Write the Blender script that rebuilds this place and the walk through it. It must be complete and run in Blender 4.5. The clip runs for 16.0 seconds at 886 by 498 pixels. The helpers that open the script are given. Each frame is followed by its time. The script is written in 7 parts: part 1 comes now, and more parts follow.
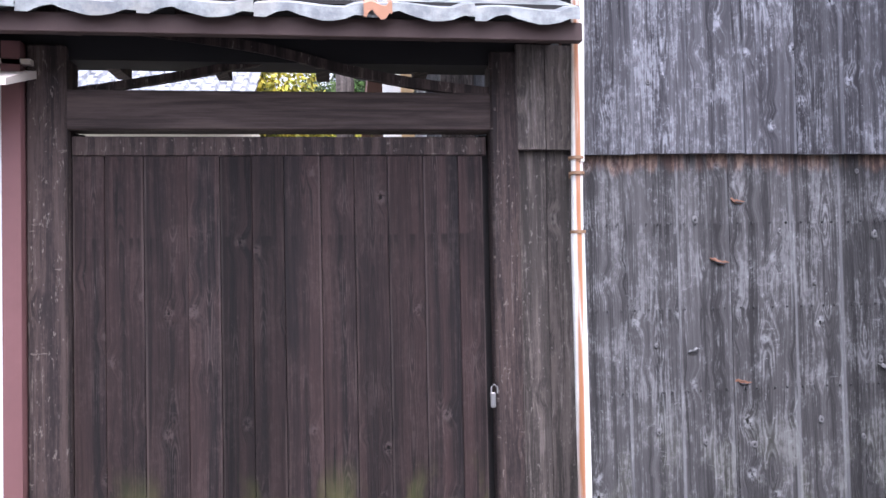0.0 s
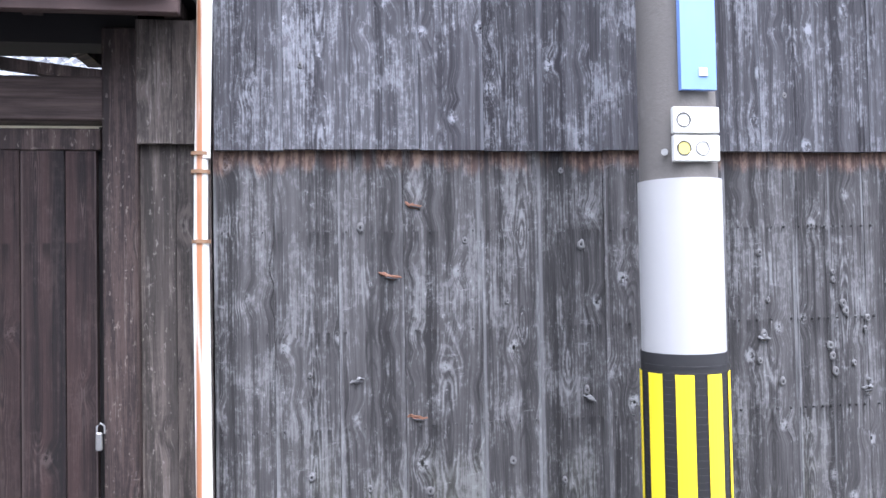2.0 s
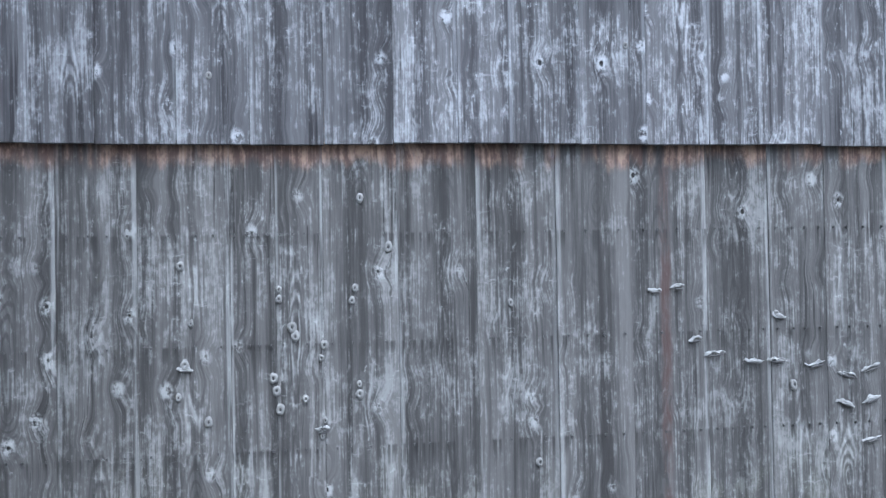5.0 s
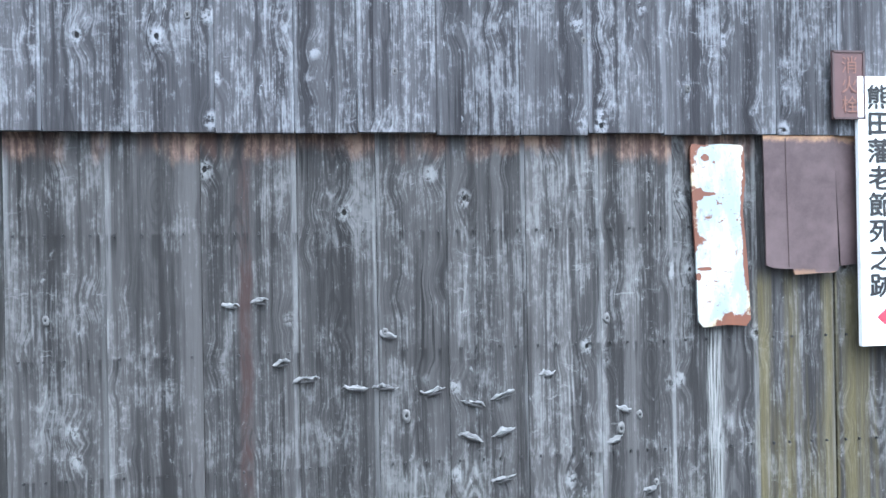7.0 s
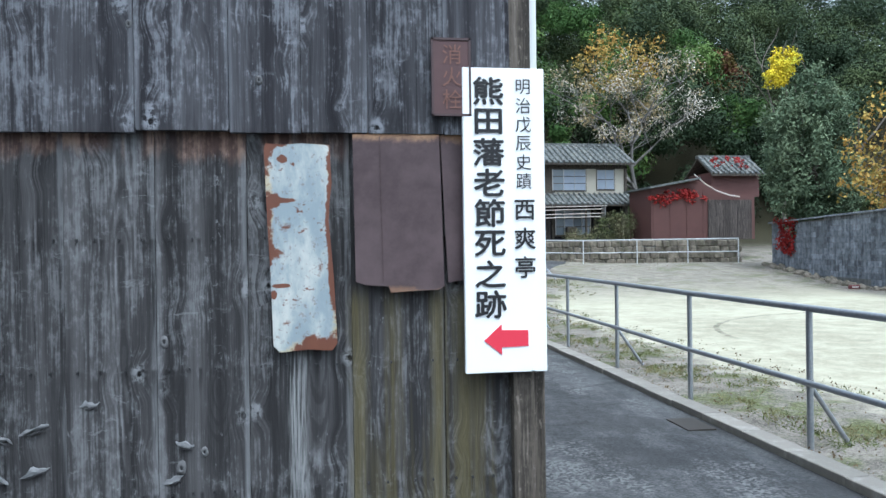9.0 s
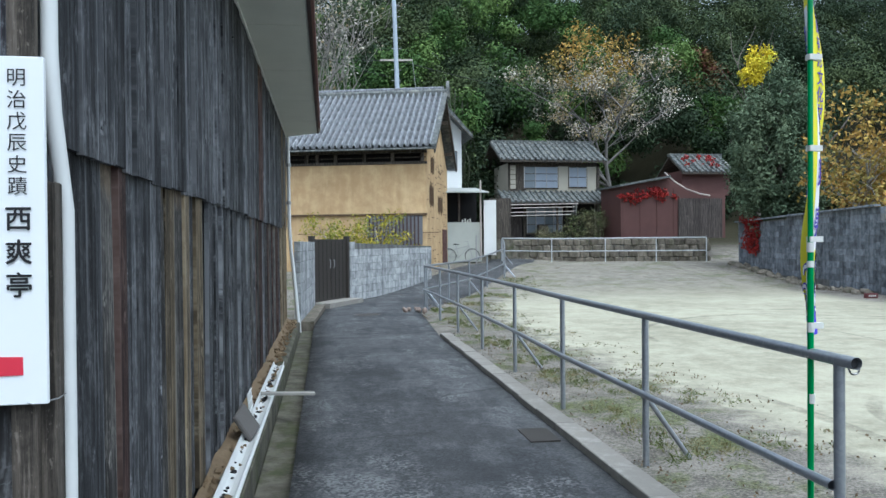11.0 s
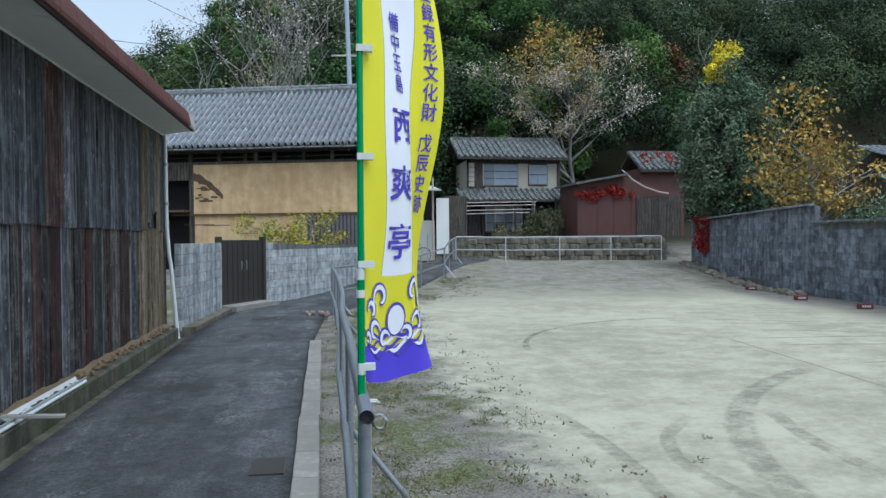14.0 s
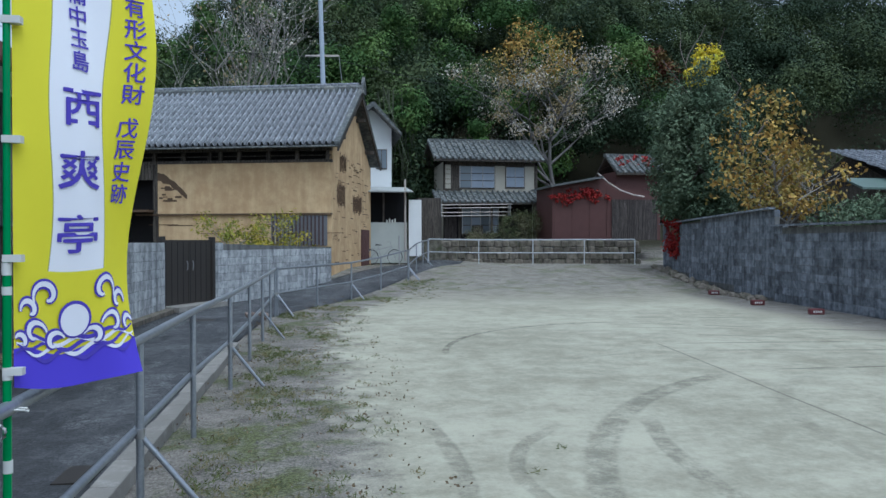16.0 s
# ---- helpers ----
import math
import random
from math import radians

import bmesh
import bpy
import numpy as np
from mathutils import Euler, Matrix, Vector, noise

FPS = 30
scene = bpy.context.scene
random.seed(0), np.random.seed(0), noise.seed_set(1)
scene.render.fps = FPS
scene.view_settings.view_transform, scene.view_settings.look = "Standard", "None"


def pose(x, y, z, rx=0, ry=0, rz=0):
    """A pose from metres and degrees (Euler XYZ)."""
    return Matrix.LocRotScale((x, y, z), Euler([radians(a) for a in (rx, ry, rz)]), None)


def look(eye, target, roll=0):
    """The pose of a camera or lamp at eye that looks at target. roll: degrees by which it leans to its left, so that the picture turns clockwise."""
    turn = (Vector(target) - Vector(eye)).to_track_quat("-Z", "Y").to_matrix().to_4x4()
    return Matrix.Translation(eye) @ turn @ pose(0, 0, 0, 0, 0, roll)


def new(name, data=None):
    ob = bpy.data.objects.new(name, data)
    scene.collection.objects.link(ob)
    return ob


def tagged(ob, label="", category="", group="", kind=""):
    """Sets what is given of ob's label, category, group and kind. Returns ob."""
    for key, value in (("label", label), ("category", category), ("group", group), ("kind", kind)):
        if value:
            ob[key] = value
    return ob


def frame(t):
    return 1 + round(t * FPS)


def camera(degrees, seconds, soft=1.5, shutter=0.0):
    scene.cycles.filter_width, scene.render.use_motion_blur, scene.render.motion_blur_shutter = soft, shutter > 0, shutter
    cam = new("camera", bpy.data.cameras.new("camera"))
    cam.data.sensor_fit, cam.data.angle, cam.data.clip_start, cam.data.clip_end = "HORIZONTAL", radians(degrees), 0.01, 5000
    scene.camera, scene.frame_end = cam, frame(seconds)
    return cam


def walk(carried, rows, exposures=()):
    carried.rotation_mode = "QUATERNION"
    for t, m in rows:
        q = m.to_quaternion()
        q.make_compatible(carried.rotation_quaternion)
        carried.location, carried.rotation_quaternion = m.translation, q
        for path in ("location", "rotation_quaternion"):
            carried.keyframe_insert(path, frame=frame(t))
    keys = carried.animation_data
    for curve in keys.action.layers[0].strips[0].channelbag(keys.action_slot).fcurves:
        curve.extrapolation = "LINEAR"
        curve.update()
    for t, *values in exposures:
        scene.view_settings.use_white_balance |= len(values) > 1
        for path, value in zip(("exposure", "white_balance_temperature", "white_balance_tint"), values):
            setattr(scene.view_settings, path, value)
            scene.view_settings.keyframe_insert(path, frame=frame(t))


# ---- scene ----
cam = camera(61.3, 16.0)
PATH = [
    (0, (-6.568, -2.919, 1.393), (-6.316, -0.935, 1.445), -1.2),
    (0.5, (-6.247, -2.868, 1.383), (-5.986, -0.887, 1.445), -1.1),
    (1, (-5.919, -2.787, 1.387), (-5.653, -0.806, 1.447), -1.1),
    (1.5, (-5.584, -2.681, 1.391), (-5.305, -0.701, 1.459), -1.1),
    (2, (-5.234, -2.633, 1.423), (-4.952, -0.654, 1.474), -1.1),
    (2.5, (-4.89, -2.601, 1.428), (-4.603, -0.622, 1.469), -1.1),
    (3, (-4.56, -2.586, 1.457), (-4.264, -0.608, 1.498), -1.1),
    (5.5, (-2.796, -2.357, 1.482), (-2.539, -0.374, 1.492), -1.0),
    (6, (-2.458, -2.297, 1.504), (-2.203, -0.313, 1.503), -1.0),
    (6.5, (-2.106, -2.267, 1.507), (-1.856, -0.283, 1.512), -1.0),
    (7, (-1.78, -2.207, 1.496), (-1.513, -0.225, 1.5), -1.0),
    (7.5, (-1.477, -2.164, 1.501), (-1.2, -0.184, 1.501), -0.9),
    (8, (-1.16, -2.143, 1.515), (-0.87, -0.164, 1.511), -0.9),
    (8.5, (-0.843, -2.116, 1.517), (-0.552, -0.137, 1.514), -0.9),
    (9, (-0.533, -2.093, 1.525), (-0.238, -0.115, 1.519), -0.8),
    (9.5, (-0.211, -2.08, 1.537), (0.088, -0.102, 1.527), -0.7),
    (12, (1.386, -1.989, 1.588), (1.699, -0.014, 1.572), -0.5),
    (12.5, (1.73, -1.989, 1.614), (2.042, -0.013, 1.598), -0.6),
    (13, (2.098, -1.916, 1.627), (2.414, 0.059, 1.603), -0.6),
    (13.5, (2.46, -1.886, 1.635), (2.774, 0.089, 1.611), -0.6),
    (14, (2.808, -1.789, 1.655), (3.126, 0.186, 1.629), -0.5),
    (14.5, (3.171, -1.758, 1.699), (3.486, 0.217, 1.672), -0.4),
    (15, (3.458, -1.674, 1.686), (3.772, 0.301, 1.661), -0.3),
    (15.5, (3.759, -1.696, 1.643), (4.078, 0.278, 1.623), -0.2),
    (16, (4.053, -1.711, 1.614), (4.372, 0.263, 1.596), -0.1),
]
EXPOSURES = [
    (0.0, 2.05, 5900, 22), (0.5, 2.45, 5900, 22), (1.0, 2.5, 5900, 22), (2.0, 2.2, 5800, 16), (2.5, 1.95, 5700, 12), (3.0, 1.9, 5600, 7), (5.5, 2.25, 5500, 5), (7.0, 2.2, 5500, 4), (8.0, 1.65, 5500, 4), (9.0, 0.95, 5500, 3),
    (9.7, 0.75, 5500, 3), (12.0, 0.45, 5500, 2), (13.5, 0.25, 5450, 2), (16.0, -0.1, 5200, 4),
]
walk(cam, [(t, look(eye, target, roll)) for t, eye, target, roll in PATH], EXPOSURES)

# ---- light ----
world = bpy.data.worlds.new("sky")
scene.world = world
world.use_nodes = True
wn = world.node_tree
sky = wn.nodes.new("ShaderNodeTexSky")
sky.sky_type = "NISHITA"
sky.sun_disc = False
sky.sun_elevation, sky.sun_rotation = radians(68), radians(159)
sky.dust_density, sky.air_density, sky.ozone_density = 4.0, 1.0, 1.0
cloud = wn.nodes.new("ShaderNodeHueSaturation")
cloud.inputs["Saturation"].default_value = 0.30
cloud.inputs["Value"].default_value = 1.35
wn.links.new(sky.outputs[0], cloud.inputs["Color"])
wn.links.new(cloud.outputs[0], wn.nodes["Background"].inputs[0])
wn.nodes["Background"].inputs[1].default_value = 0.15
sun_data = bpy.data.lights.new("sun", "SUN")
sun_data.energy, sun_data.angle, sun_data.color = 0.9, radians(60), (1.0, 0.99, 0.97)
sun = new("sun", sun_data)
sun.matrix_world = look((5, -13, 34), (0, 0, 0))


# ---- node helpers ----
class Nodes:
    def __init__(self, name, rough=0.8, metal=0.0, spec=0.3):
        self.m = bpy.data.materials.new(name)
        self.m.use_nodes = True
        self.t = self.m.node_tree
        self.b = self.t.nodes["Principled BSDF"]
        self.put(self.b.inputs["Roughness"], rough)
        self.put(self.b.inputs["Metallic"], metal)
        self.put(self.b.inputs["Specular IOR Level"], spec)
        self.geo = self.t.nodes.new("ShaderNodeNewGeometry")
        self.info = self.t.nodes.new("ShaderNodeObjectInfo")
        self.pos = self.geo.outputs["Position"]
        self.rnd = self.info.outputs["Random"]
        self.island = self.geo.outputs["Random Per Island"]

    def put(self, socket, v):
        if isinstance(v, bpy.types.NodeSocket):
            self.t.links.new(v, socket)
        elif isinstance(v, tuple) and len(v) == 3 and socket.type == "RGBA":
            socket.default_value = (*v, 1)
        else:
            socket.default_value = v

    def math(self, op, a, b=0.0, c=0.0, clamp=False):
        n = self.t.nodes.new("ShaderNodeMath")
        n.operation, n.use_clamp = op, clamp
        for s, v in zip(n.inputs, (a, b, c)):
            self.put(s, v)
        return n.outputs[0]

    def mul(self, a, b):
        return self.math("MULTIPLY", a, b)

    def add(self, a, b):
        return self.math("ADD", a, b)

    def xyz(self, v=None):
        n = self.t.nodes.new("ShaderNodeSeparateXYZ")
        self.put(n.inputs[0], v if v is not None else self.pos)
        return n.outputs

    def vec(self, x, y, z):
        n = self.t.nodes.new("ShaderNodeCombineXYZ")
        for s, v in zip(n.inputs, (x, y, z)):
            self.put(s, v)
        return n.outputs[0]

    def noise(self, v, scale=1.0, detail=4.0, rough=0.6, dist=0.0):
        n = self.t.nodes.new("ShaderNodeTexNoise")
        self.put(n.inputs["Vector"], v)
        self.put(n.inputs["Scale"], scale)
        self.put(n.inputs["Detail"], detail)
        self.put(n.inputs["Roughness"], rough)
        self.put(n.inputs["Distortion"], dist)
        return n.outputs[0]

    def cells(self, v, scale=1.0, feature="F1", out="Distance"):
        n = self.t.nodes.new("ShaderNodeTexVoronoi")
        n.feature = feature
        self.put(n.inputs["Vector"], v)
        self.put(n.inputs["Scale"], scale)
        return n.outputs[out]

    def step(self, v, lo, hi, a=0.0, b=1.0):
        n = self.t.nodes.new("ShaderNodeMapRange")
        n.interpolation_type = "SMOOTHSTEP"
        self.put(n.inputs[0], v)
        for s, q in zip(n.inputs[1:5], (lo, hi, a, b)):
            self.put(s, q)
        return n.outputs[0]

    def mix(self, f, a, b, kind="MIX"):
        n = self.t.nodes.new("ShaderNodeMix")
        n.data_type, n.blend_type = "RGBA", kind
        self.put(n.inputs[0], f)
        self.put(n.inputs[6], a)
        self.put(n.inputs[7], b)
        return n.outputs[2]

    def tone(self, color, f):
        n = self.t.nodes.new("ShaderNodeVectorMath")
        n.operation = "SCALE"
        self.put(n.inputs[0], color)
        self.put(n.inputs[3], f)
        return n.outputs[0]

    def bump(self, height, dist=0.004, strength=1.0):
        n = self.t.nodes.new("ShaderNodeBump")
        self.put(n.inputs["Height"], height)
        self.put(n.inputs["Distance"], dist)
        self.put(n.inputs["Strength"], strength)
        self.t.links.new(n.outputs[0], self.b.inputs["Normal"])

    def color(self, c):
        self.put(self.b.inputs["Base Color"], c)
        return self.m


def board_wood(name, dark, mid, pale, fresh=None, silver=0.5, knots=0.6, rough=0.85, wear=None, stain_lines=(), vary=0.36, grain=(0.62, 0.84), heart=0, flecks=0.5):
    """Weathered upright boards: fibres along z, flat-sawn grain about the heart of each board, knots down the heart,
    silvered patches, nail stains. heart names the axis (1 x, 2 y) across a board that is a piece of its own."""
    n = Nodes(name, rough, 0.0, 0.25)
    x, y, z = n.xyz()
    across = n.add(x, y)
    r = n.mul(n.rnd, 37.0)
    a = n.add(across, r)
    if heart:
        tc = n.t.nodes.new("ShaderNodeTexCoord")
        u = n.xyz(tc.outputs["Generated"])[heart - 1]
        wander = n.mul(n.math("SUBTRACT", n.noise(n.vec(r, 3.0, n.mul(z, 0.8)), 1.0, 2.0, 0.5), 0.5), 0.35)
        off = n.math("SUBTRACT", n.math("SUBTRACT", u, n.add(0.32, n.mul(n.math("FRACT", n.mul(n.rnd, 7.3)), 0.36))), wander)
        du = n.mul(off, 0.24)
        core = n.step(n.math("ABSOLUTE", du), 0.075, 0.012)
    else:
        du = a
        core = 0.6
    kv = n.vec(n.mul(a, 8.0), r, n.mul(z, 5.2))
    knot_d = n.cells(kv, 1.0)
    some = n.step(n.xyz(n.cells(kv, 1.0, out="Color"))[0], 1.0 - knots, 1.0 - knots + 0.02)
    some = n.mul(some, n.math("ADD", n.mul(core, 0.85), 0.25, clamp=True))
    pull = n.mul(n.step(knot_d, 0.5, 0.0), n.mul(some, 0.8))
    if heart:
        sink = n.mul(n.math("SUBTRACT", n.noise(n.vec(r, 9.0, n.mul(z, 0.9)), 1.0, 2.0, 0.5), 0.42), 0.40)
        far = n.math("SQRT", n.add(n.mul(du, du), n.mul(sink, sink)))
        wob = n.mul(n.math("SUBTRACT", n.noise(n.vec(n.mul(a, 14.0), r, n.mul(z, 3.0)), 1.0, 3.0, 0.6), 0.5), 0.016)
        ring = n.math("SINE", n.add(n.mul(n.add(far, wob), 620.0), n.mul(pull, 7.0)))
        ring = n.mul(ring, n.add(0.35, n.mul(core, 0.9)))
    else:
        bend = n.noise(n.vec(n.mul(a, 3.2), r, n.mul(z, 0.75)), 1.0, 2.0, 0.5)
        ring = n.math("SINE", n.add(n.mul(a, 85.0), n.add(n.mul(bend, 16.0), n.mul(pull, 12.0))))
    fib = n.noise(n.vec(n.add(n.mul(a, 26.0), pull), r, n.mul(z, 1.1)), 1.0, 6.0, 0.72)
    fine = n.noise(n.vec(n.add(n.mul(a, 210.0), n.mul(pull, 5.0)), r, n.mul(z, 9.0)), 1.0, 5.0, 0.8)
    bands = n.noise(n.vec(n.mul(a, 11.0), r, n.mul(z, 0.5)), 1.0, 4.0, 0.65)
    streak = n.noise(n.vec(n.add(n.mul(a, 60.0), n.mul(pull, 3.0)), r, n.mul(z, 2.6)), 1.0, 4.0, 0.7)
    fleck = n.noise(n.vec(n.mul(a, 70.0), r, n.mul(z, 26.0)), 1.0, 4.0, 0.7)
    scuff = n.noise(n.vec(n.mul(a, 13.0), r, n.mul(z, 30.0)), 1.0, 4.0, 0.7)
    patch = n.noise(n.vec(n.mul(a, 5.5), r, n.mul(z, 2.2)), 1.0, 5.0, 0.68)
    v = n.add(n.add(n.mul(fib, 0.50), n.mul(streak, 0.42)), n.add(n.mul(fine, 0.40), n.add(n.mul(ring, 0.055), n.mul(patch, 0.15))))
    col = n.mix(n.step(n.add(v, n.mul(n.math("SUBTRACT", n.noise(n.vec(n.mul(a, 60.0), r, n.mul(z, 38.0)), 1.0, 4.0, 0.75), 0.5), 0.22)), grain[0], grain[1]), dark, mid)
    white = n.mul(n.step(n.add(n.mul(patch, 0.55), n.add(n.mul(fine, 0.35), n.mul(streak, 0.45))), 0.72, 0.88), silver)
    col = n.mix(white, col, pale)
    col = n.mix(n.mul(n.step(bands, 0.54, 0.64), n.add(0.45, n.mul(core, 0.35))), col, dark)
    seam = n.mul(n.mul(n.step(streak, 0.585, 0.65), n.step(fleck, 0.38, 0.56)), n.step(n.add(n.mul(core, 0.35), patch), 0.52, 0.74))
    col = n.mix(n.mul(seam, min(0.8, silver)), col, pale)
    spot = n.mul(n.step(fleck, 0.60, 0.68), n.step(n.add(patch, n.mul(core, 0.22)), 0.46, 0.62))
    col = n.mix(n.mul(spot, flecks), col, pale)
    col = n.mix(n.mul(n.mul(n.step(scuff, 0.65, 0.72), n.step(n.noise(n.vec(n.mul(a, 4.0), r, n.mul(z, 5.0)), 1.0, 2.0, 0.5), 0.5, 0.58)), flecks * 0.9), col, pale)
    rim = n.mul(n.mul(n.step(knot_d, 0.17, 0.11), n.mul(some, n.step(n.add(fleck, fine), 0.86, 1.10))), min(0.7, silver * 1.1))
    col = n.mix(rim, col, pale)
    col = n.mix(n.mul(n.step(knot_d, 0.075, 0.04), some), col, tuple(c * 0.45 for c in dark))
    if fresh:
        lo, hi, tint = fresh
        edge = n.add(z, n.mul(n.noise(n.vec(n.mul(a, 9.0), r, 0.0), 1.0, 3.0, 0.6), 0.16))
        band = n.mul(n.step(edge, lo, hi), n.step(n.noise(n.vec(n.mul(a, 6.0), r, n.mul(z, 1.5)), 1.0, 4.0, 0.6), 0.42, 0.62))
        col = n.mix(n.mul(band, 0.6), col, n.mix(n.step(streak, 0.45, 0.62), tint, tuple(min(1, c * 2.4) for c in tint)))
    for top in stain_lines:
        drop = n.mul(n.step(z, top + 0.005, top - 0.01), n.step(z, top - 0.16, top - 0.02))
        thin = n.step(n.noise(n.vec(n.mul(a, 42.0), r, 0.5), 1.0, 1.0, 0.4), 0.58, 0.68)
        col = n.mix(n.mul(n.mul(drop, thin), n.mul(patch, 1.2)), col, tuple(c * 0.6 for c in dark))
    if wear:
        col = wear(n, col, across, z, fine, patch)
    col = n.tone(col, n.add(1.0 - vary / 2, n.mul(n.rnd, vary)))
    n.bump(n.add(n.mul(v, 1.0), n.add(n.mul(ring, 0.08), n.mul(n.mul(n.step(knot_d, 0.22, 0.06), some), 0.9))), 0.006, 0.9)
    return n.color(col)


def flat_boards(name, dark, mid, pale, silver=0.5, knots=0.7, fresh=None, drips=(), wear=None, vary=0.3, rim=0.5, rough=0.85, scratch=0.5, mottle=0.5, axis=0):
    """Wide weathered boards, each a piece of its own along x (axis 0) or y (axis 1): broad soft streaks, cloudy silvering, pale worn arrises,
    a dark heart with arched grain, knots in pale halos, cross scratches and dark drips under the nails."""
    n = Nodes(name, rough, 0.0, 0.22)
    x, y, z = n.xyz()
    r = n.mul(n.rnd, 37.0)
    tc = n.t.nodes.new("ShaderNodeTexCoord")
    u = n.xyz(tc.outputs["Generated"])[axis]
    a = n.add((x, y)[axis], r)
    def half(q):
        return n.math("SUBTRACT", q, 0.5)
    kv = n.vec(n.mul(a, 8.5), r, n.mul(z, 6.4))
    knot_d = n.add(n.cells(kv, 1.0), n.mul(half(n.noise(n.vec(n.mul(a, 40.0), r, n.mul(z, 40.0)), 1.0, 3.0, 0.6)), 0.10))
    kind = n.xyz(n.cells(kv, 1.0, out="Color"))
    some = n.step(kind[0], 1.0 - knots, 1.0 - knots + 0.02)
    swell = n.mul(n.step(knot_d, 0.55, 0.0), some)
    aw = n.add(a, n.add(n.mul(half(n.noise(n.vec(n.mul(a, 2.5), r, n.mul(z, 1.1)), 1.0, 2.0, 0.5)), 0.03), n.mul(swell, 0.028)))
    broad = n.noise(n.vec(n.mul(aw, 15.0), r, n.mul(z, 0.35)), 1.0, 3.0, 0.55)
    band = n.noise(n.vec(n.mul(aw, 52.0), r, n.mul(z, 0.9)), 1.0, 3.0, 0.55)
    fine = n.noise(n.vec(n.mul(aw, 190.0), r, n.mul(z, 7.0)), 1.0, 4.0, 0.65)
    cloud = n.noise(n.vec(n.mul(a, 6.0), r, n.mul(z, 4.0)), 1.0, 5.0, 0.66)
    speck = n.noise(n.vec(n.mul(a, 62.0), r, n.mul(z, 34.0)), 1.0, 4.0, 0.7)
    off = n.math("SUBTRACT", n.math("SUBTRACT", u, n.add(0.3, n.mul(n.math("FRACT", n.mul(n.rnd, 7.3)), 0.4))), n.mul(half(n.noise(n.vec(r, 3.0, n.mul(z, 0.8)), 1.0, 2.0, 0.5)), 0.3))
    heart = n.step(n.math("ABSOLUTE", off), 0.20, 0.02)
    v = n.add(n.add(n.mul(broad, 0.52), n.mul(band, 0.34)), n.add(n.mul(fine, 0.20), n.mul(cloud, 0.14)))
    col = n.mix(n.step(v, 0.46, 0.72), dark, mid)
    groove = n.noise(n.vec(n.mul(aw, 36.0), n.add(r, 4.0), n.mul(z, 0.7)), 1.0, 4.0, 0.7)
    col = n.mix(n.mul(n.step(groove, 0.57, 0.63), n.step(n.noise(n.vec(n.mul(a, 5.0), r, n.mul(z, 1.4)), 1.0, 2.0, 0.5), 0.42, 0.58)), col, tuple(c * 0.8 for c in dark))
    col = n.mix(n.mul(n.step(n.add(cloud, n.add(n.add(n.mul(half(band), 0.45), n.mul(half(fine), 0.75)), n.mul(half(speck), 0.75))), 0.46, 0.76), silver), col, pale)
    sink = n.mul(half(n.noise(n.vec(r, 9.0, n.mul(z, 0.9)), 1.0, 2.0, 0.5)), 0.40)
    du = n.mul(off, 0.24)
    far = n.math("SQRT", n.add(n.mul(du, du), n.mul(sink, sink)))
    ring = n.math("SINE", n.add(n.mul(n.add(far, n.mul(half(cloud), 0.02)), 560.0), n.mul(swell, 6.0)))
    arch = n.mul(n.mul(n.step(ring, 0.0, 0.9), heart), n.step(n.noise(n.vec(r, 5.0, n.mul(z, 1.7)), 1.0, 1.0, 0.5), 0.36, 0.54))
    col = n.mix(n.mul(arch, 0.65), col, dark)
    col = n.mix(n.mul(n.mul(n.step(ring, -0.3, -0.9), heart), n.mul(n.step(cloud, 0.48, 0.62), 0.35)), col, pale)
    core = n.mul(n.step(n.math("ABSOLUTE", n.add(off, n.mul(half(n.noise(n.vec(r, 1.0, n.mul(z, 5.0)), 1.0, 3.0, 0.6)), 0.10))), 0.07, 0.015), n.step(n.noise(n.vec(r, 7.0, n.mul(z, 1.3)), 1.0, 2.0, 0.6), 0.42, 0.56))
    col = n.mix(n.mul(core, 0.6), col, dark)
    side = n.math("FRACT", n.mul(n.rnd, 23.7))
    left = n.mul(n.step(u, 0.075, 0.03), n.step(side, 0.25, 0.5))
    right = n.mul(n.step(u, 0.925, 0.965), n.step(side, 0.8, 0.45))
    worn = n.mul(n.math("MAXIMUM", left, right), n.step(n.noise(n.vec(n.mul(a, 30.0), r, n.mul(z, 1.6)), 1.0, 4.0, 0.65), 0.38, 0.58))
    col = n.mix(n.mul(worn, rim), col, pale)
    cut = n.noise(n.vec(n.mul(a, 13.0), r, n.add(n.mul(z, 58.0), n.mul(cloud, 5.0))), 1.0, 4.0, 0.7)
    col = n.mix(n.mul(n.mul(n.step(cut, 0.61, 0.68), n.step(cloud, 0.44, 0.58)), scratch), col, pale)
    col = n.mix(n.mul(n.mul(n.step(speck, 0.63, 0.70), n.step(n.add(cloud, n.mul(heart, 0.12)), 0.46, 0.62)), mottle), col, pale)
    halo = n.mul(n.mul(n.step(knot_d, 0.24, 0.10), some), n.step(n.add(speck, n.mul(half(cut), 0.6)), 0.40, 0.56))
    col = n.mix(n.mul(halo, min(0.9, silver + 0.3)), col, pale)
    eye = n.mul(n.step(knot_d, 0.065, 0.035), some)
    col = n.mix(eye, col, tuple(c * 0.5 for c in dark))
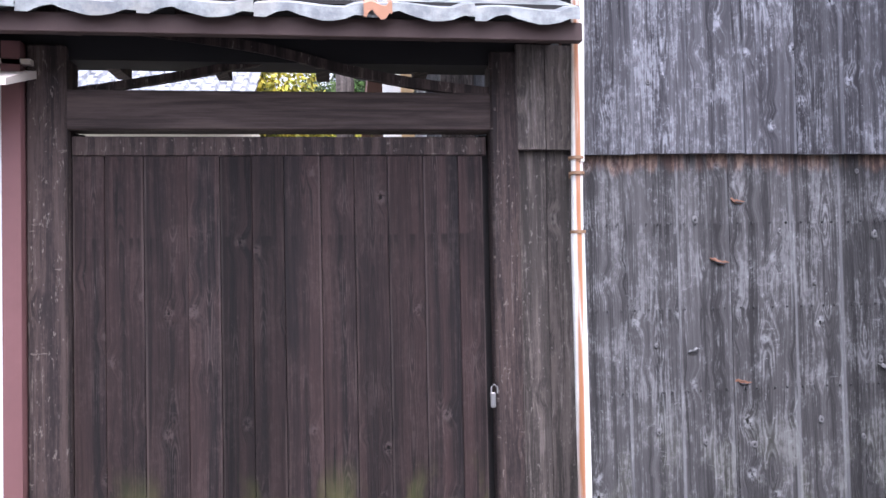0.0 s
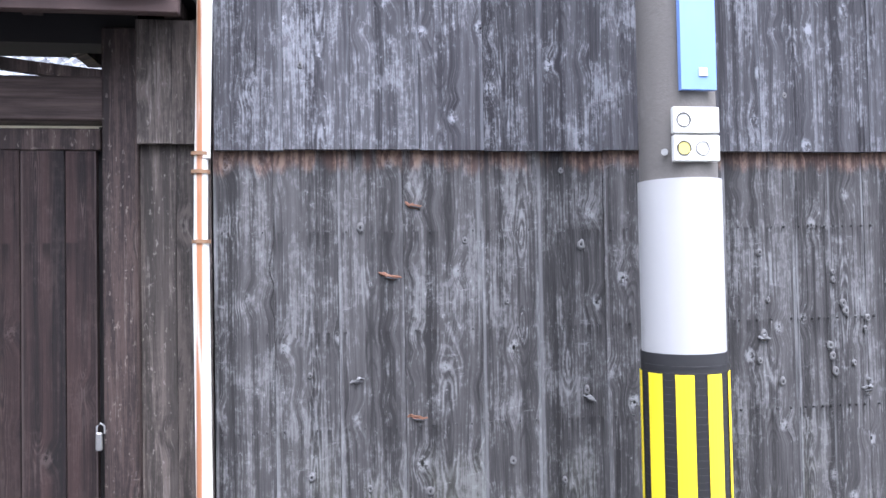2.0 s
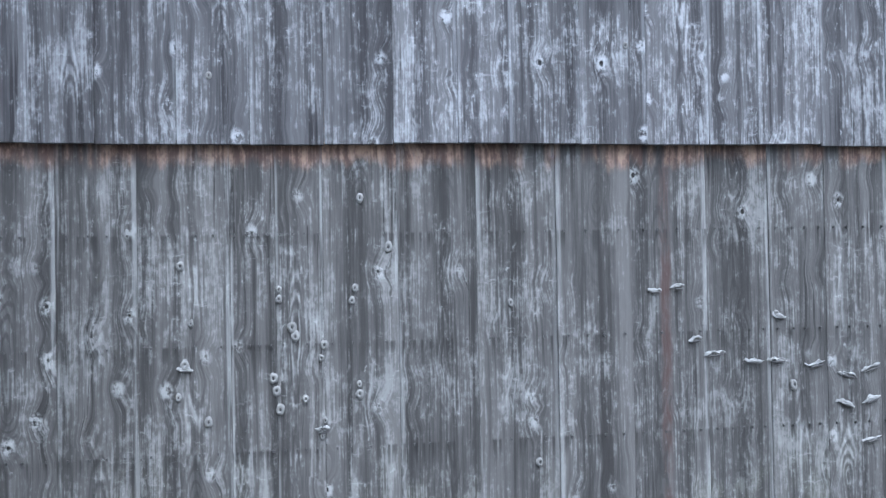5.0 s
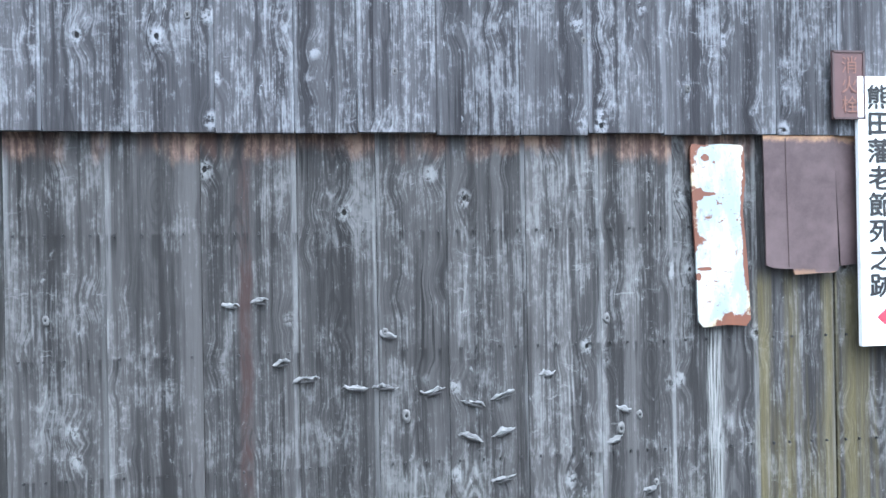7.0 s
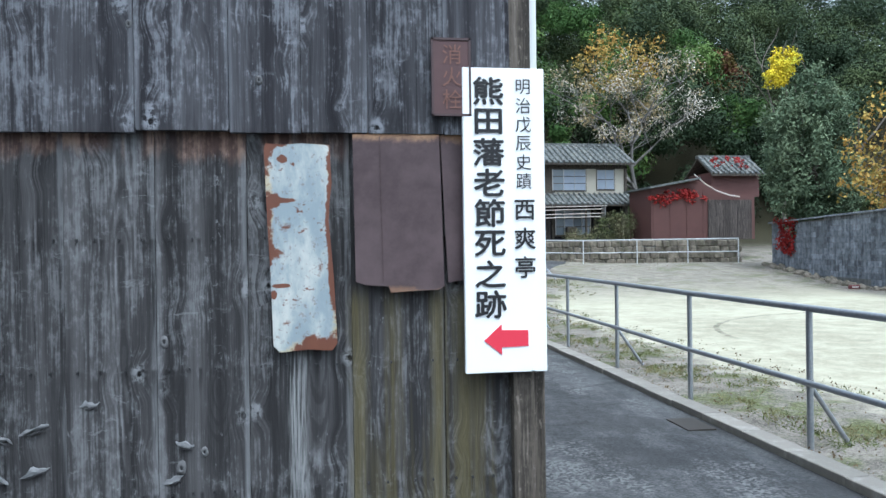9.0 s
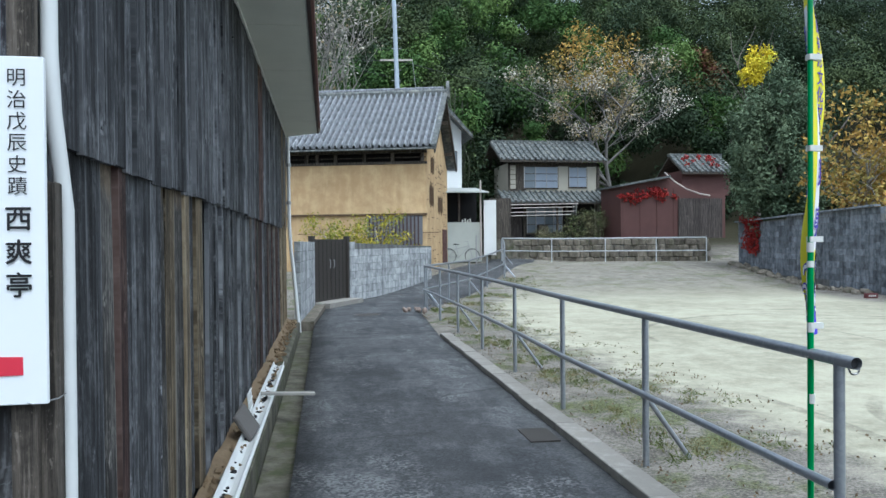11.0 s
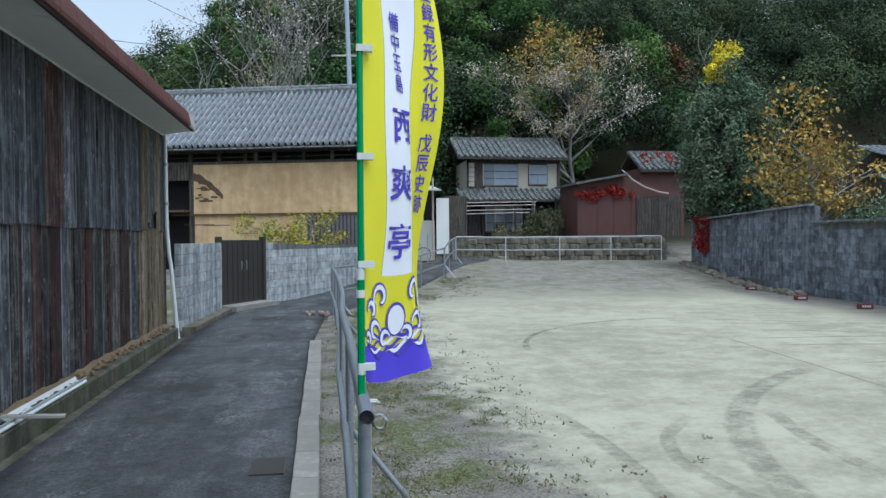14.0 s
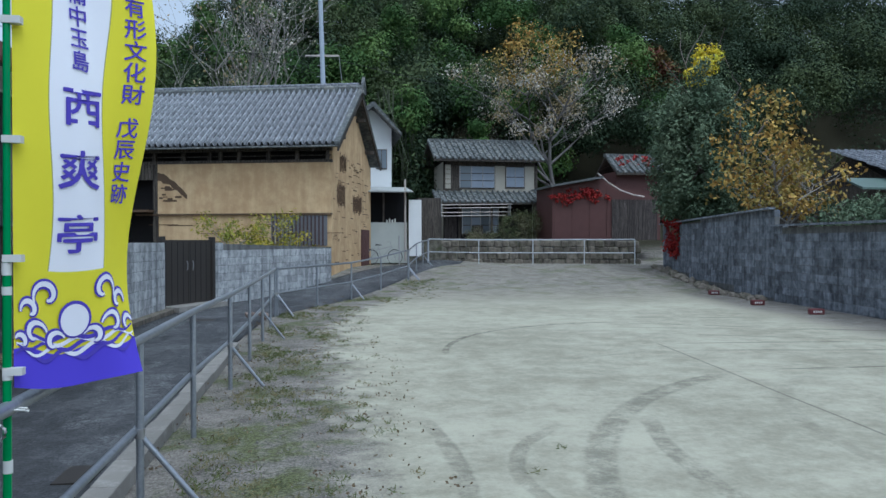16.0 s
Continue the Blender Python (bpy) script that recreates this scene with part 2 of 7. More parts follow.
    if fresh:
        lo, hi, tint, bright = fresh
        edge = n.add(z, n.mul(half(n.noise(n.vec(n.mul(a, 12.0), r, n.mul(z, 3.0)), 1.0, 4.0, 0.6)), 0.16))
        top = n.mul(n.step(edge, lo, hi), n.step(n.noise(n.vec(n.mul(a, 9.0), r, 0.0), 1.0, 3.0, 0.6), 0.36, 0.52))
        col = n.mix(n.mul(top, 0.8), col, n.mix(n.step(n.add(n.mul(band, 0.6), n.mul(speck, 0.4)), 0.44, 0.62), tint, bright))
    for line in drips:
        reach = n.mul(0.20, n.noise(n.vec(n.mul(a, 30.0), r, 1.5), 1.0, 1.0, 0.5))
        drop = n.mul(n.step(z, line + 0.006, line - 0.004), n.step(n.math("SUBTRACT", z, line), n.mul(reach, -1.0), -0.01))
        thin = n.step(n.noise(n.vec(n.mul(a, 55.0), r, 0.5), 1.0, 1.0, 0.4), 0.54, 0.66)
        col = n.mix(n.mul(n.mul(drop, thin), 0.7), col, tuple(c * 0.7 for c in dark))
    if wear:
        col = wear(n, col, n.add(x, y), z, fine, cloud)
    col = n.tone(col, n.add(1.0 - vary / 2, n.mul(n.rnd, vary)))
    n.bump(n.add(n.add(n.mul(v, 1.0), n.mul(cut, 0.10)), n.add(n.mul(ring, n.mul(heart, 0.05)), n.math("SUBTRACT", n.add(n.mul(halo, 0.30), n.mul(fine, 0.35)), n.mul(eye, 0.9)))), 0.007, 0.9)
    return n.color(col)


def plain(name, c, rough=0.6, metal=0.0, vary=0.12, scale=12.0, spec=0.4, relief=0.0):
    n = Nodes(name, rough, metal, spec)
    k = n.noise(n.pos, scale, 5.0, 0.65)
    big = n.noise(n.pos, scale * 0.13, 3.0, 0.6)
    if relief:
        n.bump(k, relief, 0.7)
    return n.color(n.tone(c, n.add(1.0 - vary, n.add(n.mul(k, vary), n.mul(big, vary)))))


# ---- materials ----
LINES = (1.555, 1.205, 0.87)
def mossy(n, col, across, z, fine, patch):
    moss = n.mul(n.step(z, 0.95, 0.45), n.step(patch, 0.48, 0.62))
    col = n.mix(n.mul(moss, 0.12), col, (0.12, 0.13, 0.07))
    edge = n.step(n.add(across, n.mul(patch, 0.06)), -0.47, -0.44)
    run = n.mul(n.mul(edge, n.step(z, 1.44, 1.36)), n.step(n.noise(n.vec(n.mul(across, 16.0), 0.0, n.mul(z, 0.5)), 1.0, 3.0, 0.6), 0.38, 0.62))
    col = n.mix(n.mul(run, 0.75), col, n.mix(fine, (0.035, 0.028, 0.016), (0.145, 0.125, 0.055)))
    lime = n.mul(n.step(n.math("ABSOLUTE", n.add(across, 0.625)), 0.035, 0.012), n.mul(n.step(z, 1.26, 1.22), n.step(z, 0.3, 0.9)))
    col = n.mix(n.mul(lime, n.step(fine, 0.35, 0.65)), col, (0.24, 0.245, 0.245))
    sway = n.mul(n.math("SUBTRACT", n.noise(n.vec(3.0, 1.0, n.mul(z, 4.0)), 1.0, 3.0, 0.6), 0.5), 0.03)
    tar = n.step(n.math("ABSOLUTE", n.add(n.add(across, 2.055), sway)), 0.026, 0.010)
    return n.mix(n.mul(n.mul(tar, n.step(z, 1.83, 1.78)), n.step(n.add(patch, n.mul(fine, 0.5)), 0.58, 0.86)), col, (0.045, 0.030, 0.029))
M_UPPER = flat_boards("weathered boards upper", (0.023, 0.022, 0.026), (0.080, 0.080, 0.088), (0.27, 0.28, 0.31), silver=0.50, knots=0.45, rim=0.25, scratch=0.3, mottle=0.65)
M_LOWER = flat_boards("weathered boards lower", (0.022, 0.021, 0.022), (0.077, 0.075, 0.077), (0.245, 0.25, 0.26), silver=0.36, knots=0.65, fresh=(1.76, 1.81, (0.085, 0.052, 0.044), (0.27, 0.18, 0.135)), drips=LINES, wear=mossy, rim=0.4, scratch=0.3)
M_SIDE = flat_boards("dark charred boards", (0.011, 0.011, 0.012), (0.075, 0.077, 0.083), (0.30, 0.305, 0.32), silver=0.34, knots=0.4, vary=1.0, rim=0.55, scratch=0.1, mottle=0.4, axis=1)
M_SIDE_HIGH = flat_boards("blue grey upper side boards", (0.014, 0.014, 0.016), (0.095, 0.098, 0.106), (0.33, 0.335, 0.35), silver=0.36, knots=0.4, vary=1.0, rim=0.45, scratch=0.1, mottle=0.4, axis=1)
M_SIDE_OLD = flat_boards("greyed lower side boards", (0.013, 0.012, 0.012), (0.088, 0.083, 0.078), (0.34, 0.32, 0.29), silver=0.42, knots=0.4, fresh=(1.70, 1.80, (0.10, 0.075, 0.05), (0.22, 0.17, 0.12)), vary=1.0, rim=0.55, scratch=0.1, mottle=0.4, axis=1)
def door_wear(n, col, across, z, fine, patch):
    moss = n.mul(n.step(z, 0.70, 0.42), n.step(n.noise(n.vec(n.mul(across, 4.0), 0.0, n.mul(z, 2.0)), 1.0, 4.0, 0.6), 0.5, 0.62))
    return n.mix(n.mul(moss, 0.45), col, (0.10, 0.11, 0.035))
M_DOOR = flat_boards("dark stained gate boards", (0.009, 0.0075, 0.008), (0.030, 0.0185, 0.0175), (0.085, 0.066, 0.062), silver=0.14, knots=0.4, drips=(1.53,), wear=door_wear, rim=0.35, scratch=0.08, mottle=0.2, vary=0.6)
M_BEAM = board_wood("dark brown gate timber", (0.020, 0.015, 0.015), (0.058, 0.041, 0.037), (0.22, 0.19, 0.17), silver=0.2, knots=0.2)
M_GATEPANEL = board_wood("brown grey panel boards", (0.03, 0.026, 0.024), (0.09, 0.075, 0.068), (0.22, 0.20, 0.185), silver=0.35, knots=0.6)
def beam_lay():
    n = Nodes("cross grained beam", 0.85, 0, 0.25)
    x, y, z = n.xyz()
    f = n.noise(n.vec(n.mul(x, 2.0), n.mul(y, 30.0), n.mul(z, 40.0)), 1.0, 6.0, 0.7)
    g = n.math("SINE", n.add(n.mul(z, 120.0), n.mul(n.noise(n.vec(x, y, n.mul(z, 2.0)), 2.0, 2.0, 0.5), 26.0)))
    n.bump(n.add(f, n.mul(g, 0.1)), 0.004)
    return n.color(n.mix(n.step(n.add(f, n.mul(g, 0.03)), 0.34, 0.70), (0.028, 0.020, 0.019), (0.070, 0.051, 0.046)))
M_LAY = beam_lay()
M_FASCIA = plain("red brown fascia", (0.045, 0.026, 0.024), 0.75, vary=0.35, scale=18)
# near-black: plain backings, and shade of openings and undersides put into the colour
M_DARK = plain("near black fill and painted shade", (0.012, 0.011, 0.012), 0.9, vary=0.2)
def rusty_pipe():
    n = Nodes("rust streaked white pipe", 0.45, 0, 0.4)
    x, y, z = n.xyz()
    s = n.noise(n.vec(n.mul(x, 45.0), n.mul(y, 30.0), n.mul(z, 1.2)), 1.0, 4.0, 0.6)
    core = n.step(n.math("ABSOLUTE", n.add(n.math("SUBTRACT", x, n.add(-5.672, n.mul(n.math("SUBTRACT", z, 1.5), 0.012))), 0.004)), 0.016, 0.006)
    rust = n.mul(core, n.step(s, 0.30, 0.52))
    col = n.mix(n.step(n.noise(n.vec(x, y, n.mul(z, 2.0)), 9.0), 0.4, 0.7), (0.62, 0.62, 0.58), (0.74, 0.74, 0.71))
    col = n.mix(n.mul(n.step(s, 0.5, 0.7), 0.35), col, (0.45, 0.36, 0.2))
    return n.color(n.mix(rust, col, n.mix(s, (0.22, 0.075, 0.03), (0.42, 0.20, 0.10))))
M_PIPE = rusty_pipe()
M_RUSTJOINT = plain("rusty pipe joint", (0.20, 0.12, 0.07), 0.8, vary=0.5, scale=60)
M_WHITEPIPE = plain("white plastic pipe", (0.66, 0.67, 0.66), 0.4, vary=0.18, scale=9)
def galvanised():
    n = Nodes("galvanised steel tube", 0.42, 0.75, 0.5)
    k = n.cells(n.pos, 55.0, out="Color")
    s = n.noise(n.pos, 7.0, 5.0, 0.7)
    col = n.mix(n.mul(n.xyz(k)[0], 0.4), (0.30, 0.32, 0.35), (0.44, 0.46, 0.49))
    return n.color(n.mix(n.step(s, 0.62, 0.75, 0.0, 0.5), col, (0.20, 0.16, 0.13)))
M_GALV = galvanised()
M_FENCE = plain("white painted fence tube", (0.46, 0.48, 0.50), 0.5, vary=0.15)
def concrete(name, a, b, moss=0.0, streak=True, tones=0.62):
    n = Nodes(name, 0.92, 0, 0.25)
    x, y, z = n.xyz()
    k = n.noise(n.pos, 6.0, 6.0, 0.7)
    fine = n.noise(n.pos, 90.0, 3.0, 0.7)
    st = n.noise(n.vec(n.mul(n.add(x, y), 4.0), n.mul(n.math("SUBTRACT", x, y), 2.0), n.mul(z, 0.5)), 1.0, 4.0, 0.65)
    col = n.mix(n.step(n.add(n.mul(k, 0.55), n.mul(st, 0.5 if streak else 0.2)), 0.36, 0.68), a, b)
    col = n.tone(col, n.add(0.89 - tones / 2, n.add(n.mul(n.rnd, tones), n.mul(fine, 0.24))))
    if moss:
        col = n.mix(n.mul(n.step(n.noise(n.pos, 2.4, 5.0, 0.7), 0.46, 0.66), moss), col, (0.055, 0.065, 0.025))
    n.bump(n.add(n.mul(fine, 0.5), k), 0.004, 0.8)
    return n.color(col)
M_BLOCK = concrete("pale concrete block", (0.16, 0.17, 0.18), (0.47, 0.48, 0.48), tones=0.34)
M_BLOCKDARK = concrete("dark weathered concrete block", (0.06, 0.068, 0.08), (0.24, 0.26, 0.29))
M_MORTAR = concrete("grey mortar", (0.09, 0.09, 0.09), (0.20, 0.20, 0.19))
M_LEDGE = concrete("mossy concrete ledge", (0.05, 0.047, 0.036), (0.165, 0.152, 0.12), moss=0.75)
M_KERB = concrete("worn concrete kerb", (0.22, 0.207, 0.185), (0.50, 0.485, 0.45), streak=False, tones=0.2)
M_POLE = concrete("grey concrete pole", (0.105, 0.098, 0.092), (0.16, 0.152, 0.144), streak=False)
M_STONE = concrete("brown field stone", (0.07, 0.062, 0.05), (0.21, 0.185, 0.15), moss=0.35)
def asphalt():
    n = Nodes("worn asphalt", 0.88, 0, 0.3)
    x, y, z = n.xyz()
    big = n.noise(n.pos, 0.55, 5.0, 0.65)
    grit = n.cells(n.pos, 75.0, out="Color")
    k = n.noise(n.pos, 9.0, 6.0, 0.75)
    crack = n.cells(n.vec(n.add(x, n.mul(k, 0.5)), n.add(y, n.mul(k, 0.4)), 0.0), 0.42, feature="DISTANCE_TO_EDGE")
    col = n.mix(n.step(n.add(n.mul(big, 0.4), n.add(n.mul(k, 0.3), n.mul(n.noise(n.vec(n.mul(x, 2.2), n.mul(y, 0.5), 0.0), 1.0, 5.0, 0.7), 0.35))), 0.42, 0.64), (0.034, 0.036, 0.039), (0.092, 0.094, 0.098))
    col = n.tone(col, n.add(0.65, n.mul(n.xyz(grit)[0], 0.75)))
    worn = n.noise(n.vec(n.mul(x, 1.0), n.mul(y, 0.55), 2.0), 1.7, 6.0, 0.75)
    col = n.mix(n.mul(n.step(worn, 0.50, 0.62), n.step(n.xyz(n.cells(n.pos, 48.0, out="Color"))[2], 0.35, 0.75)), col, (0.155, 0.157, 0.16))
    col = n.mix(n.mul(n.step(n.noise(n.pos, 0.8, 3.0, 0.6), 0.52, 0.58), 0.5), col, (0.028, 0.029, 0.031))
    col = n.mix(n.step(crack, 0.008, 0.002, 0.0, 0.4), col, (0.015, 0.015, 0.014))
    n.bump(n.add(n.xyz(grit)[1], k), 0.006, 0.8)
    return n.color(col)
M_ASPHALT = asphalt()
def field_ground():
    """Pale sand yard with a gravelly, grassy margin along the railing, tyre marks, darker earth at the far end and
    painted shade under the wood.
    """
    n = Nodes("sandy yard", 0.95, 0, 0.15)
    x, y, z = n.xyz()
    big = n.noise(n.pos, 0.35, 4.0, 0.6)
    med = n.noise(n.pos, 2.2, 6.0, 0.72)
    streak = n.noise(n.vec(n.mul(x, 0.45), n.mul(y, 1.9), 0.0), 1.3, 5.0, 0.68)
    grit = n.noise(n.pos, 42.0, 4.0, 0.75)
    sand = n.mix(n.step(n.add(n.mul(med, 0.42), n.add(n.mul(n.noise(n.pos, 11.0, 6.0, 0.75), 0.26), n.mul(big, 0.32))), 0.36, 0.62), (0.235, 0.222, 0.165), (0.405, 0.386, 0.296))
    earth = n.mix(n.step(n.add(n.mul(grit, 0.6), n.mul(med, 0.4)), 0.38, 0.62), (0.092, 0.084, 0.072), (0.27, 0.248, 0.215))
    grass = n.mix(n.step(grit, 0.4, 0.62), (0.045, 0.055, 0.018), (0.13, 0.15, 0.05))
    away = n.add(x, n.add(n.mul(n.math("SUBTRACT", med, 0.5), 1.6), n.mul(n.math("SUBTRACT", big, 0.5), 1.6)))
    bend = n.mul(n.step(y, 13.0, 27.0), 4.2)
    rim = n.step(n.math("SUBTRACT", away, bend), 4.75, 3.95)
    far = n.step(n.add(y, n.mul(med, 6.0)), 18.5, 26.0)
    right = n.step(n.add(away, n.mul(n.math("SUBTRACT", 19.0, y), 0.12)), 14.1, 15.4)
    margin = n.math("MAXIMUM", rim, n.math("MAXIMUM", n.mul(far, 0.85), right))
    col = n.mix(margin, sand, earth)
    tuft = n.mul(n.math("MAXIMUM", rim, n.mul(far, 0.6)), n.step(n.noise(n.pos, 0.95, 5.0, 0.7), 0.50, 0.62))
    col = n.mix(n.mul(tuft, 0.8), col, grass)
    # ground turns near-black from y 33 to 37: the wood's shade as colour
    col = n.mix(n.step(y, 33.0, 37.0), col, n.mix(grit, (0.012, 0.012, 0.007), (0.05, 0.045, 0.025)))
    wob = n.mul(n.math("SUBTRACT", med, 0.5), 0.22)
    for cx, cy, rad, half, dark, x0, x1, y0, y1 in ((9.86, 8.56, 4.05, 0.06, 0.8, 5.0, 10.6, 8.8, 14.0), (11.82, 1.31, 6.16, 0.15, 0.55, 4.0, 9.1, -4.0, 7.2), (7.19, 3.15, 1.79, 0.08, 0.55, 5.0, 6.2, 0.0, 5.0), (-3.81, 3.91, 8.84, 0.09, 0.5, 4.0, 6.0, 1.0, 5.2), (12.48, 2.71, 5.84, 0.10, 0.55, 5.5, 8.0, 0.0, 4.9), (9.4, 4.2, 4.45, 0.09, 0.25, 7.0, 14.0, 4.0, 9.0), (12.5, 3.0, 4.4, 0.10, 0.25, 7.0, 12.0, -4.0, 6.8)):
        d = n.math("SQRT", n.add(n.math("POWER", n.math("SUBTRACT", x, cx), 2.0), n.math("POWER", n.math("SUBTRACT", y, cy), 2.0)))
        m = n.step(n.math("ABSOLUTE", n.math("SUBTRACT", n.add(d, n.mul(wob, 0.5)), rad)), half, half * 0.6)
        m = n.mul(m, n.mul(n.mul(n.step(x, x0, x0 + 0.6), n.step(x, x1, x1 - 0.5)), n.mul(n.step(y, y0, y0 + 0.6), n.step(y, y1, y1 - 0.5))))
        m = n.mul(m, n.step(n.noise(n.pos, 3.4, 6.0, 0.85), 0.37, 0.60))
        col = n.mix(n.mul(m, dark), col, (0.10, 0.095, 0.075))
    string = n.mul(n.step(n.math("ABSOLUTE", n.math("SUBTRACT", x, n.add(8.25, n.mul(y, 0.113)))), 0.022, 0.008), n.mul(n.step(y, 1.5, 2.0), n.step(y, 9.6, 9.4)))
    col = n.mix(n.mul(string, 0.6), col, (0.08, 0.075, 0.06))
    for sy, kx in ((10.6, -0.42), (12.4, -0.5), (6.95, -0.03), (11.6, -0.3), (9.4, -0.10), (8.6, -0.16), (13.6, -0.22)):
        m = n.step(n.math("ABSOLUTE", n.math("SUBTRACT", n.add(y, n.add(n.mul(x, -kx), n.mul(wob, 0.5))), sy - kx * 10.0)), 0.05, 0.01)
        m = n.mul(n.mul(m, n.step(x, 9.0, 10.5)), n.step(n.noise(n.pos, 1.3, 3.0, 0.6), 0.36, 0.5))
        col = n.mix(n.mul(m, 0.8), col, (0.10, 0.095, 0.07))
    col = n.tone(col, n.add(0.86, n.mul(grit, 0.28)))
    n.bump(n.add(n.mul(grit, n.add(0.3, n.mul(margin, 1.2))), med), 0.02, 0.5)
    return n.color(col)
M_FIELD = field_ground()
def plaster():
    n = Nodes("yellow earth plaster", 0.95, 0, 0.1)
    x, y, z = n.xyz()
    k = n.noise(n.pos, 3.0, 6.0, 0.65)
    big = n.noise(n.pos, 0.7, 3.0, 0.6)
    drip = n.noise(n.vec(n.mul(x, 3.0), n.mul(y, 3.0), n.mul(z, 0.4)), 1.0, 4.0, 0.6)
    col = n.mix(n.step(n.add(n.mul(k, 0.5), n.mul(drip, 0.5)), 0.36, 0.66), (0.45, 0.305, 0.165), (0.60, 0.44, 0.25))
    n.bump(k, 0.01, 0.6)
    return n.color(n.tone(col, n.add(0.8, n.mul(big, 0.4))))
M_PLASTER = plaster()
M_LATH = plain("bare brown lath and mud", (0.10, 0.065, 0.04), 0.95, vary=0.5, scale=14, relief=0.02)
def roof_tile(name, a, b, lichen=0.0):
    n = Nodes(name, 0.55, 0, 0.45)
    k = n.noise(n.pos, 9.0, 5.0, 0.7)
    col = n.mix(n.step(k, 0.38, 0.66), a, b)
    r = n.add(n.mul(n.rnd, 0.5), n.mul(n.island, 0.5))
    col = n.tone(col, n.add(0.80, n.mul(r, 0.4)))
    if lichen:
        col = n.mix(n.mul(n.step(n.noise(n.pos, 3.4, 5.0, 0.7), 0.52, 0.64), lichen), col, (0.30, 0.29, 0.25))
    n.bump(k, 0.006, 0.6)
    return n.color(col)
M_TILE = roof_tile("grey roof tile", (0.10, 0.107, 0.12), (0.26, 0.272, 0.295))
# sky light on weathered ribs and shade in troughs, put into two tile colours
M_RIBLIT = roof_tile("weathered roof rib with painted sky light", (0.16, 0.17, 0.185), (0.34, 0.355, 0.38))
M_TROUGHSHADE = roof_tile("roof trough with painted shade", (0.05, 0.054, 0.06), (0.13, 0.137, 0.15))
M_TILEOLD = roof_tile("lichened old roof tile", (0.05, 0.055, 0.055), (0.14, 0.15, 0.145), 0.5)
M_GATETILE = roof_tile("pale glazed gate tile", (0.11, 0.12, 0.13), (0.22, 0.24, 0.235), 0.35)
M_BROKENTILE = plain("broken orange tile", (0.30, 0.15, 0.09), 0.8, vary=0.4)
M_RUSTROOF = plain("rust red sheet metal", (0.115, 0.040, 0.032), 0.6, vary=0.45, scale=5)
M_BARESHEET = plain("bare worn sheet metal", (0.45, 0.40, 0.36), 0.5, vary=0.3, scale=9)
M_SOFFIT = plain("grey green soffit panel", (0.62, 0.64, 0.60), 0.75, vary=0.18, scale=2.5)
M_WHITE = plain("white painted wall", (0.70, 0.71, 0.70), 0.8, vary=0.12, scale=2.0)
M_CREAM = plain("cream mortar wall", (0.42, 0.39, 0.32), 0.9, vary=0.25, scale=2.0)
M_GREYWOOD = board_wood("old house timber", (0.03, 0.026, 0.022), (0.10, 0.085, 0.07), (0.25, 0.22, 0.19), silver=0.25, knots=0.1)
M_REDWALL = plain("dull red corrugated sheet", (0.095, 0.043, 0.038), 0.7, vary=0.35, scale=3.0)
M_GREENBROWN = plain("brown painted steel gate", (0.036, 0.031, 0.027), 0.5, vary=0.15, scale=3)
def pane():
    n = Nodes("window glass", 0.08, 0.0, 0.6)
    return n.color((0.16, 0.19, 0.22))
M_PANE = pane()
M_CURTAIN = plain("pale curtain behind glass", (0.26, 0.30, 0.36), 0.35, vary=0.25, scale=4)
M_BLACK = plain("black rubber", (0.018, 0.018, 0.02), 0.6, vary=0.2)
M_YELLOW = plain("yellow reflective stripe", (0.80, 0.66, 0.02), 0.45, vary=0.06)
M_WRAP = plain("white pole wrap", (0.36, 0.36, 0.36), 0.55, vary=0.05, scale=5)
M_BLUE = plain("pale blue pole plate", (0.17, 0.28, 0.58), 0.35, vary=0.25, scale=4)
M_LABEL = plain("white label plate", (0.58, 0.58, 0.55), 0.5, vary=0.05)
M_STEEL = plain("worn steel band", (0.35, 0.35, 0.35), 0.4, 0.8, vary=0.2)
M_INK = plain("black brushed ink", (0.012, 0.012, 0.014), 0.6, vary=0.2)
M_SIGN = plain("white enamel sign", (0.82, 0.84, 0.85), 0.4, vary=0.05, scale=3)
M_REDPAINT = plain("red paint", (0.62, 0.035, 0.065), 0.5, vary=0.12)
M_PLAQUE = plain("faded maroon plaque", (0.085, 0.045, 0.045), 0.6, vary=0.35, scale=14)
M_PLAQUETEXT = plain("faded brown lettering", (0.17, 0.085, 0.065), 0.7, vary=0.4, scale=40)
M_SHEETBROWN = plain("brown rusted sheet", (0.075, 0.050, 0.052), 0.65, 0.2, vary=0.3, scale=6)
def brown_sheet():
    n = Nodes("brown rusted tin", 0.6, 0.15, 0.35)
    x, y, z = n.xyz()
    k = n.noise(n.pos, 14.0, 6.0, 0.7)
    big = n.noise(n.pos, 3.0, 3.0, 0.6)
    col = n.mix(n.step(n.add(n.mul(k, 0.4), n.mul(big, 0.6)), 0.35, 0.65), (0.055, 0.037, 0.040), (0.105, 0.075, 0.078))
    top = n.step(n.add(z, n.mul(k, 0.07)), 1.845, 1.875)
    low = n.step(n.add(z, n.mul(k, 0.06)), 1.445, 1.43)
    return n.color(n.mix(n.math("MAXIMUM", top, n.mul(low, 0.5)), col, n.mix(k, (0.22, 0.09, 0.04), (0.48, 0.33, 0.20))))
M_BROWNSHEET = brown_sheet()
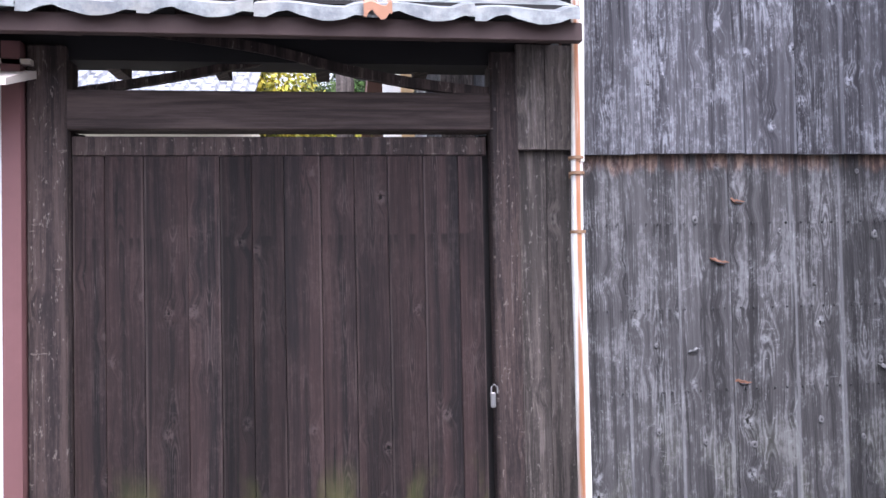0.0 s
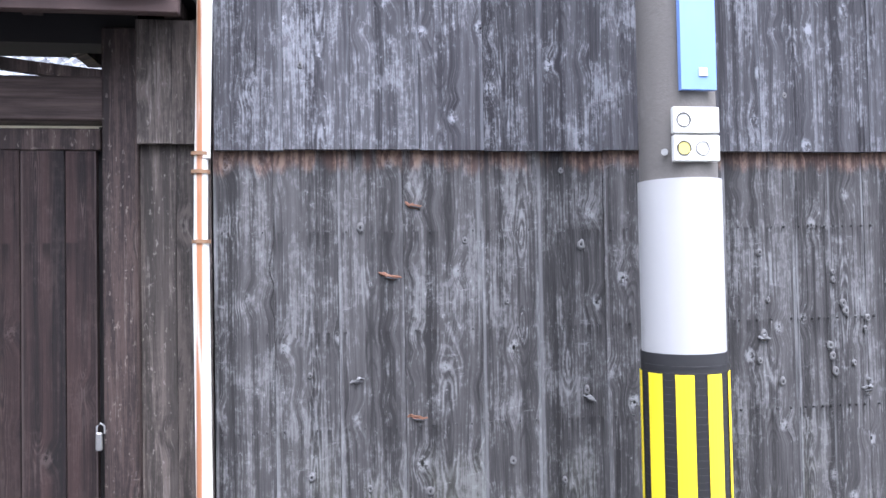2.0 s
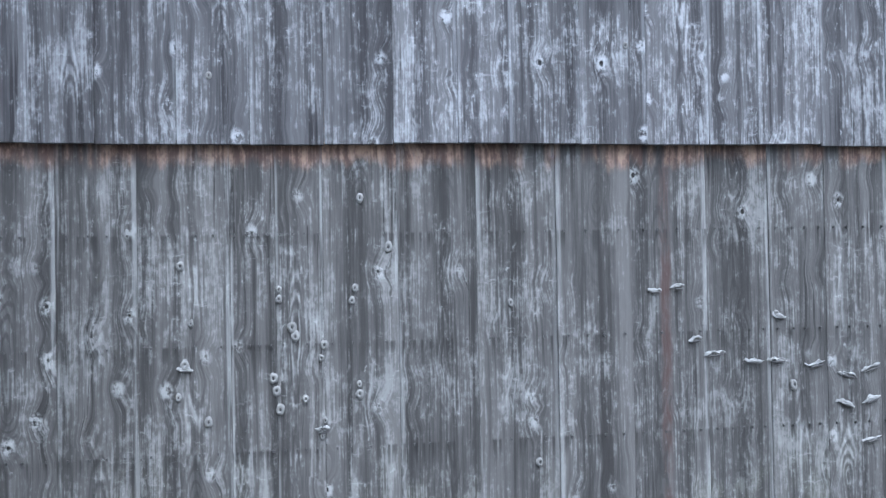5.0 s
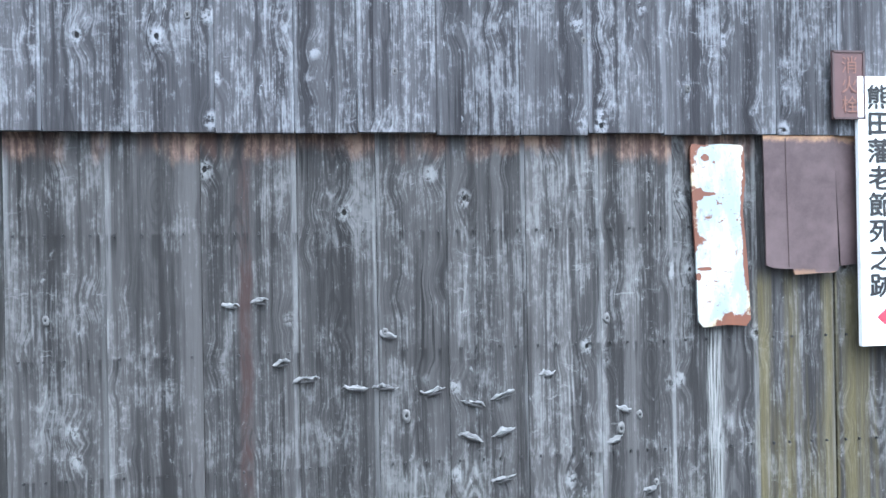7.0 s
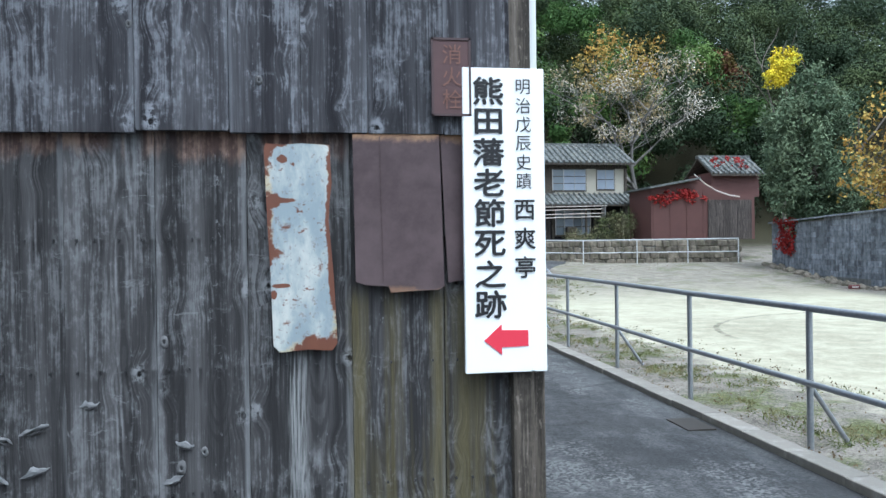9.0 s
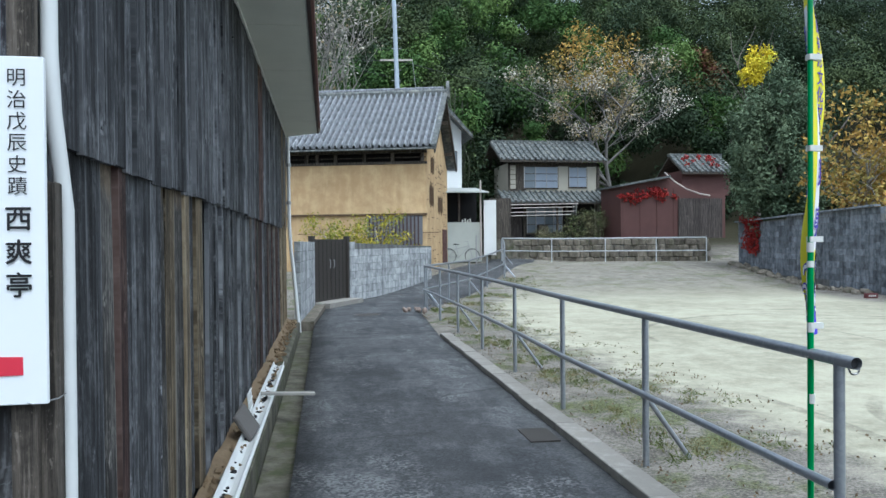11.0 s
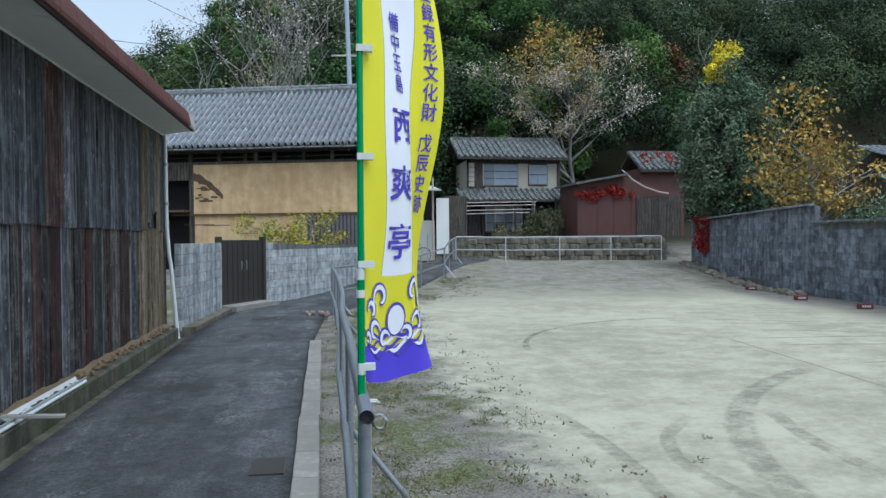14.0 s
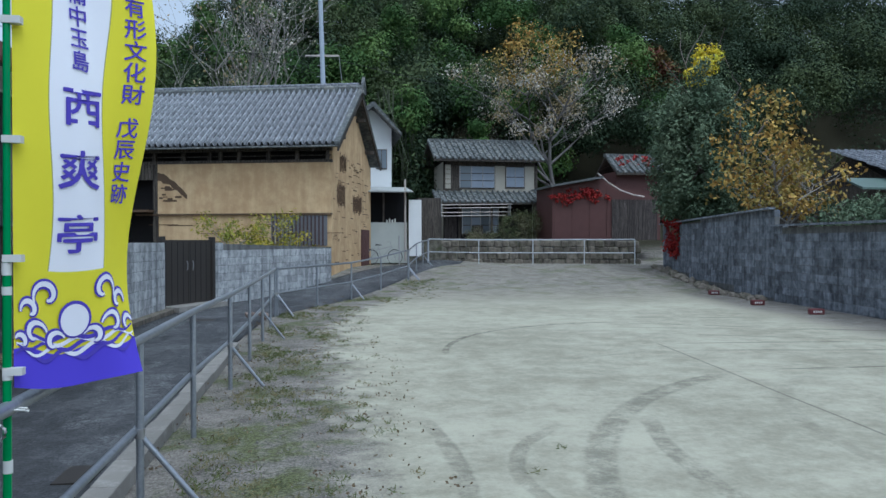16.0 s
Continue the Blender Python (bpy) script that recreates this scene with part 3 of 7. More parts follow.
def rusted_white():
    n = Nodes("rusted white enamel sheet", 0.5, 0, 0.4)
    x, y, z = n.xyz()
    k = n.noise(n.pos, 11.0, 6.0, 0.7)
    m = n.noise(n.vec(n.mul(x, 9.0), y, n.mul(z, 4.0)), 1.0, 5.0, 0.65)
    col = n.mix(n.step(m, 0.4, 0.65), (0.25, 0.30, 0.325), (0.51, 0.52, 0.485))
    edge = n.math("MAXIMUM", n.step(n.math("ABSOLUTE", n.add(x, 0.615)), 0.062, 0.095), n.math("MAXIMUM", n.step(z, 1.30, 1.24), n.step(z, 1.79, 1.825)))
    rust = n.step(n.add(n.mul(edge, 0.13), n.add(n.mul(k, 0.5), n.mul(n.noise(n.pos, 7.0, 3.0, 0.6), 0.5))), 0.575, 0.615)
    blot = n.mul(n.step(n.noise(n.vec(n.mul(x, 22.0), 4.0, n.mul(z, 30.0)), 1.0, 4.0, 0.7), 0.60, 0.64), n.step(n.noise(n.vec(n.mul(x, 3.0), 1.0, n.mul(z, 9.0)), 1.0, 2.0, 0.5), 0.47, 0.55))
    pit = n.step(n.noise(n.pos, 80.0, 3.0, 0.7), 0.60, 0.64)
    ragged = n.mul(n.math("SUBTRACT", n.noise(n.pos, 34.0, 4.0, 0.7), 0.5), 1.5)
    for bx, bz, wx, wz in ((-0.690, 1.655, 0.020, 0.022), (-0.665, 1.657, 0.035, 0.007), (-0.662, 1.770, 0.014, 0.012), (-0.536, 1.60, 0.012, 0.10), (-0.535, 1.45, 0.008, 0.06), (-0.668, 1.425, 0.022, 0.006), (-0.690, 1.40, 0.010, 0.012)):
        d = n.math("SQRT", n.add(n.math("POWER", n.mul(n.math("SUBTRACT", x, bx), 1 / wx), 2.0), n.math("POWER", n.mul(n.math("SUBTRACT", z, bz), 1 / wz), 2.0)))
        blot = n.math("MAXIMUM", blot, n.step(n.add(d, ragged), 1.1, 0.9))
    rust = n.math("MAXIMUM", rust, n.math("MAXIMUM", blot, n.mul(pit, 0.4)))
    warm = n.mul(n.step(n.add(n.mul(edge, 0.25), n.mul(k, 0.8)), 0.50, 0.62), 0.6)
    col = n.mix(warm, col, (0.52, 0.40, 0.20))
    return n.color(n.mix(rust, col, n.mix(m, (0.075, 0.03, 0.022), (0.20, 0.075, 0.04))))
M_RUSTWHITE = rusted_white()


# ---- mesh helpers ----
def thing(name, label, category, group="", loc=(0, 0, 0), rz=0.0, kind=""):
    ob = new(name)
    ob.matrix_basis = pose(*loc, 0, 0, rz)
    return tagged(ob, label, category, group, kind)


def to_mesh(name, bm, material):
    me = bpy.data.meshes.new(name)
    bm.to_mesh(me)
    bm.free()
    for m in material if isinstance(material, (list, tuple)) else (material,):
        me.materials.append(m)
    return me


def part(name, bm, material, parent=None, label=""):
    ob = new(name, to_mesh(name, bm, material) if isinstance(bm, bmesh.types.BMesh) else bm)
    if parent is not None:
        ob.parent = parent
    return tagged(ob, label)


def box(x0, x1, y0, y1, z0, z1, bm=None, bevel=0.0):
    bm = bm or bmesh.new()
    r = bmesh.ops.create_cube(bm, size=1.0)
    for v in r["verts"]:
        v.co = Vector((x0 + (v.co.x + 0.5) * (x1 - x0), y0 + (v.co.y + 0.5) * (y1 - y0), z0 + (v.co.z + 0.5) * (z1 - z0)))
    if bevel:
        bmesh.ops.bevel(bm, geom=list({e for v in r["verts"] for e in v.link_edges}), offset=bevel, segments=1, affect="EDGES")
    return bm


def tube(points, r, bm=None, n=10, r_end=None, caps=True):
    """A round bar through the points."""
    bm = bm or bmesh.new()
    pts = [Vector(p) for p in points]
    rings = []
    for i, p in enumerate(pts):
        d = (pts[min(i + 1, len(pts) - 1)] - pts[max(i - 1, 0)]).normalized()
        a = d.orthogonal().normalized() if abs(d.z) < 0.9 else Vector((1, 0, 0)).cross(d).normalized()
        b = d.cross(a)
        q = r if r_end is None else r + (r_end - r) * i / (len(pts) - 1)
        rings.append([bm.verts.new(p + (a * math.cos(2 * math.pi * k / n) + b * math.sin(2 * math.pi * k / n)) * q) for k in range(n)])
    for u, w in zip(rings, rings[1:]):
        for k in range(n):
            f = bm.faces.new((u[k], u[(k + 1) % n], w[(k + 1) % n], w[k]))
            f.smooth = True
    if caps:
        bm.faces.new([bm.verts.new(v.co) for v in rings[0][::-1]])
        bm.faces.new([bm.verts.new(v.co) for v in rings[-1]])
    return bm


def bar(a, b, w, h, bm=None):
    """A squared timber from a to b, w wide and h deep."""
    bm = bm or bmesh.new()
    a, b = Vector(a), Vector(b)
    d = (b - a).normalized()
    s = d.cross(Vector((0, 0, 1)))
    s = s.normalized() if s.length > 0.01 else Vector((1, 0, 0))
    t = s.cross(d)
    vs = [bm.verts.new(p + s * w * i / 2 + t * h * j / 2) for p in (a, b) for i, j in ((-1, -1), (1, -1), (1, 1), (-1, 1))]
    for q in ((0, 1, 2, 3), (7, 6, 5, 4), (0, 4, 5, 1), (1, 5, 6, 2), (2, 6, 7, 3), (3, 7, 4, 0)):
        bm.faces.new([vs[k] for k in q])
    bmesh.ops.recalc_face_normals(bm, faces=bm.faces)
    return bm


def prism(outline, axis, lo, hi, bm=None):
    """A flat outline pushed out along an axis: x takes (y, z), y takes (x, z), z takes (x, y)."""
    bm = bm or bmesh.new()
    def at(p, q):
        return (q, p[0], p[1]) if axis == "x" else (p[0], q, p[1]) if axis == "y" else (p[0], p[1], q)
    u = [bm.verts.new(at(p, lo)) for p in outline]
    w = [bm.verts.new(at(p, hi)) for p in outline]
    n = len(outline)
    fs = [bm.faces.new(u), bm.faces.new(w[::-1])] + [bm.faces.new((u[(k + 1) % n], u[k], w[k], w[(k + 1) % n])) for k in range(n)]
    bmesh.ops.recalc_face_normals(bm, faces=fs)
    return bm


UNIT = {}
def unit_box(key, material, bevel=0.0):
    """A shared cube from 0 to 1 for pieces that differ in size alone."""
    if key not in UNIT:
        bm = box(0, 1, 0, 1, 0, 1)
        if bevel:
            bmesh.ops.bevel(bm, geom=list(bm.edges), offset=bevel, segments=1, affect="EDGES")
        UNIT[key] = to_mesh(key, bm, material)
    return UNIT[key]


def piece(name, mesh, parent, x, y, z, sx, sy, sz, rz=0.0, ry=0.0, rx=0.0):
    ob = bpy.data.objects.new(name, mesh)
    scene.collection.objects.link(ob)
    ob.parent = parent
    ob.matrix_basis = pose(x, y, z, rx, ry, rz) @ Matrix.Diagonal((sx, sy, sz, 1))
    return ob


# ---- lettering ----
GLYPHS = {}
for ch in sorted(set("熊田藩老節死之跡明治戊辰史蹟西爽亭消火栓備中玉島登録有形文化財")):
    cu = bpy.data.curves.new("letters", "FONT")
    cu.body, cu.size, cu.align_x, cu.align_y, cu.resolution_u = ch, 1.0, "CENTER", "CENTER", 3
    ob = new("letters", cu)
    bpy.context.view_layer.update()
    GLYPHS[ch] = bpy.data.meshes.new_from_object(ob.evaluated_get(bpy.context.evaluated_depsgraph_get()))
    bpy.data.objects.remove(ob)


def letters(ch, size, shifts=((0, 0),)):
    """A flat character of the built-in font as a bmesh, centred at 0, in x and y; further copies thicken its strokes."""
    me = GLYPHS[ch]
    bm = bmesh.new()
    for _ in shifts:
        bm.from_mesh(me)
    bm.verts.ensure_lookup_table()
    n = len(me.vertices)
    xs = [v.co.x for v in me.vertices]
    ys = [v.co.y for v in me.vertices]
    mx, my = (min(xs) + max(xs)) / 2, (min(ys) + max(ys)) / 2
    for k, (dx, dy) in enumerate(shifts):
        for v in bm.verts[k * n:(k + 1) * n]:
            v.co = Vector(((v.co.x - mx) * size + dx, (v.co.y - my) * size + dy, k * 0.0002))
    return bm


def heavy(ch, size, w):
    return letters(ch, size, ((0, 0), (w, 0), (-w, 0), (0, w), (0, -w)))


# ---- ground ----
def lift(x, y):
    """Height of the ground: level at the street, rising towards the far fence."""
    k = min(max((y - 18.5) / 10.5, 0), 1)
    k = k * k * (3 - 2 * k)
    far = max(0.0, y - 31.5)
    return 0.64 * k + min(far, 6.0) * 0.17 + (min(max(y, 40.0), 66.0) - 40.0) * 0.75 * min(1, max(0.25, (x + 45) / 50))


def sheet(name, xs, ys, z_of, material):
    verts = [(x, y, z_of(x, y)) for y in ys for x in xs]
    w = len(xs)
    faces = [(j * w + i, j * w + i + 1, (j + 1) * w + i + 1, (j + 1) * w + i) for j in range(len(ys) - 1) for i in range(w - 1)]
    me = bpy.data.meshes.new(name)
    me.from_pydata(verts, [], faces)
    me.polygons.foreach_set("use_smooth", [True] * len(faces))
    me.materials.append(material)
    return new(name, me)


def spread(lo, hi, near, fine, coarse):
    out, q = [], lo
    while q < hi:
        out.append(q)
        q += fine if near[0] <= q <= near[1] else coarse
    return out + [hi]


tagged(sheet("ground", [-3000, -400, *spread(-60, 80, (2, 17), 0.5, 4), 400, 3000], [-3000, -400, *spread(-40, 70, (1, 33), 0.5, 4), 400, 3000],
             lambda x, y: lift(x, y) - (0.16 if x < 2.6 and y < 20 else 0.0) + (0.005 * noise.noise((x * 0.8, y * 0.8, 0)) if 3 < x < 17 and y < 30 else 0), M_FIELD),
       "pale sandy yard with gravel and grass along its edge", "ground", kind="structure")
def road_edge(y):
    """Right edge of the lane."""
    if y < 10.3:
        return 2.60
    k = (y - 10.3) / 14.0
    return 2.60 + (0.25 * min(k * 3, 1)) + (4.9 * max(0, (y - 15.0) / 11.0) if y > 15.0 else 0)
def lane_left(y):
    if y < 12.4:
        return 0.50
    return 0.50 + (y - 12.4) * 0.06 if y < 17.0 else 0.78 + (y - 17.0) * 0.50
def lane():
    verts, faces = [], []
    ys = spread(-0.5, 33, (-1, 40), 0.5, 1)
    for y in ys:
        a, b = lane_left(y), road_edge(y)
        for k in range(9):
            x = a + (b - a) * k / 8
            verts.append((x, y, lift(x, y) + 0.008 + 0.02 * math.sin(math.pi * k / 8)))
    for j in range(len(ys) - 1):
        for i in range(8):
            faces.append((j * 9 + i, j * 9 + i + 1, j * 9 + i + 10, j * 9 + i + 9))
    me = bpy.data.meshes.new("lane")
    me.from_pydata(verts, [], faces)
    me.polygons.foreach_set("use_smooth", [True] * len(faces))
    me.materials.append(M_ASPHALT)
    ob = new("road", me)
    solid = ob.modifiers.new("solid", "SOLIDIFY")
    solid.thickness, solid.offset = 0.15, -1
    return tagged(ob, "narrow worn dark asphalt lane between wall and railing", "road", kind="structure")
lane()
tagged(part("street", box(-40, 40, -9.0, -0.52, -0.16, 0.012), M_ASPHALT), "dark asphalt street in front of the boarded wall", "road", kind="structure")
tagged(part("forecourt", box(2.95, 16.0, -0.52, 1.6, -0.10, 0.005), M_FIELD), "sandy edge of the yard beside the street", "ground", kind="structure")
tagged(part("pavement", box(-40, 0.50, -0.52, 0.0, -0.2, -0.02), M_LEDGE), "concrete gutter strip at the foot of the boarded wall", "pavement", kind="structure")
tagged(part("drain_channel", box(0.26, 0.50, 0.0, 12.4, -0.2, -0.09), M_LEDGE), "shallow mossy drain beside the lane", "gutter", kind="structure")

# unseen wall, added to cut the sky light that reaches the boarded front
tagged(part("wall_opposite", box(-30, 0.5, -7.6, -7.4, -0.1, 4.0), M_CREAM), "unseen plain wall added across the street to hold back skylight", "wall", kind="structure")

# kerb stones along the lane
kerb = thing("kerb", "worn pale concrete kerb stones along the lane edge", "kerb", kind="structure")
ky = 0.9
while ky < 10.2:
    L = min(random.uniform(0.58, 0.62), 10.25 - ky)
    piece("kerb_stone", unit_box("kerb stone", M_KERB, 0.035), kerb, 2.585 + random.uniform(-0.006, 0.006) + 0.01 * (ky - 3) / 7, ky, -0.1, 0.178, L - 0.003, 0.165 + random.uniform(-0.006, 0.006), random.uniform(-0.4, 0.4))
    ky += L
# ---- boarded building ----
LOWER_X = (-5.65, -5.45, -5.23, -5.00, -4.72, -4.51, -4.26, -4.02, -3.78, -3.50, -3.36, -3.21, -2.97, -2.71, -2.44, -2.18, -1.91, -1.68, -1.47, -1.23, -1.00, -0.76, -0.48, -0.22, 0.0)
UPPER_X = (-5.64, -5.41, -5.18, -4.94, -4.71, -4.50, -4.27, -4.08, -3.89, -3.65, -3.43, -3.20, -2.98, -2.77, -2.59, -2.36, -2.13, -1.91, -1.73, -1.50, -1.25, -1.04, -0.80, -0.61, -0.43, -0.22, 0.0)
wall_front = thing("wall_front", "two rows of weathered grey cedar boards, upper row lapping the lower", "wall", kind="structure")
part("backing", box(-5.65, 0.0, 0.03, 0.15, -0.1, 3.5), M_DARK, wall_front)
part("plinth", box(-5.66, 0.0, 0.004, 0.028, -0.1, 0.14), M_LEDGE, wall_front)
for i, (a, b) in enumerate(zip(LOWER_X, LOWER_X[1:])):
    piece("board", unit_box("lower board", M_LOWER, 0.012), wall_front, a + 0.0015, 0.002 + random.uniform(-0.004, 0.004), 0.15, b - a - 0.0015, 0.026, 1.80, 0, 0, random.uniform(-0.12, 0.12))
for i, (a, b) in enumerate(zip(UPPER_X, UPPER_X[1:])):
    drop = random.uniform(-0.004, 0.004)
    piece("board", unit_box("upper board", M_UPPER, 0.008), wall_front, a + 0.0015, -0.034 + random.uniform(-0.003, 0.003), 1.84 + drop, b - a - 0.0015, 0.024, 1.7, 0, 0, random.uniform(0.0, 0.25))
def front_nails():
    bm = bmesh.new()
    for z in LINES:
        for a, b in zip(LOWER_X, LOWER_X[1:]):
            for k in (0.14, 0.38, 0.62, 0.86):
                x = a + (b - a) * (k + random.uniform(-0.04, 0.04))
                r = bmesh.ops.create_cube(bm, size=1.0)
                for v in r["verts"]:
                    v.co = Vector((x + v.co.x * 0.005, -0.004 + v.co.y * 0.008, z + random.uniform(-0.001, 0.001) + v.co.z * 0.007))
    return bm
tagged(part("nails", front_nails(), M_BLACK, wall_front), "small dark iron nail heads in rows", kind="stuff")

# splits, knots and chips in the boards
M_LIP = plain("silvered splinter", (0.165, 0.168, 0.174), 0.9, vary=0.85, scale=70)
M_CHIP = plain("fresh reddish wood", (0.17, 0.085, 0.055), 0.85, vary=0.5, scale=50)
def split_mark(x, z, w, tilt, pale, y=-0.002):
    """A lens shaped lip that stands out of the board over a dark slit."""
    bm = bmesh.new()
    bmesh.ops.create_icosphere(bm, subdivisions=3, radius=0.5, matrix=pose(x, y, z, 0, tilt, 0) @ Matrix.Diagonal((w * 0.95, 0.005, 0.012, 1)))
    for v in bm.verts:
        v.co.z += 0.012 * noise.noise(v.co * 26 + Vector((x * 9, 0, z * 7))) + 0.010 * noise.noise(v.co * 80)
        v.co.y += 0.004 * noise.noise(v.co * 120)
    for f in bm.faces:
        f.smooth = True
    lip = part("split", bm, pale, wall_front)
    bm = bmesh.new()
    bmesh.ops.create_icosphere(bm, subdivisions=1, radius=0.5, matrix=pose(x + 0.004, y - 0.003, z - 0.009, 0, tilt, 0) @ Matrix.Diagonal((w * 0.7, 0.007, 0.009, 1)))
    part("slit", bm, M_BLACK, lip)
SPLITS = ((-1.89, 1.13), (-1.75, 1.10), (-1.66, 1.10), (-1.52, 1.08), (-1.40, 1.04), (-1.31, 1.06), (-1.31, 0.95), (-1.41, 0.94), (-1.31, 0.81), (-1.65, 1.25), (-1.96, 1.18), (-2.02, 1.36), (-2.10, 1.35), (-1.17, 1.12), (-0.93, 1.00), (-0.96, 0.91), (-0.85, 0.75), (-4.33, 0.94), (-5.17, 1.04), (-3.64, 1.14), (-3.22, 0.93))
for k, (x, z) in enumerate(SPLITS):
    split_mark(x, z, 0.085 if k < 9 else 0.055, (-8, 6, 0, -10, 16, -18, -20, 18, -12, 4)[k % 10], M_LIP)
M_COLLAR = plain("grey knot collar", (0.115, 0.115, 0.118), 0.9, vary=0.8, scale=110)
def knot_mark(x, z, r, y):
    """A raised, weathered collar of pale fibres round a sunken dark knot."""
    bm = bmesh.new()
    rows = []
    for q, (rad, out) in enumerate(((1.7, -0.003), (1.3, 0.0014), (0.9, 0.0030), (0.6, 0.0020), (0.45, -0.001))):
        ring = []
        for k in range(14):
            a = k * math.pi / 7
            g = rad * r * (1 + 0.35 * noise.noise((x * 40 + math.cos(a), z * 40 + math.sin(a), q * 0.4)))
            ring.append(bm.verts.new((x + g * 0.85 * math.cos(a), y - out, z + g * 1.2 * math.sin(a))))
        rows.append(ring)
    for u, w in zip(rows, rows[1:]):
        for k in range(14):
            f = bm.faces.new((u[k], u[(k + 1) % 14], w[(k + 1) % 14], w[k]))
            f.smooth = True
    knot = part("knot", bm, M_COLLAR, wall_front)
    bm = bmesh.new()
    bmesh.ops.create_icosphere(bm, subdivisions=1, radius=0.5, matrix=pose(x, y, z, 0, 0, 0) @ Matrix.Diagonal((r * 0.95, 0.003, r * 1.3, 1)))
    part("eye", bm, M_BLACK, knot)
KNOTS = ((-3.65, 1.46), (-3.62, 1.28), (-3.64, 1.15), (-3.66, 1.05), (-3.57, 0.97), (-3.35, 1.38), (-3.31, 1.26), (-3.11, 1.38), (-3.09, 1.67), (-3.10, 1.07), (-3.37, 1.10), (-3.27, 1.03), (-3.21, 1.20), (-3.21, 0.96), (-3.35, 1.00), (-3.12, 1.34), (-3.10, 1.04), (-3.22, 0.91), (-3.30, 1.23), (-2.60, 1.32), (-2.51, 0.79), (-0.83, 0.77), (-0.94, 0.94), (-0.88, 0.98), (-0.98, 1.28), (-3.22, 1.16), (-3.00, 1.51), (-3.35, 1.35), (-3.36, 1.06), (-1.66, 1.26), (-1.60, 1.01), (-5.13, 0.66), (-5.33, 0.71), (-5.33, 1.06), (-4.92, 0.64), (-4.43, 0.65), (-4.62, 0.73), (-4.63, 1.30), (-4.35, 1.50), (-4.78, 1.52), (-4.34, 0.97), (-4.42, 1.77), (-5.15, 1.57))
for k, (x, z) in enumerate(KNOTS):
    knot_mark(x, z, (0.0085, 0.006, 0.0095, 0.007)[k % 4], -0.003)
for x, z in ((-5.35, 2.13), (-2.2, 2.17), (-1.05, 2.12), (-3.55, 2.05), (-0.72, 1.98), (-1.62, 2.02)):
    knot_mark(x, z, 0.007, -0.0355)
for x, z, w in ((-4.96, 1.65, 0.07), (-5.05, 1.40, 0.09), (-4.96, 0.90, 0.08)):
    split_mark(x, z, w, 10, M_CHIP)

wall_side = thing("wall_side", "dark charred upright boards in two rows along the lane", "wall", kind="structure")
part("backing", box(-0.15, -0.03, 0.03, 12.25, -0.1, 3.56), M_DARK, wall_side)
M_SIDE_RED = flat_boards("reddish brown side boards", (0.016, 0.010, 0.009), (0.085, 0.046, 0.040), (0.30, 0.22, 0.19), silver=0.26, knots=0.4, vary=0.9, rim=0.4, scratch=0.1, mottle=0.3, axis=1)
M_SIDE_TAN = flat_boards("sun bleached tan boards", (0.04, 0.032, 0.022), (0.245, 0.190, 0.12), (0.43, 0.37, 0.27), silver=0.36, knots=0.4, vary=0.7, rim=0.4, scratch=0.1, mottle=0.3, axis=1)
y = 0.0
while y < 12.2:
    w = min(random.uniform(0.10, 0.21), 12.22 - y)
    end = y > 10.3
    p = random.random()
    mat = M_SIDE_TAN if end or (1.5 < y < 2.6 and p < 0.6) or p < 0.03 else M_SIDE_RED if 5.0 < y < 9.8 and p < 0.36 or p < 0.06 else M_SIDE if p < 0.72 else M_SIDE_OLD
    lean = random.uniform(-0.7, 0.7) if y > 3 else random.uniform(-0.25, 0.25)
    foot = 0.16 - 0.012 * y + random.uniform(-0.035, 0.04) + (0.06 if end else 0)
    piece("board", unit_box("side low " + mat.name, mat, 0.02), wall_side, -0.026 + random.uniform(-0.012, 0.016), y + 0.002, foot, 0.026, w - random.uniform(0.004, 0.022), 1.88 - foot, random.uniform(-4, 4), random.uniform(-0.5, 0.2), lean)
    y += w
y = 0.0
while y < 12.2:
    w = min(random.uniform(0.11, 0.22), 12.22 - y)
    foot = 1.83 + random.uniform(-0.012, 0.012) + (0.35 * random.random() if 10.6 < y < 11.6 else 0)
    top_mat = M_SIDE_RED if 6 < y < 9.5 and random.random() < 0.3 else M_SIDE_TAN if y > 10.4 and random.random() < 0.6 else M_SIDE_HIGH
    piece("board", unit_box("side high " + top_mat.name, top_mat, 0.02), wall_side, 0.0 + random.uniform(-0.008, 0.012), y + 0.001, foot, 0.022, w - random.uniform(0.002, 0.009), 3.55 - foot, random.uniform(-3, 3), random.uniform(-0.2, 0.0), random.uniform(-0.15, 0.15))
    y += w
part("corner_post", box(-0.03, 0.03, -0.036, -0.002, -0.1, 3.55), M_GREYWOOD, wall_side)
tagged(part("wall_back", box(-5.65, 0.0, 12.25, 12.4, -0.1, 3.56), M_SIDE), "plain dark end wall of the boarded building", "wall", kind="structure")
tagged(part("wall_west", box(-5.8, -5.66, 0.16, 12.4, -0.1, 3.56), M_SIDE), "plain dark courtyard wall of the boarded building", "wall", kind="structure")

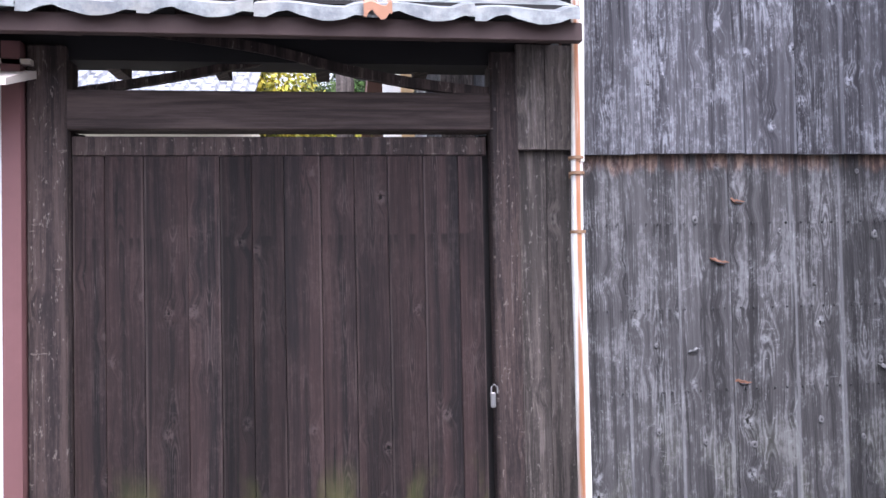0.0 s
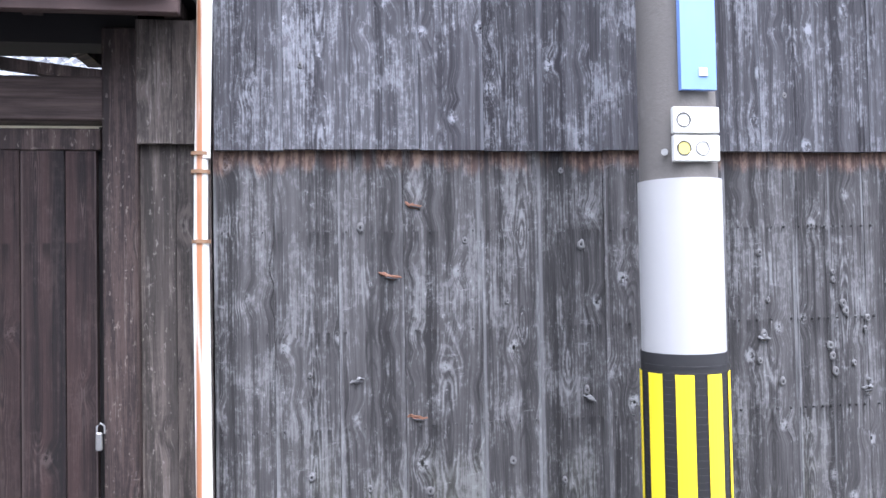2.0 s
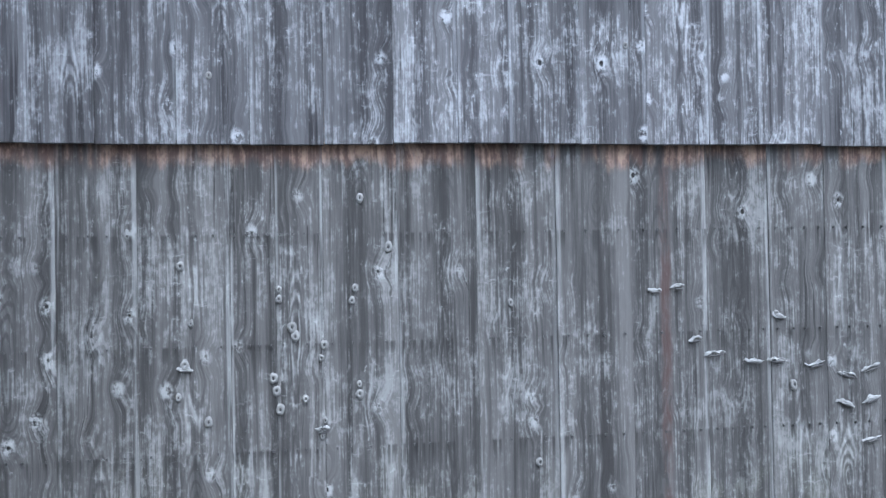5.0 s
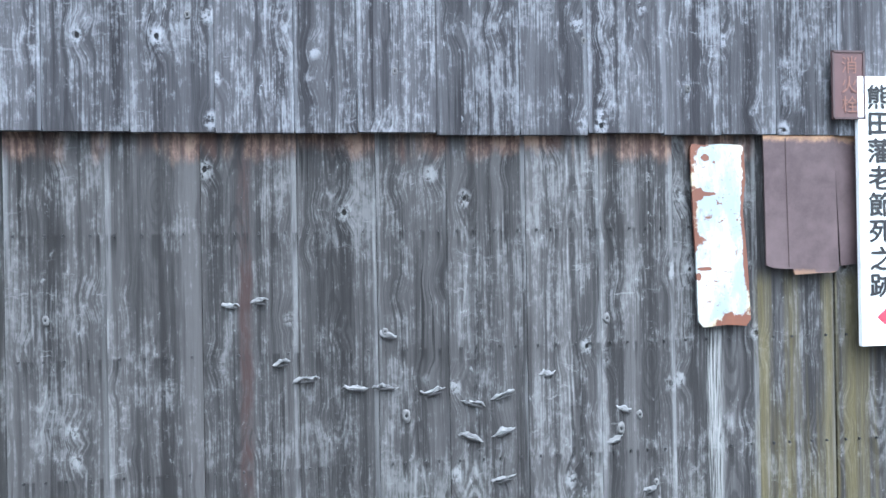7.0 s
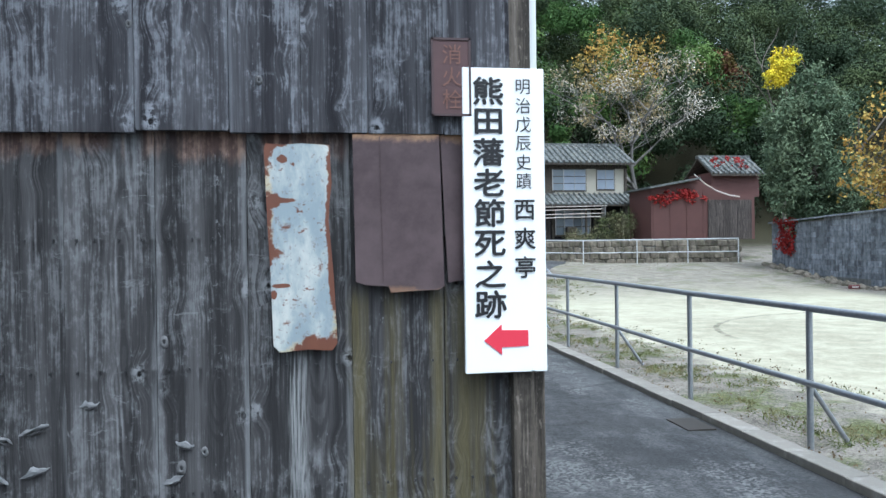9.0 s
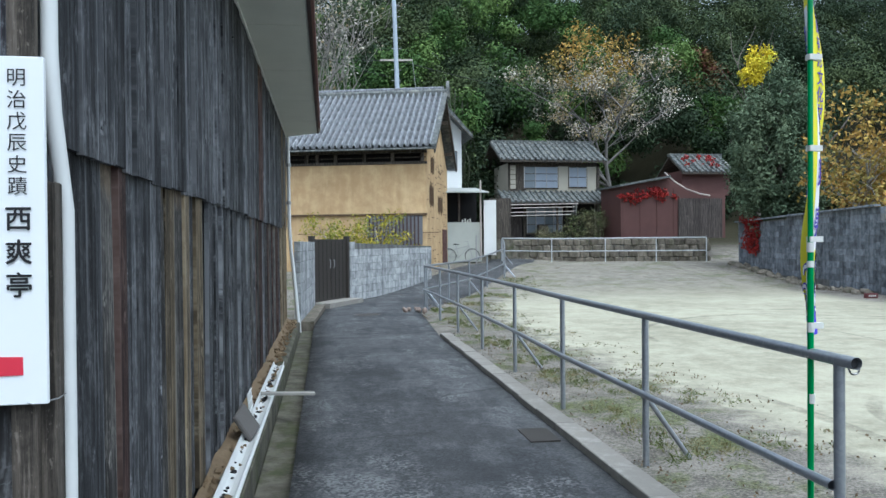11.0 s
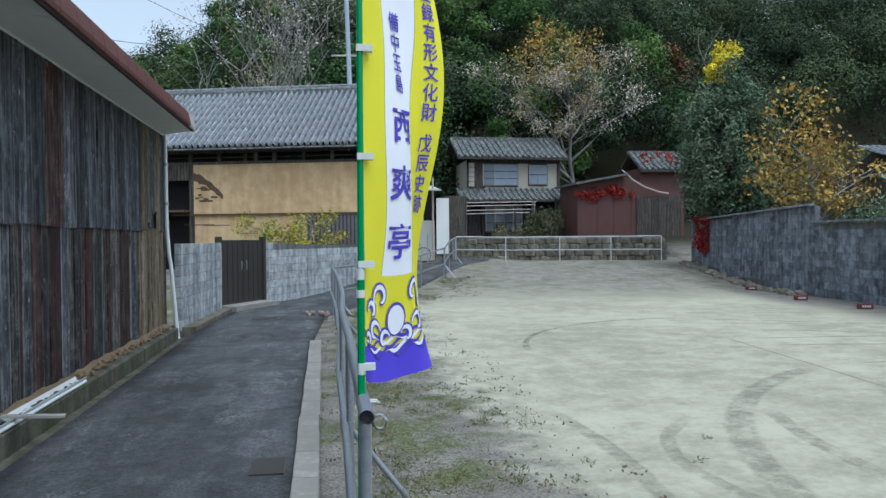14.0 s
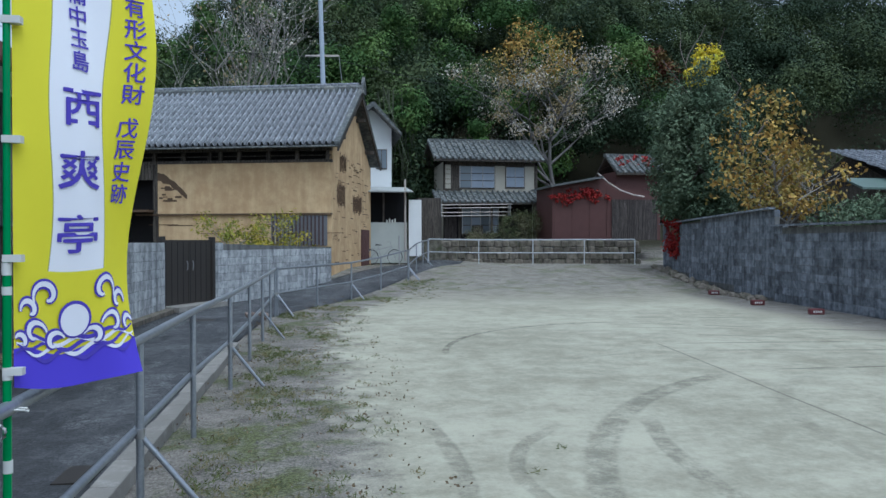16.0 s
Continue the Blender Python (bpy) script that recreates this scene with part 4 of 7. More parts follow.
# eave and roof of the boarded building
eave = thing("eave", "rust red sheet metal eave with grey green soffit panels", "roof eave", kind="structure")
for k in range(7):
    a, b = -0.45 + k * 1.80, -0.45 + (k + 1) * 1.80
    bm = bmesh.new()
    b2 = min(b, 12.2)
    prism([(0.03, a + 0.006), (0.03, b2 - 0.006), (0.60, b2 - 0.006 - (0.5 if k == 6 else 0)), (0.60, a + 0.006)], "z", 3.555, 3.57, bm)
    part("soffit_panel", bm, M_SOFFIT, eave)
part("cover_strip", box(0.023, 0.045, -0.45, 12.15, 3.535, 3.556), M_WHITEPIPE, eave, "thin pale moulding under the soffit")
part("fascia", box(0.60, 0.632, -0.45, 11.65, 3.545, 3.60), M_FASCIA, eave)
yy = -0.45
while yy < 11.6:
    w = min(random.choice((0.42, 0.45, 0.48)), 11.68 - yy)
    worn = random.random() < 0.13
    bm = prism([(0.55, 3.602), (0.635, 3.568), (0.66, 3.575), (0.665, 3.62), (0.63, 3.80), (0.50, 3.86)], "y", yy + 0.006, yy + w - 0.004)
    part("edge_sheet", bm, M_BARESHEET if worn else M_RUSTROOF, eave, "worn bare edge sheet" if worn else "")
    yy += w
part("roof_slab", prism([(0.50, 3.84), (-2.9, 5.3), (-6.3, 3.84), (-6.3, 3.62), (0.50, 3.62)], "y", -0.45, 12.0), M_RUSTROOF, eave)

# ledge, downpipe and clutter along the lane
tagged(part("ledge", prism([(0.0, -0.2), (0.25, -0.2), (0.25, 0.10), (0.21, 0.125), (0.0, 0.13)], "y", 0.05, 12.3), M_LEDGE), "low mossy concrete ledge at the foot of the side boards", "ledge", kind="structure")
def rubble():
    bm = bmesh.new()
    for _ in range(260):
        y = random.uniform(1.5, 12.2)
        s = random.uniform(0.01, 0.045) * (1.3 if y > 7 else 0.9)
        m = pose(random.uniform(0.03, 0.19), y, 0.142 + s * 0.2, *(random.uniform(0, 360) for _ in range(3))) @ Matrix.Diagonal((s, s * 1.6, s * 0.7, 1))
        r = bmesh.ops.create_icosphere(bm, subdivisions=1, radius=0.6, matrix=m)
        for v in r["verts"]:
            v.co += noise.noise_vector(v.co * 45) * s * 0.35
    return bm
M_RUBBLE = plain("crumbling ochre mud", (0.17, 0.122, 0.072), 0.95, vary=0.6, scale=24, relief=0.015)
tagged(part("mud_rubble", rubble(), M_RUBBLE), "crumbled ochre mud and stones lying on the ledge", "rubble", kind="stuff")
def bank_height(x, y):
    k = max(0.0, 1 - x / (0.11 + 0.06 * noise.noise((y * 1.3, 0, 5))))
    return 0.122 + k * (0.05 + 0.05 * noise.noise((x * 9, y * 2.2, 1)) + 0.03 * min(1, y / 9)) + 0.012 * noise.noise((x * 30, y * 18, 2))
tagged(sheet("mud_bank", [0.012 + 0.016 * k for k in range(13)], [1.0 + 0.06 * k for k in range(187)], bank_height, M_RUBBLE), "crumbling mud fallen along the foot of the boards", "mud", kind="stuff")
downpipe = thing("downpipe", "white plastic downpipe at the corner of the boarded wall", "downpipe")
part("pipe", tube([(0.046, 0.03, 3.5), (0.046, 0.03, 2.05), (0.05, 0.04, 1.9), (0.066, 0.075, 1.65), (0.066, 0.075, 0.14)], 0.021, n=14), M_WHITEPIPE, downpipe)
part("corner_board", box(0.022, 0.068, -0.014, 0.045, 0.13, 1.72, bevel=0.004), M_GREYWOOD, wall_side, "dark squared corner batten")
for z in (2.27, 3.1):
    part("clip", tube([(0.046, 0.03, z), (0.046, 0.03, z + 0.022)], 0.0235, n=14), M_RUSTJOINT, downpipe)
downpipe_far = thing("downpipe", "long white plastic downpipe at the far end of the boarded wall", "downpipe")
part("pipe", tube([(0.06, 12.15, 3.55), (0.07, 12.15, 1.9), (0.10, 12.18, 1.4), (0.12, 12.2, 1.25), (0.24, 12.14, -0.08)], 0.034, n=12), M_WHITEPIPE, downpipe_far)
for z in (3.0, 2.3):
    part("clip", tube([(0.064, 12.15, z), (0.064, 12.15, z + 0.06)], 0.05, n=12), M_STEEL, downpipe_far)
loose = thing("fallen_gutter", "broken white plastic gutter lying on the ledge", "gutter")
part("trough", prism([(0.10, 0.19), (0.115, 0.145), (0.16, 0.128), (0.205, 0.145), (0.225, 0.19), (0.217, 0.19), (0.2, 0.153), (0.16, 0.138), (0.12, 0.153), (0.108, 0.19)], "y", 1.4, 6.9), M_WHITEPIPE, loose)
loose.location.x = 0.02
def crumbs():
    bm = bmesh.new()
    for _ in range(60):
        y = random.uniform(1.5, 6.8)
        s = random.uniform(0.01, 0.035)
        bmesh.ops.create_icosphere(bm, subdivisions=1, radius=0.5, matrix=pose(random.uniform(0.14, 0.18), y, 0.148, 0, 0, random.uniform(0, 360)) @ Matrix.Diagonal((s, s * 2, s, 1)))
    return bm
tagged(part("litter", crumbs(), M_DARK), "dead leaves and dirt lying in the gutter", "litter", kind="stuff")
rod = thing("fallen_pipe", "thin white plastic pipe lying on the ledge edge", "pipe")
part("pipe", tube([(0.225, 1.2, 0.142), (0.23, 6.9, 0.135)], 0.017), M_WHITEPIPE, rod)
plank = thing("plank", "short grey plank sticking out over the drain", "plank")
part("wood", bar((0.14, 4.95, 0.205), (0.62, 5.02, 0.175), 0.085, 0.02), plain("bleached grey wood", (0.30, 0.29, 0.265), 0.85, vary=0.4, scale=20), plank)
slab = thing("stone_slab", "small grey concrete slab leaning on the boards", "slab")
part("slab", box(-0.018, 0.018, -0.13, 0.13, -0.11, 0.11, bevel=0.01), M_POLE, slab)
slab.matrix_basis = pose(0.15, 3.62, 0.255, 12, -30, -14)
rack = thing("wire_rack", "small white wire rack leaning on the boards", "wire rack")
for k in range(6):
    part("wire", tube([(0.03, 3.72 + k * 0.05, 0.19), (0.005, 3.72 + k * 0.05, 0.48)], 0.004, n=6), M_WHITEPIPE, rack)
for k in range(5):
    part("wire", tube([(0.034 - k * 0.006, 3.70, 0.20 + k * 0.067), (0.034 - k * 0.006, 4.0, 0.20 + k * 0.067)], 0.004, n=6), M_WHITEPIPE, rack)
rack.matrix_basis = pose(0.13, 0.12, -0.02, 0, 0, 0) @ Matrix.Diagonal((1, 1, 0.92, 1))

# ---- gate ----
gate = thing("gate", "dark brown timber gate with plank door under a small tiled roof", "gate", kind="structure")
part("post", box(-7.73, -7.59, -0.03, 0.11, -0.1, 2.25, bevel=0.008), M_BEAM, gate)
part("post", box(-6.0, -5.89, -0.03, 0.09, -0.1, 2.25, bevel=0.008), M_BEAM, gate)
part("beam", box(-7.62, -5.985, -0.02, 0.08, 1.935, 2.085, bevel=0.006), M_LAY, gate)
# head beam near-black, with the shade under the gate roof in its colour
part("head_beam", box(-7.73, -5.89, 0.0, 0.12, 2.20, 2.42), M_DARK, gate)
def bent_brace(line, half, y0, y1):
    """A naturally bent timber along a line of (x, z), smoothed by short steps."""
    pts = []
    for k in range(len(line) - 1):
        p0, p1, p2, p3 = (line[min(max(k + q, 0), len(line) - 1)] for q in (-1, 0, 1, 2))
        for q in range(6):
            t = q / 6
            pts.append(tuple(0.5 * (2 * b + (c - a) * t + (2 * a - 5 * b + 4 * c - d) * t * t + (3 * b - a - 3 * c + d) * t ** 3) for a, b, c, d in zip(p0, p1, p2, p3)))
    pts.append(line[-1])
    bm = bmesh.new()
    for a, b in zip(pts, pts[1:]):
        prism([(a[0], a[1] - half), (b[0], b[1] - half), (b[0], b[1] + half), (a[0], a[1] + half)], "y", y0, y1, bm)
    bmesh.ops.remove_doubles(bm, verts=bm.verts, dist=0.0005)
    return bm
part("brace", bent_brace([(-7.57, 2.09), (-7.22, 2.150), (-6.83, 2.226), (-6.5, 2.27), (-6.0, 2.30)], 0.016, 0.03, 0.06), M_BEAM, gate)
part("brace", bent_brace([(-7.42, 2.325), (-6.9, 2.255), (-6.57, 2.175), (-6.3, 2.125), (-5.99, 2.088)], 0.020, -0.012, 0.018), M_BEAM, gate)
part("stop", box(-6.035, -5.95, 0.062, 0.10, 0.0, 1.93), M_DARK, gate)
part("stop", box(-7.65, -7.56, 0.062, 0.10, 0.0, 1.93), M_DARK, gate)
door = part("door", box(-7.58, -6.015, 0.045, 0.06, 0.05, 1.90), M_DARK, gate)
part("top_rail", box(-7.585, -6.015, 0.010, 0.04, 1.842, 1.915, bevel=0.003), M_BEAM, door)
DOOR_X = (-7.585, -7.47, -7.33, -7.17, -7.05, -6.93, -6.81, -6.67, -6.54, -6.41, -6.27, -6.13, -6.03)
for a, b in zip(DOOR_X, DOOR_X[1:]):
    piece("board", unit_box("door board", M_DOOR, 0.010), door, a + 0.0015, 0.012 + random.uniform(-0.005, 0.004), 0.05, b - a - 0.003, 0.03, 1.79)
lock = part("padlock", box(-6.025, -6.005, -0.035, -0.02, 0.845, 0.905, bevel=0.004), M_STEEL, gate, "small worn padlock")
part("shackle", tube([(-6.022, -0.028, 0.90), (-6.022, -0.028, 0.925), (-6.010, -0.028, 0.935), (-5.998, -0.028, 0.925), (-5.998, -0.028, 0.90)], 0.003, n=6), M_STEEL, lock)
piece("panel_board", unit_box("gate panel", M_GATEPANEL, 0.008), gate, -5.888, 0.01, 0.05, 0.115, 0.03, 1.84)
piece("panel_board", unit_box("gate panel", M_GATEPANEL, 0.008), gate, -5.771, 0.008, 0.05, 0.115, 0.03, 1.84)
piece("panel_board", unit_box("gate panel", M_GATEPANEL, 0.008), gate, -5.892, -0.022, 1.86, 0.115, 0.025, 0.42)
piece("panel_board", unit_box("gate panel", M_GATEPANEL, 0.008), gate, -5.775, -0.025, 1.858, 0.12, 0.025, 0.42)
part("fascia", box(-8.6, -5.70, -0.285, -0.25, 2.215, 2.285, bevel=0.004), M_FASCIA, gate)
# ceiling and purlin darkened by colour for the shade beneath the tiles
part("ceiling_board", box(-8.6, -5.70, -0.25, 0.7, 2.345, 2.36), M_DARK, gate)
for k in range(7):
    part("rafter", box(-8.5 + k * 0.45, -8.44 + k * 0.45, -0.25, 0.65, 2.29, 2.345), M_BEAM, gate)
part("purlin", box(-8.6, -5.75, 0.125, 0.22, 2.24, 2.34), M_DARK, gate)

gate_roof = thing("gate_roof", "small gate roof of pale weathered tiles with broken edges", "roof", kind="structure")
def eave_tile(w):
    bm = bmesh.new()
    n = 10
    def h(k):
        return 0.007 * math.sin(math.pi * k / n * 2.0) + (0.012 if k > n - 2 else 0)
    top = [[bm.verts.new((w * k / n, yv, zv + h(k) + (0.006 if row else 0))) for k in range(n + 1)] for row, (yv, zv) in enumerate(((0, 0), (0.30, 0.13)))]
    bot = [[bm.verts.new((w * k / n, yv, zv + h(k) - 0.045 + (0.014 if k in (2, 3) else 0) + 0.006 * math.sin(5 * k))) for k in range(n + 1)] for yv, zv in ((0, 0), (0.30, 0.13))]
    for k in range(n):
        bm.faces.new((top[0][k], top[0][k + 1], top[1][k + 1], top[1][k]))
        bm.faces.new((bot[0][k + 1], bot[0][k], top[0][k], top[0][k + 1]))
        bm.faces.new((bot[0][k], bot[0][k + 1], bot[1][k + 1], bot[1][k]))
    bmesh.ops.recalc_face_normals(bm, faces=bm.faces)
    return bm
tile_me = to_mesh("eave_tile", eave_tile(0.385), M_GATETILE)
broken_me = to_mesh("eave_tile", eave_tile(0.10), M_BROKENTILE)
for k in range(10):
    for row in range(4):
        piece("tile", tile_me, gate_roof, -9.57 + k * 0.385, -0.32 + row * 0.25, 2.315 + row * 0.115 + 0.008 * random.random(), 1, 1, 1, random.uniform(-0.8, 0.8))
piece("broken_tile", broken_me, gate_roof, -6.50, -0.335, 2.318, 1, 1, 1)

# left of the gate
tagged(part("wall_left", box(-7.80, -7.735, -0.06, 0.10, -0.1, 2.25), plain("plum painted post", (0.13, 0.06, 0.06), 0.7, vary=0.3)), "plum brown painted timber post beside the gate", "post", kind="structure")
tagged(part("wall_gate_left", box(-12, -7.81, 0.0, 0.12, -0.1, 2.2), M_WHITE), "white plaster wall beside the gate", "wall", kind="structure")
hood = thing("tin_hood", "small pale metal hood on the wall beside the gate", "hood")
part("sheet", prism([(-0.28, 2.035), (-0.28, 2.06), (0.0, 2.16), (0.0, 2.13)], "x", -8.4, -7.69), M_BARESHEET, hood)
part("strip", box(-8.4, -7.70, -0.06, 0.0, 2.165, 2.185), M_BARESHEET, hood)

# rust streaked downpipe beside the gate
rustpipe = thing("rain_pipe", "white metal rain pipe with a brown rust streak and rusty joints", "downpipe")
part("upper_pipe", tube([(-5.652, -0.085, 2.45), (-5.668, -0.085, 1.80)], 0.026, n=16), M_PIPE, rustpipe)
part("middle_pipe", tube([(-5.672, -0.085, 1.82), (-5.676, -0.085, 1.53)], 0.023, n=16), M_PIPE, rustpipe)
part("lower_pipe", tube([(-5.676, -0.085, 1.53), (-5.67, -0.085, 0.0)], 0.027, n=16), M_PIPE, rustpipe)
for z in (1.815, 1.755, 1.525):
    part("joint", tube([(-5.674, -0.085, z - 0.006), (-5.674, -0.085, z + 0.006)], 0.031, n=16), M_RUSTJOINT, rustpipe)
for z in (1.755,):
    part("bracket", box(-5.68, -5.665, -0.085, 0.0, z - 0.01, z + 0.01), M_RUSTJOINT, rustpipe)

# ---- courtyard seen over the gate ----
yard_roof = thing("outbuilding", "low outbuilding with a pale ribbed tile roof in the courtyard", "outbuilding")
yard_wall = thing("courtyard_wall", "white plaster wall with a beige post in the courtyard", "wall", kind="structure")
part("plaster", box(-6.27, -5.93, 3.0, 3.1, -0.1, 3.3), M_WHITE, yard_wall)
part("post", box(-6.13, -6.03, 2.9, 2.998, -0.1, 3.3), M_PLASTER, yard_wall)
piece("board", unit_box("gate panel", M_GATEPANEL, 0.008), yard_wall, -6.0, 1.5, -0.1, 0.11, 0.03, 3.0)
piece("board", unit_box("gate panel", M_GATEPANEL, 0.008), yard_wall, -5.885, 1.5, -0.1, 0.11, 0.03, 3.0)
yard_post = thing("courtyard_post", "pale weathered round log post in the courtyard", "post")
part("log", tube([(-6.57, 6.0, -0.1), (-6.57, 6.0, 4.4)], 0.11, n=12), M_GATEPANEL, yard_post)
tagged(part("courtyard_ground", box(-16, -5.8, 0.1, 14, -0.2, -0.02), M_FIELD), "bare earth courtyard behind the gate", "ground", kind="structure")

# ---- utility pole ----
pole = thing("utility_pole", "grey concrete utility pole with white wrap and yellow and black guard", "utility pole")
PX, PY = -4.205, -0.50
part("shaft", tube([(PX, PY, -0.1), (PX - 0.01, PY, 9.0)], 0.121, n=32, r_end=0.085), M_POLE, pole)
part("white_wrap", tube([(PX, PY, 1.16), (PX, PY, 1.67)], 0.1225, n=40), M_WRAP, pole)
guard = part("guard", tube([(PX, PY, 0.55), (PX, PY, 1.163)], 0.1265, n=40), M_BLACK, pole, "ribbed black rubber guard")
def stripe(a0, a1):
    bm = bmesh.new()
    cols = []
    for k in range(5):
        a = a0 + (a1 - a0) * k / 4
        cols.append([bm.verts.new((PX + math.cos(a) * r, PY + math.sin(a) * r, z)) for r, z in ((0.1265, 0.58), (0.1295, 0.58), (0.1295, 1.105), (0.1265, 1.105))])
    for u, w in zip(cols, cols[1:]):
        for k in range(3):
            bm.faces.new((u[k], w[k], w[k + 1], u[k + 1]))
    bmesh.ops.recalc_face_normals(bm, faces=bm.faces)
    return bm
for k in range(9):
    a = math.radians(-90 - 25 + k * 40)
    part("stripe", stripe(a - 0.20, a + 0.20), M_YELLOW, guard, "yellow reflective stripe")
for k in range(28):
    part("rib", tube([(PX, PY, 0.57 + k * 0.0205), (PX, PY, 0.576 + k * 0.0205)], 0.128, n=40), M_BLACK, guard)
part("blue_plate", prism([(-4.253, 1.92), (-4.146, 1.92), (-4.146, 2.7), (-4.253, 2.7)], "y", PY - 0.132, PY - 0.112), M_BLUE, pole, "pale blue glossy plate")
for z in (2.66, 2.25, 1.97):
    part("plate_mark", box(-4.20, -4.175, PY - 0.136, PY - 0.1325, z - 0.012, z + 0.012) if z < 2.6 else box(-4.21, -4.175, PY - 0.136, PY - 0.1325, z, z + 0.01), M_LABEL, pole)
for z, ring in ((1.833, (0,)), (1.752, (0, 1))):
    lab = part("label_plate", box(-4.278, -4.138, PY - 0.128, PY - 0.108, z - 0.038, z + 0.038, bevel=0.003), M_LABEL, pole, "small white number plate")
    if len(ring) > 1:
        part("yellow_dot", tube([(-4.248, PY - 0.1281, z), (-4.248, PY - 0.1288, z)], 0.0195, n=16), plain("pale yellow print", (0.50, 0.44, 0.14), 0.5, vary=0.1), lab, "pale yellow printed disc")
    for k in ring:
        bm = bmesh.new()
        c = Vector((-4.248 + k * 0.056, PY - 0.1295, z))
        tube([c + Vector((math.cos(q * math.pi / 8) * 0.02, 0, math.sin(q * math.pi / 8) * 0.02)) for q in range(17)], 0.0018, bm, n=5, caps=False)
        part("ring_mark", bm, M_INK if k == 0 else M_STEEL, lab)
part("bolt", tube([(PX - 0.085, PY - 0.09, 1.745), (PX - 0.09, PY - 0.10, 1.745)], 0.010, n=10), M_STEEL, pole)


def upright(bm, x, y, z, sx=1.0, sz=1.0):
    for v in bm.verts:
        v.co = Vector((x + v.co.x * sx, y - v.co.z, z + v.co.y * sz))
    return bm


sign = thing("sign_board", "tall white sign with black brushed lettering and red arrow", "sign")
part("board", box(-0.170, 0.062, -0.06, -0.042, 1.172, 2.02, bevel=0.002), M_SIGN, sign)
for k, ch in enumerate("熊田藩老節死之跡"):
    part("lettering", upright(heavy(ch, 0.092, 0.0020), -0.098, -0.0625, 1.955 - k * 0.0845, 1.0, 0.88), M_INK, sign)
for k, ch in enumerate("明治戊辰史蹟"):
    part("lettering", upright(letters(ch, 0.047), 0.001, -0.0625, 1.968 - k * 0.0525), M_INK, sign)
for k, ch in enumerate("西爽亭"):
    part("lettering", upright(heavy(ch, 0.064, 0.0010), 0.002, -0.0625, 1.625 - k * 0.080), M_INK, sign)
part("arrow", prism([(-0.118, 1.263), (-0.068, 1.307), (-0.068, 1.291), (0.008, 1.289), (0.008, 1.245), (-0.068, 1.243), (-0.068, 1.222)], "y", -0.0625, -0.0605), M_REDPAINT, sign, "flat red arrow")
part("wire", tube([(-0.02, -0.05, 1.185), (0.03, -0.062, 1.172), (0.075, -0.02, 1.178), (0.075, 0.03, 1.18)], 0.002, n=5), M_STEEL, sign)
plaque = thing("plaque", "faded maroon metal plaque with worn lettering on the boards", "plaque")
part("plate", box(-0.255, -0.145, -0.058, -0.05, 1.885, 2.10, bevel=0.002), M_PLAQUE, plaque)
for x0, x1, z0, z1 in ((-0.255, -0.145, 2.094, 2.10), (-0.255, -0.145, 1.885, 1.891), (-0.255, -0.249, 1.885, 2.10), (-0.151, -0.145, 1.885, 2.10)):
    part("rim", box(x0, x1, -0.061, -0.0585, z0, z1), M_SHEETBROWN, plaque)
for k, ch in enumerate("消火栓"):
    part("lettering", upright(letters(ch, 0.058), -0.198, -0.0605, 2.055 - k * 0.062), M_PLAQUETEXT, plaque)
rust_sheet = thing("enamel_sheet", "tall pale enamel sheet eaten by rust, nailed to the boards", "metal sheet")
part("sheet", prism([(-0.71, 1.80), (-0.705, 1.812), (-0.66, 1.808), (-0.61, 1.812), (-0.535, 1.808), (-0.53, 1.70), (-0.536, 1.66), (-0.54, 1.60), (-0.528, 1.45), (-0.52, 1.265), (-0.535, 1.245), (-0.60, 1.25), (-0.675, 1.244), (-0.692, 1.262), (-0.697, 1.45), (-0.704, 1.60)], "y", -0.022, -0.014), M_RUSTWHITE, rust_sheet)
brown = thing("brown_sheet", "brown rusted metal sheets nailed under the lap", "metal sheet")
part("sheet", prism([(-0.472, 1.838), (-0.232, 1.838), (-0.226, 1.60), (-0.222, 1.415), (-0.24, 1.405), (-0.30, 1.404), (-0.372, 1.400), (-0.378, 1.418), (-0.44, 1.422), (-0.468, 1.432), (-0.470, 1.62)], "y", -0.028, -0.022), M_BROWNSHEET, brown)
part("crease", bar((-0.392, -0.0285, 1.425), (-0.398, -0.0285, 1.83), 0.003, 0.002), M_SHEETBROWN, brown)
part("sheet", prism([(-0.228, 1.838), (-0.09, 1.838), (-0.09, 1.44), (-0.21, 1.425)], "y", -0.020, -0.015), M_BROWNSHEET, brown)
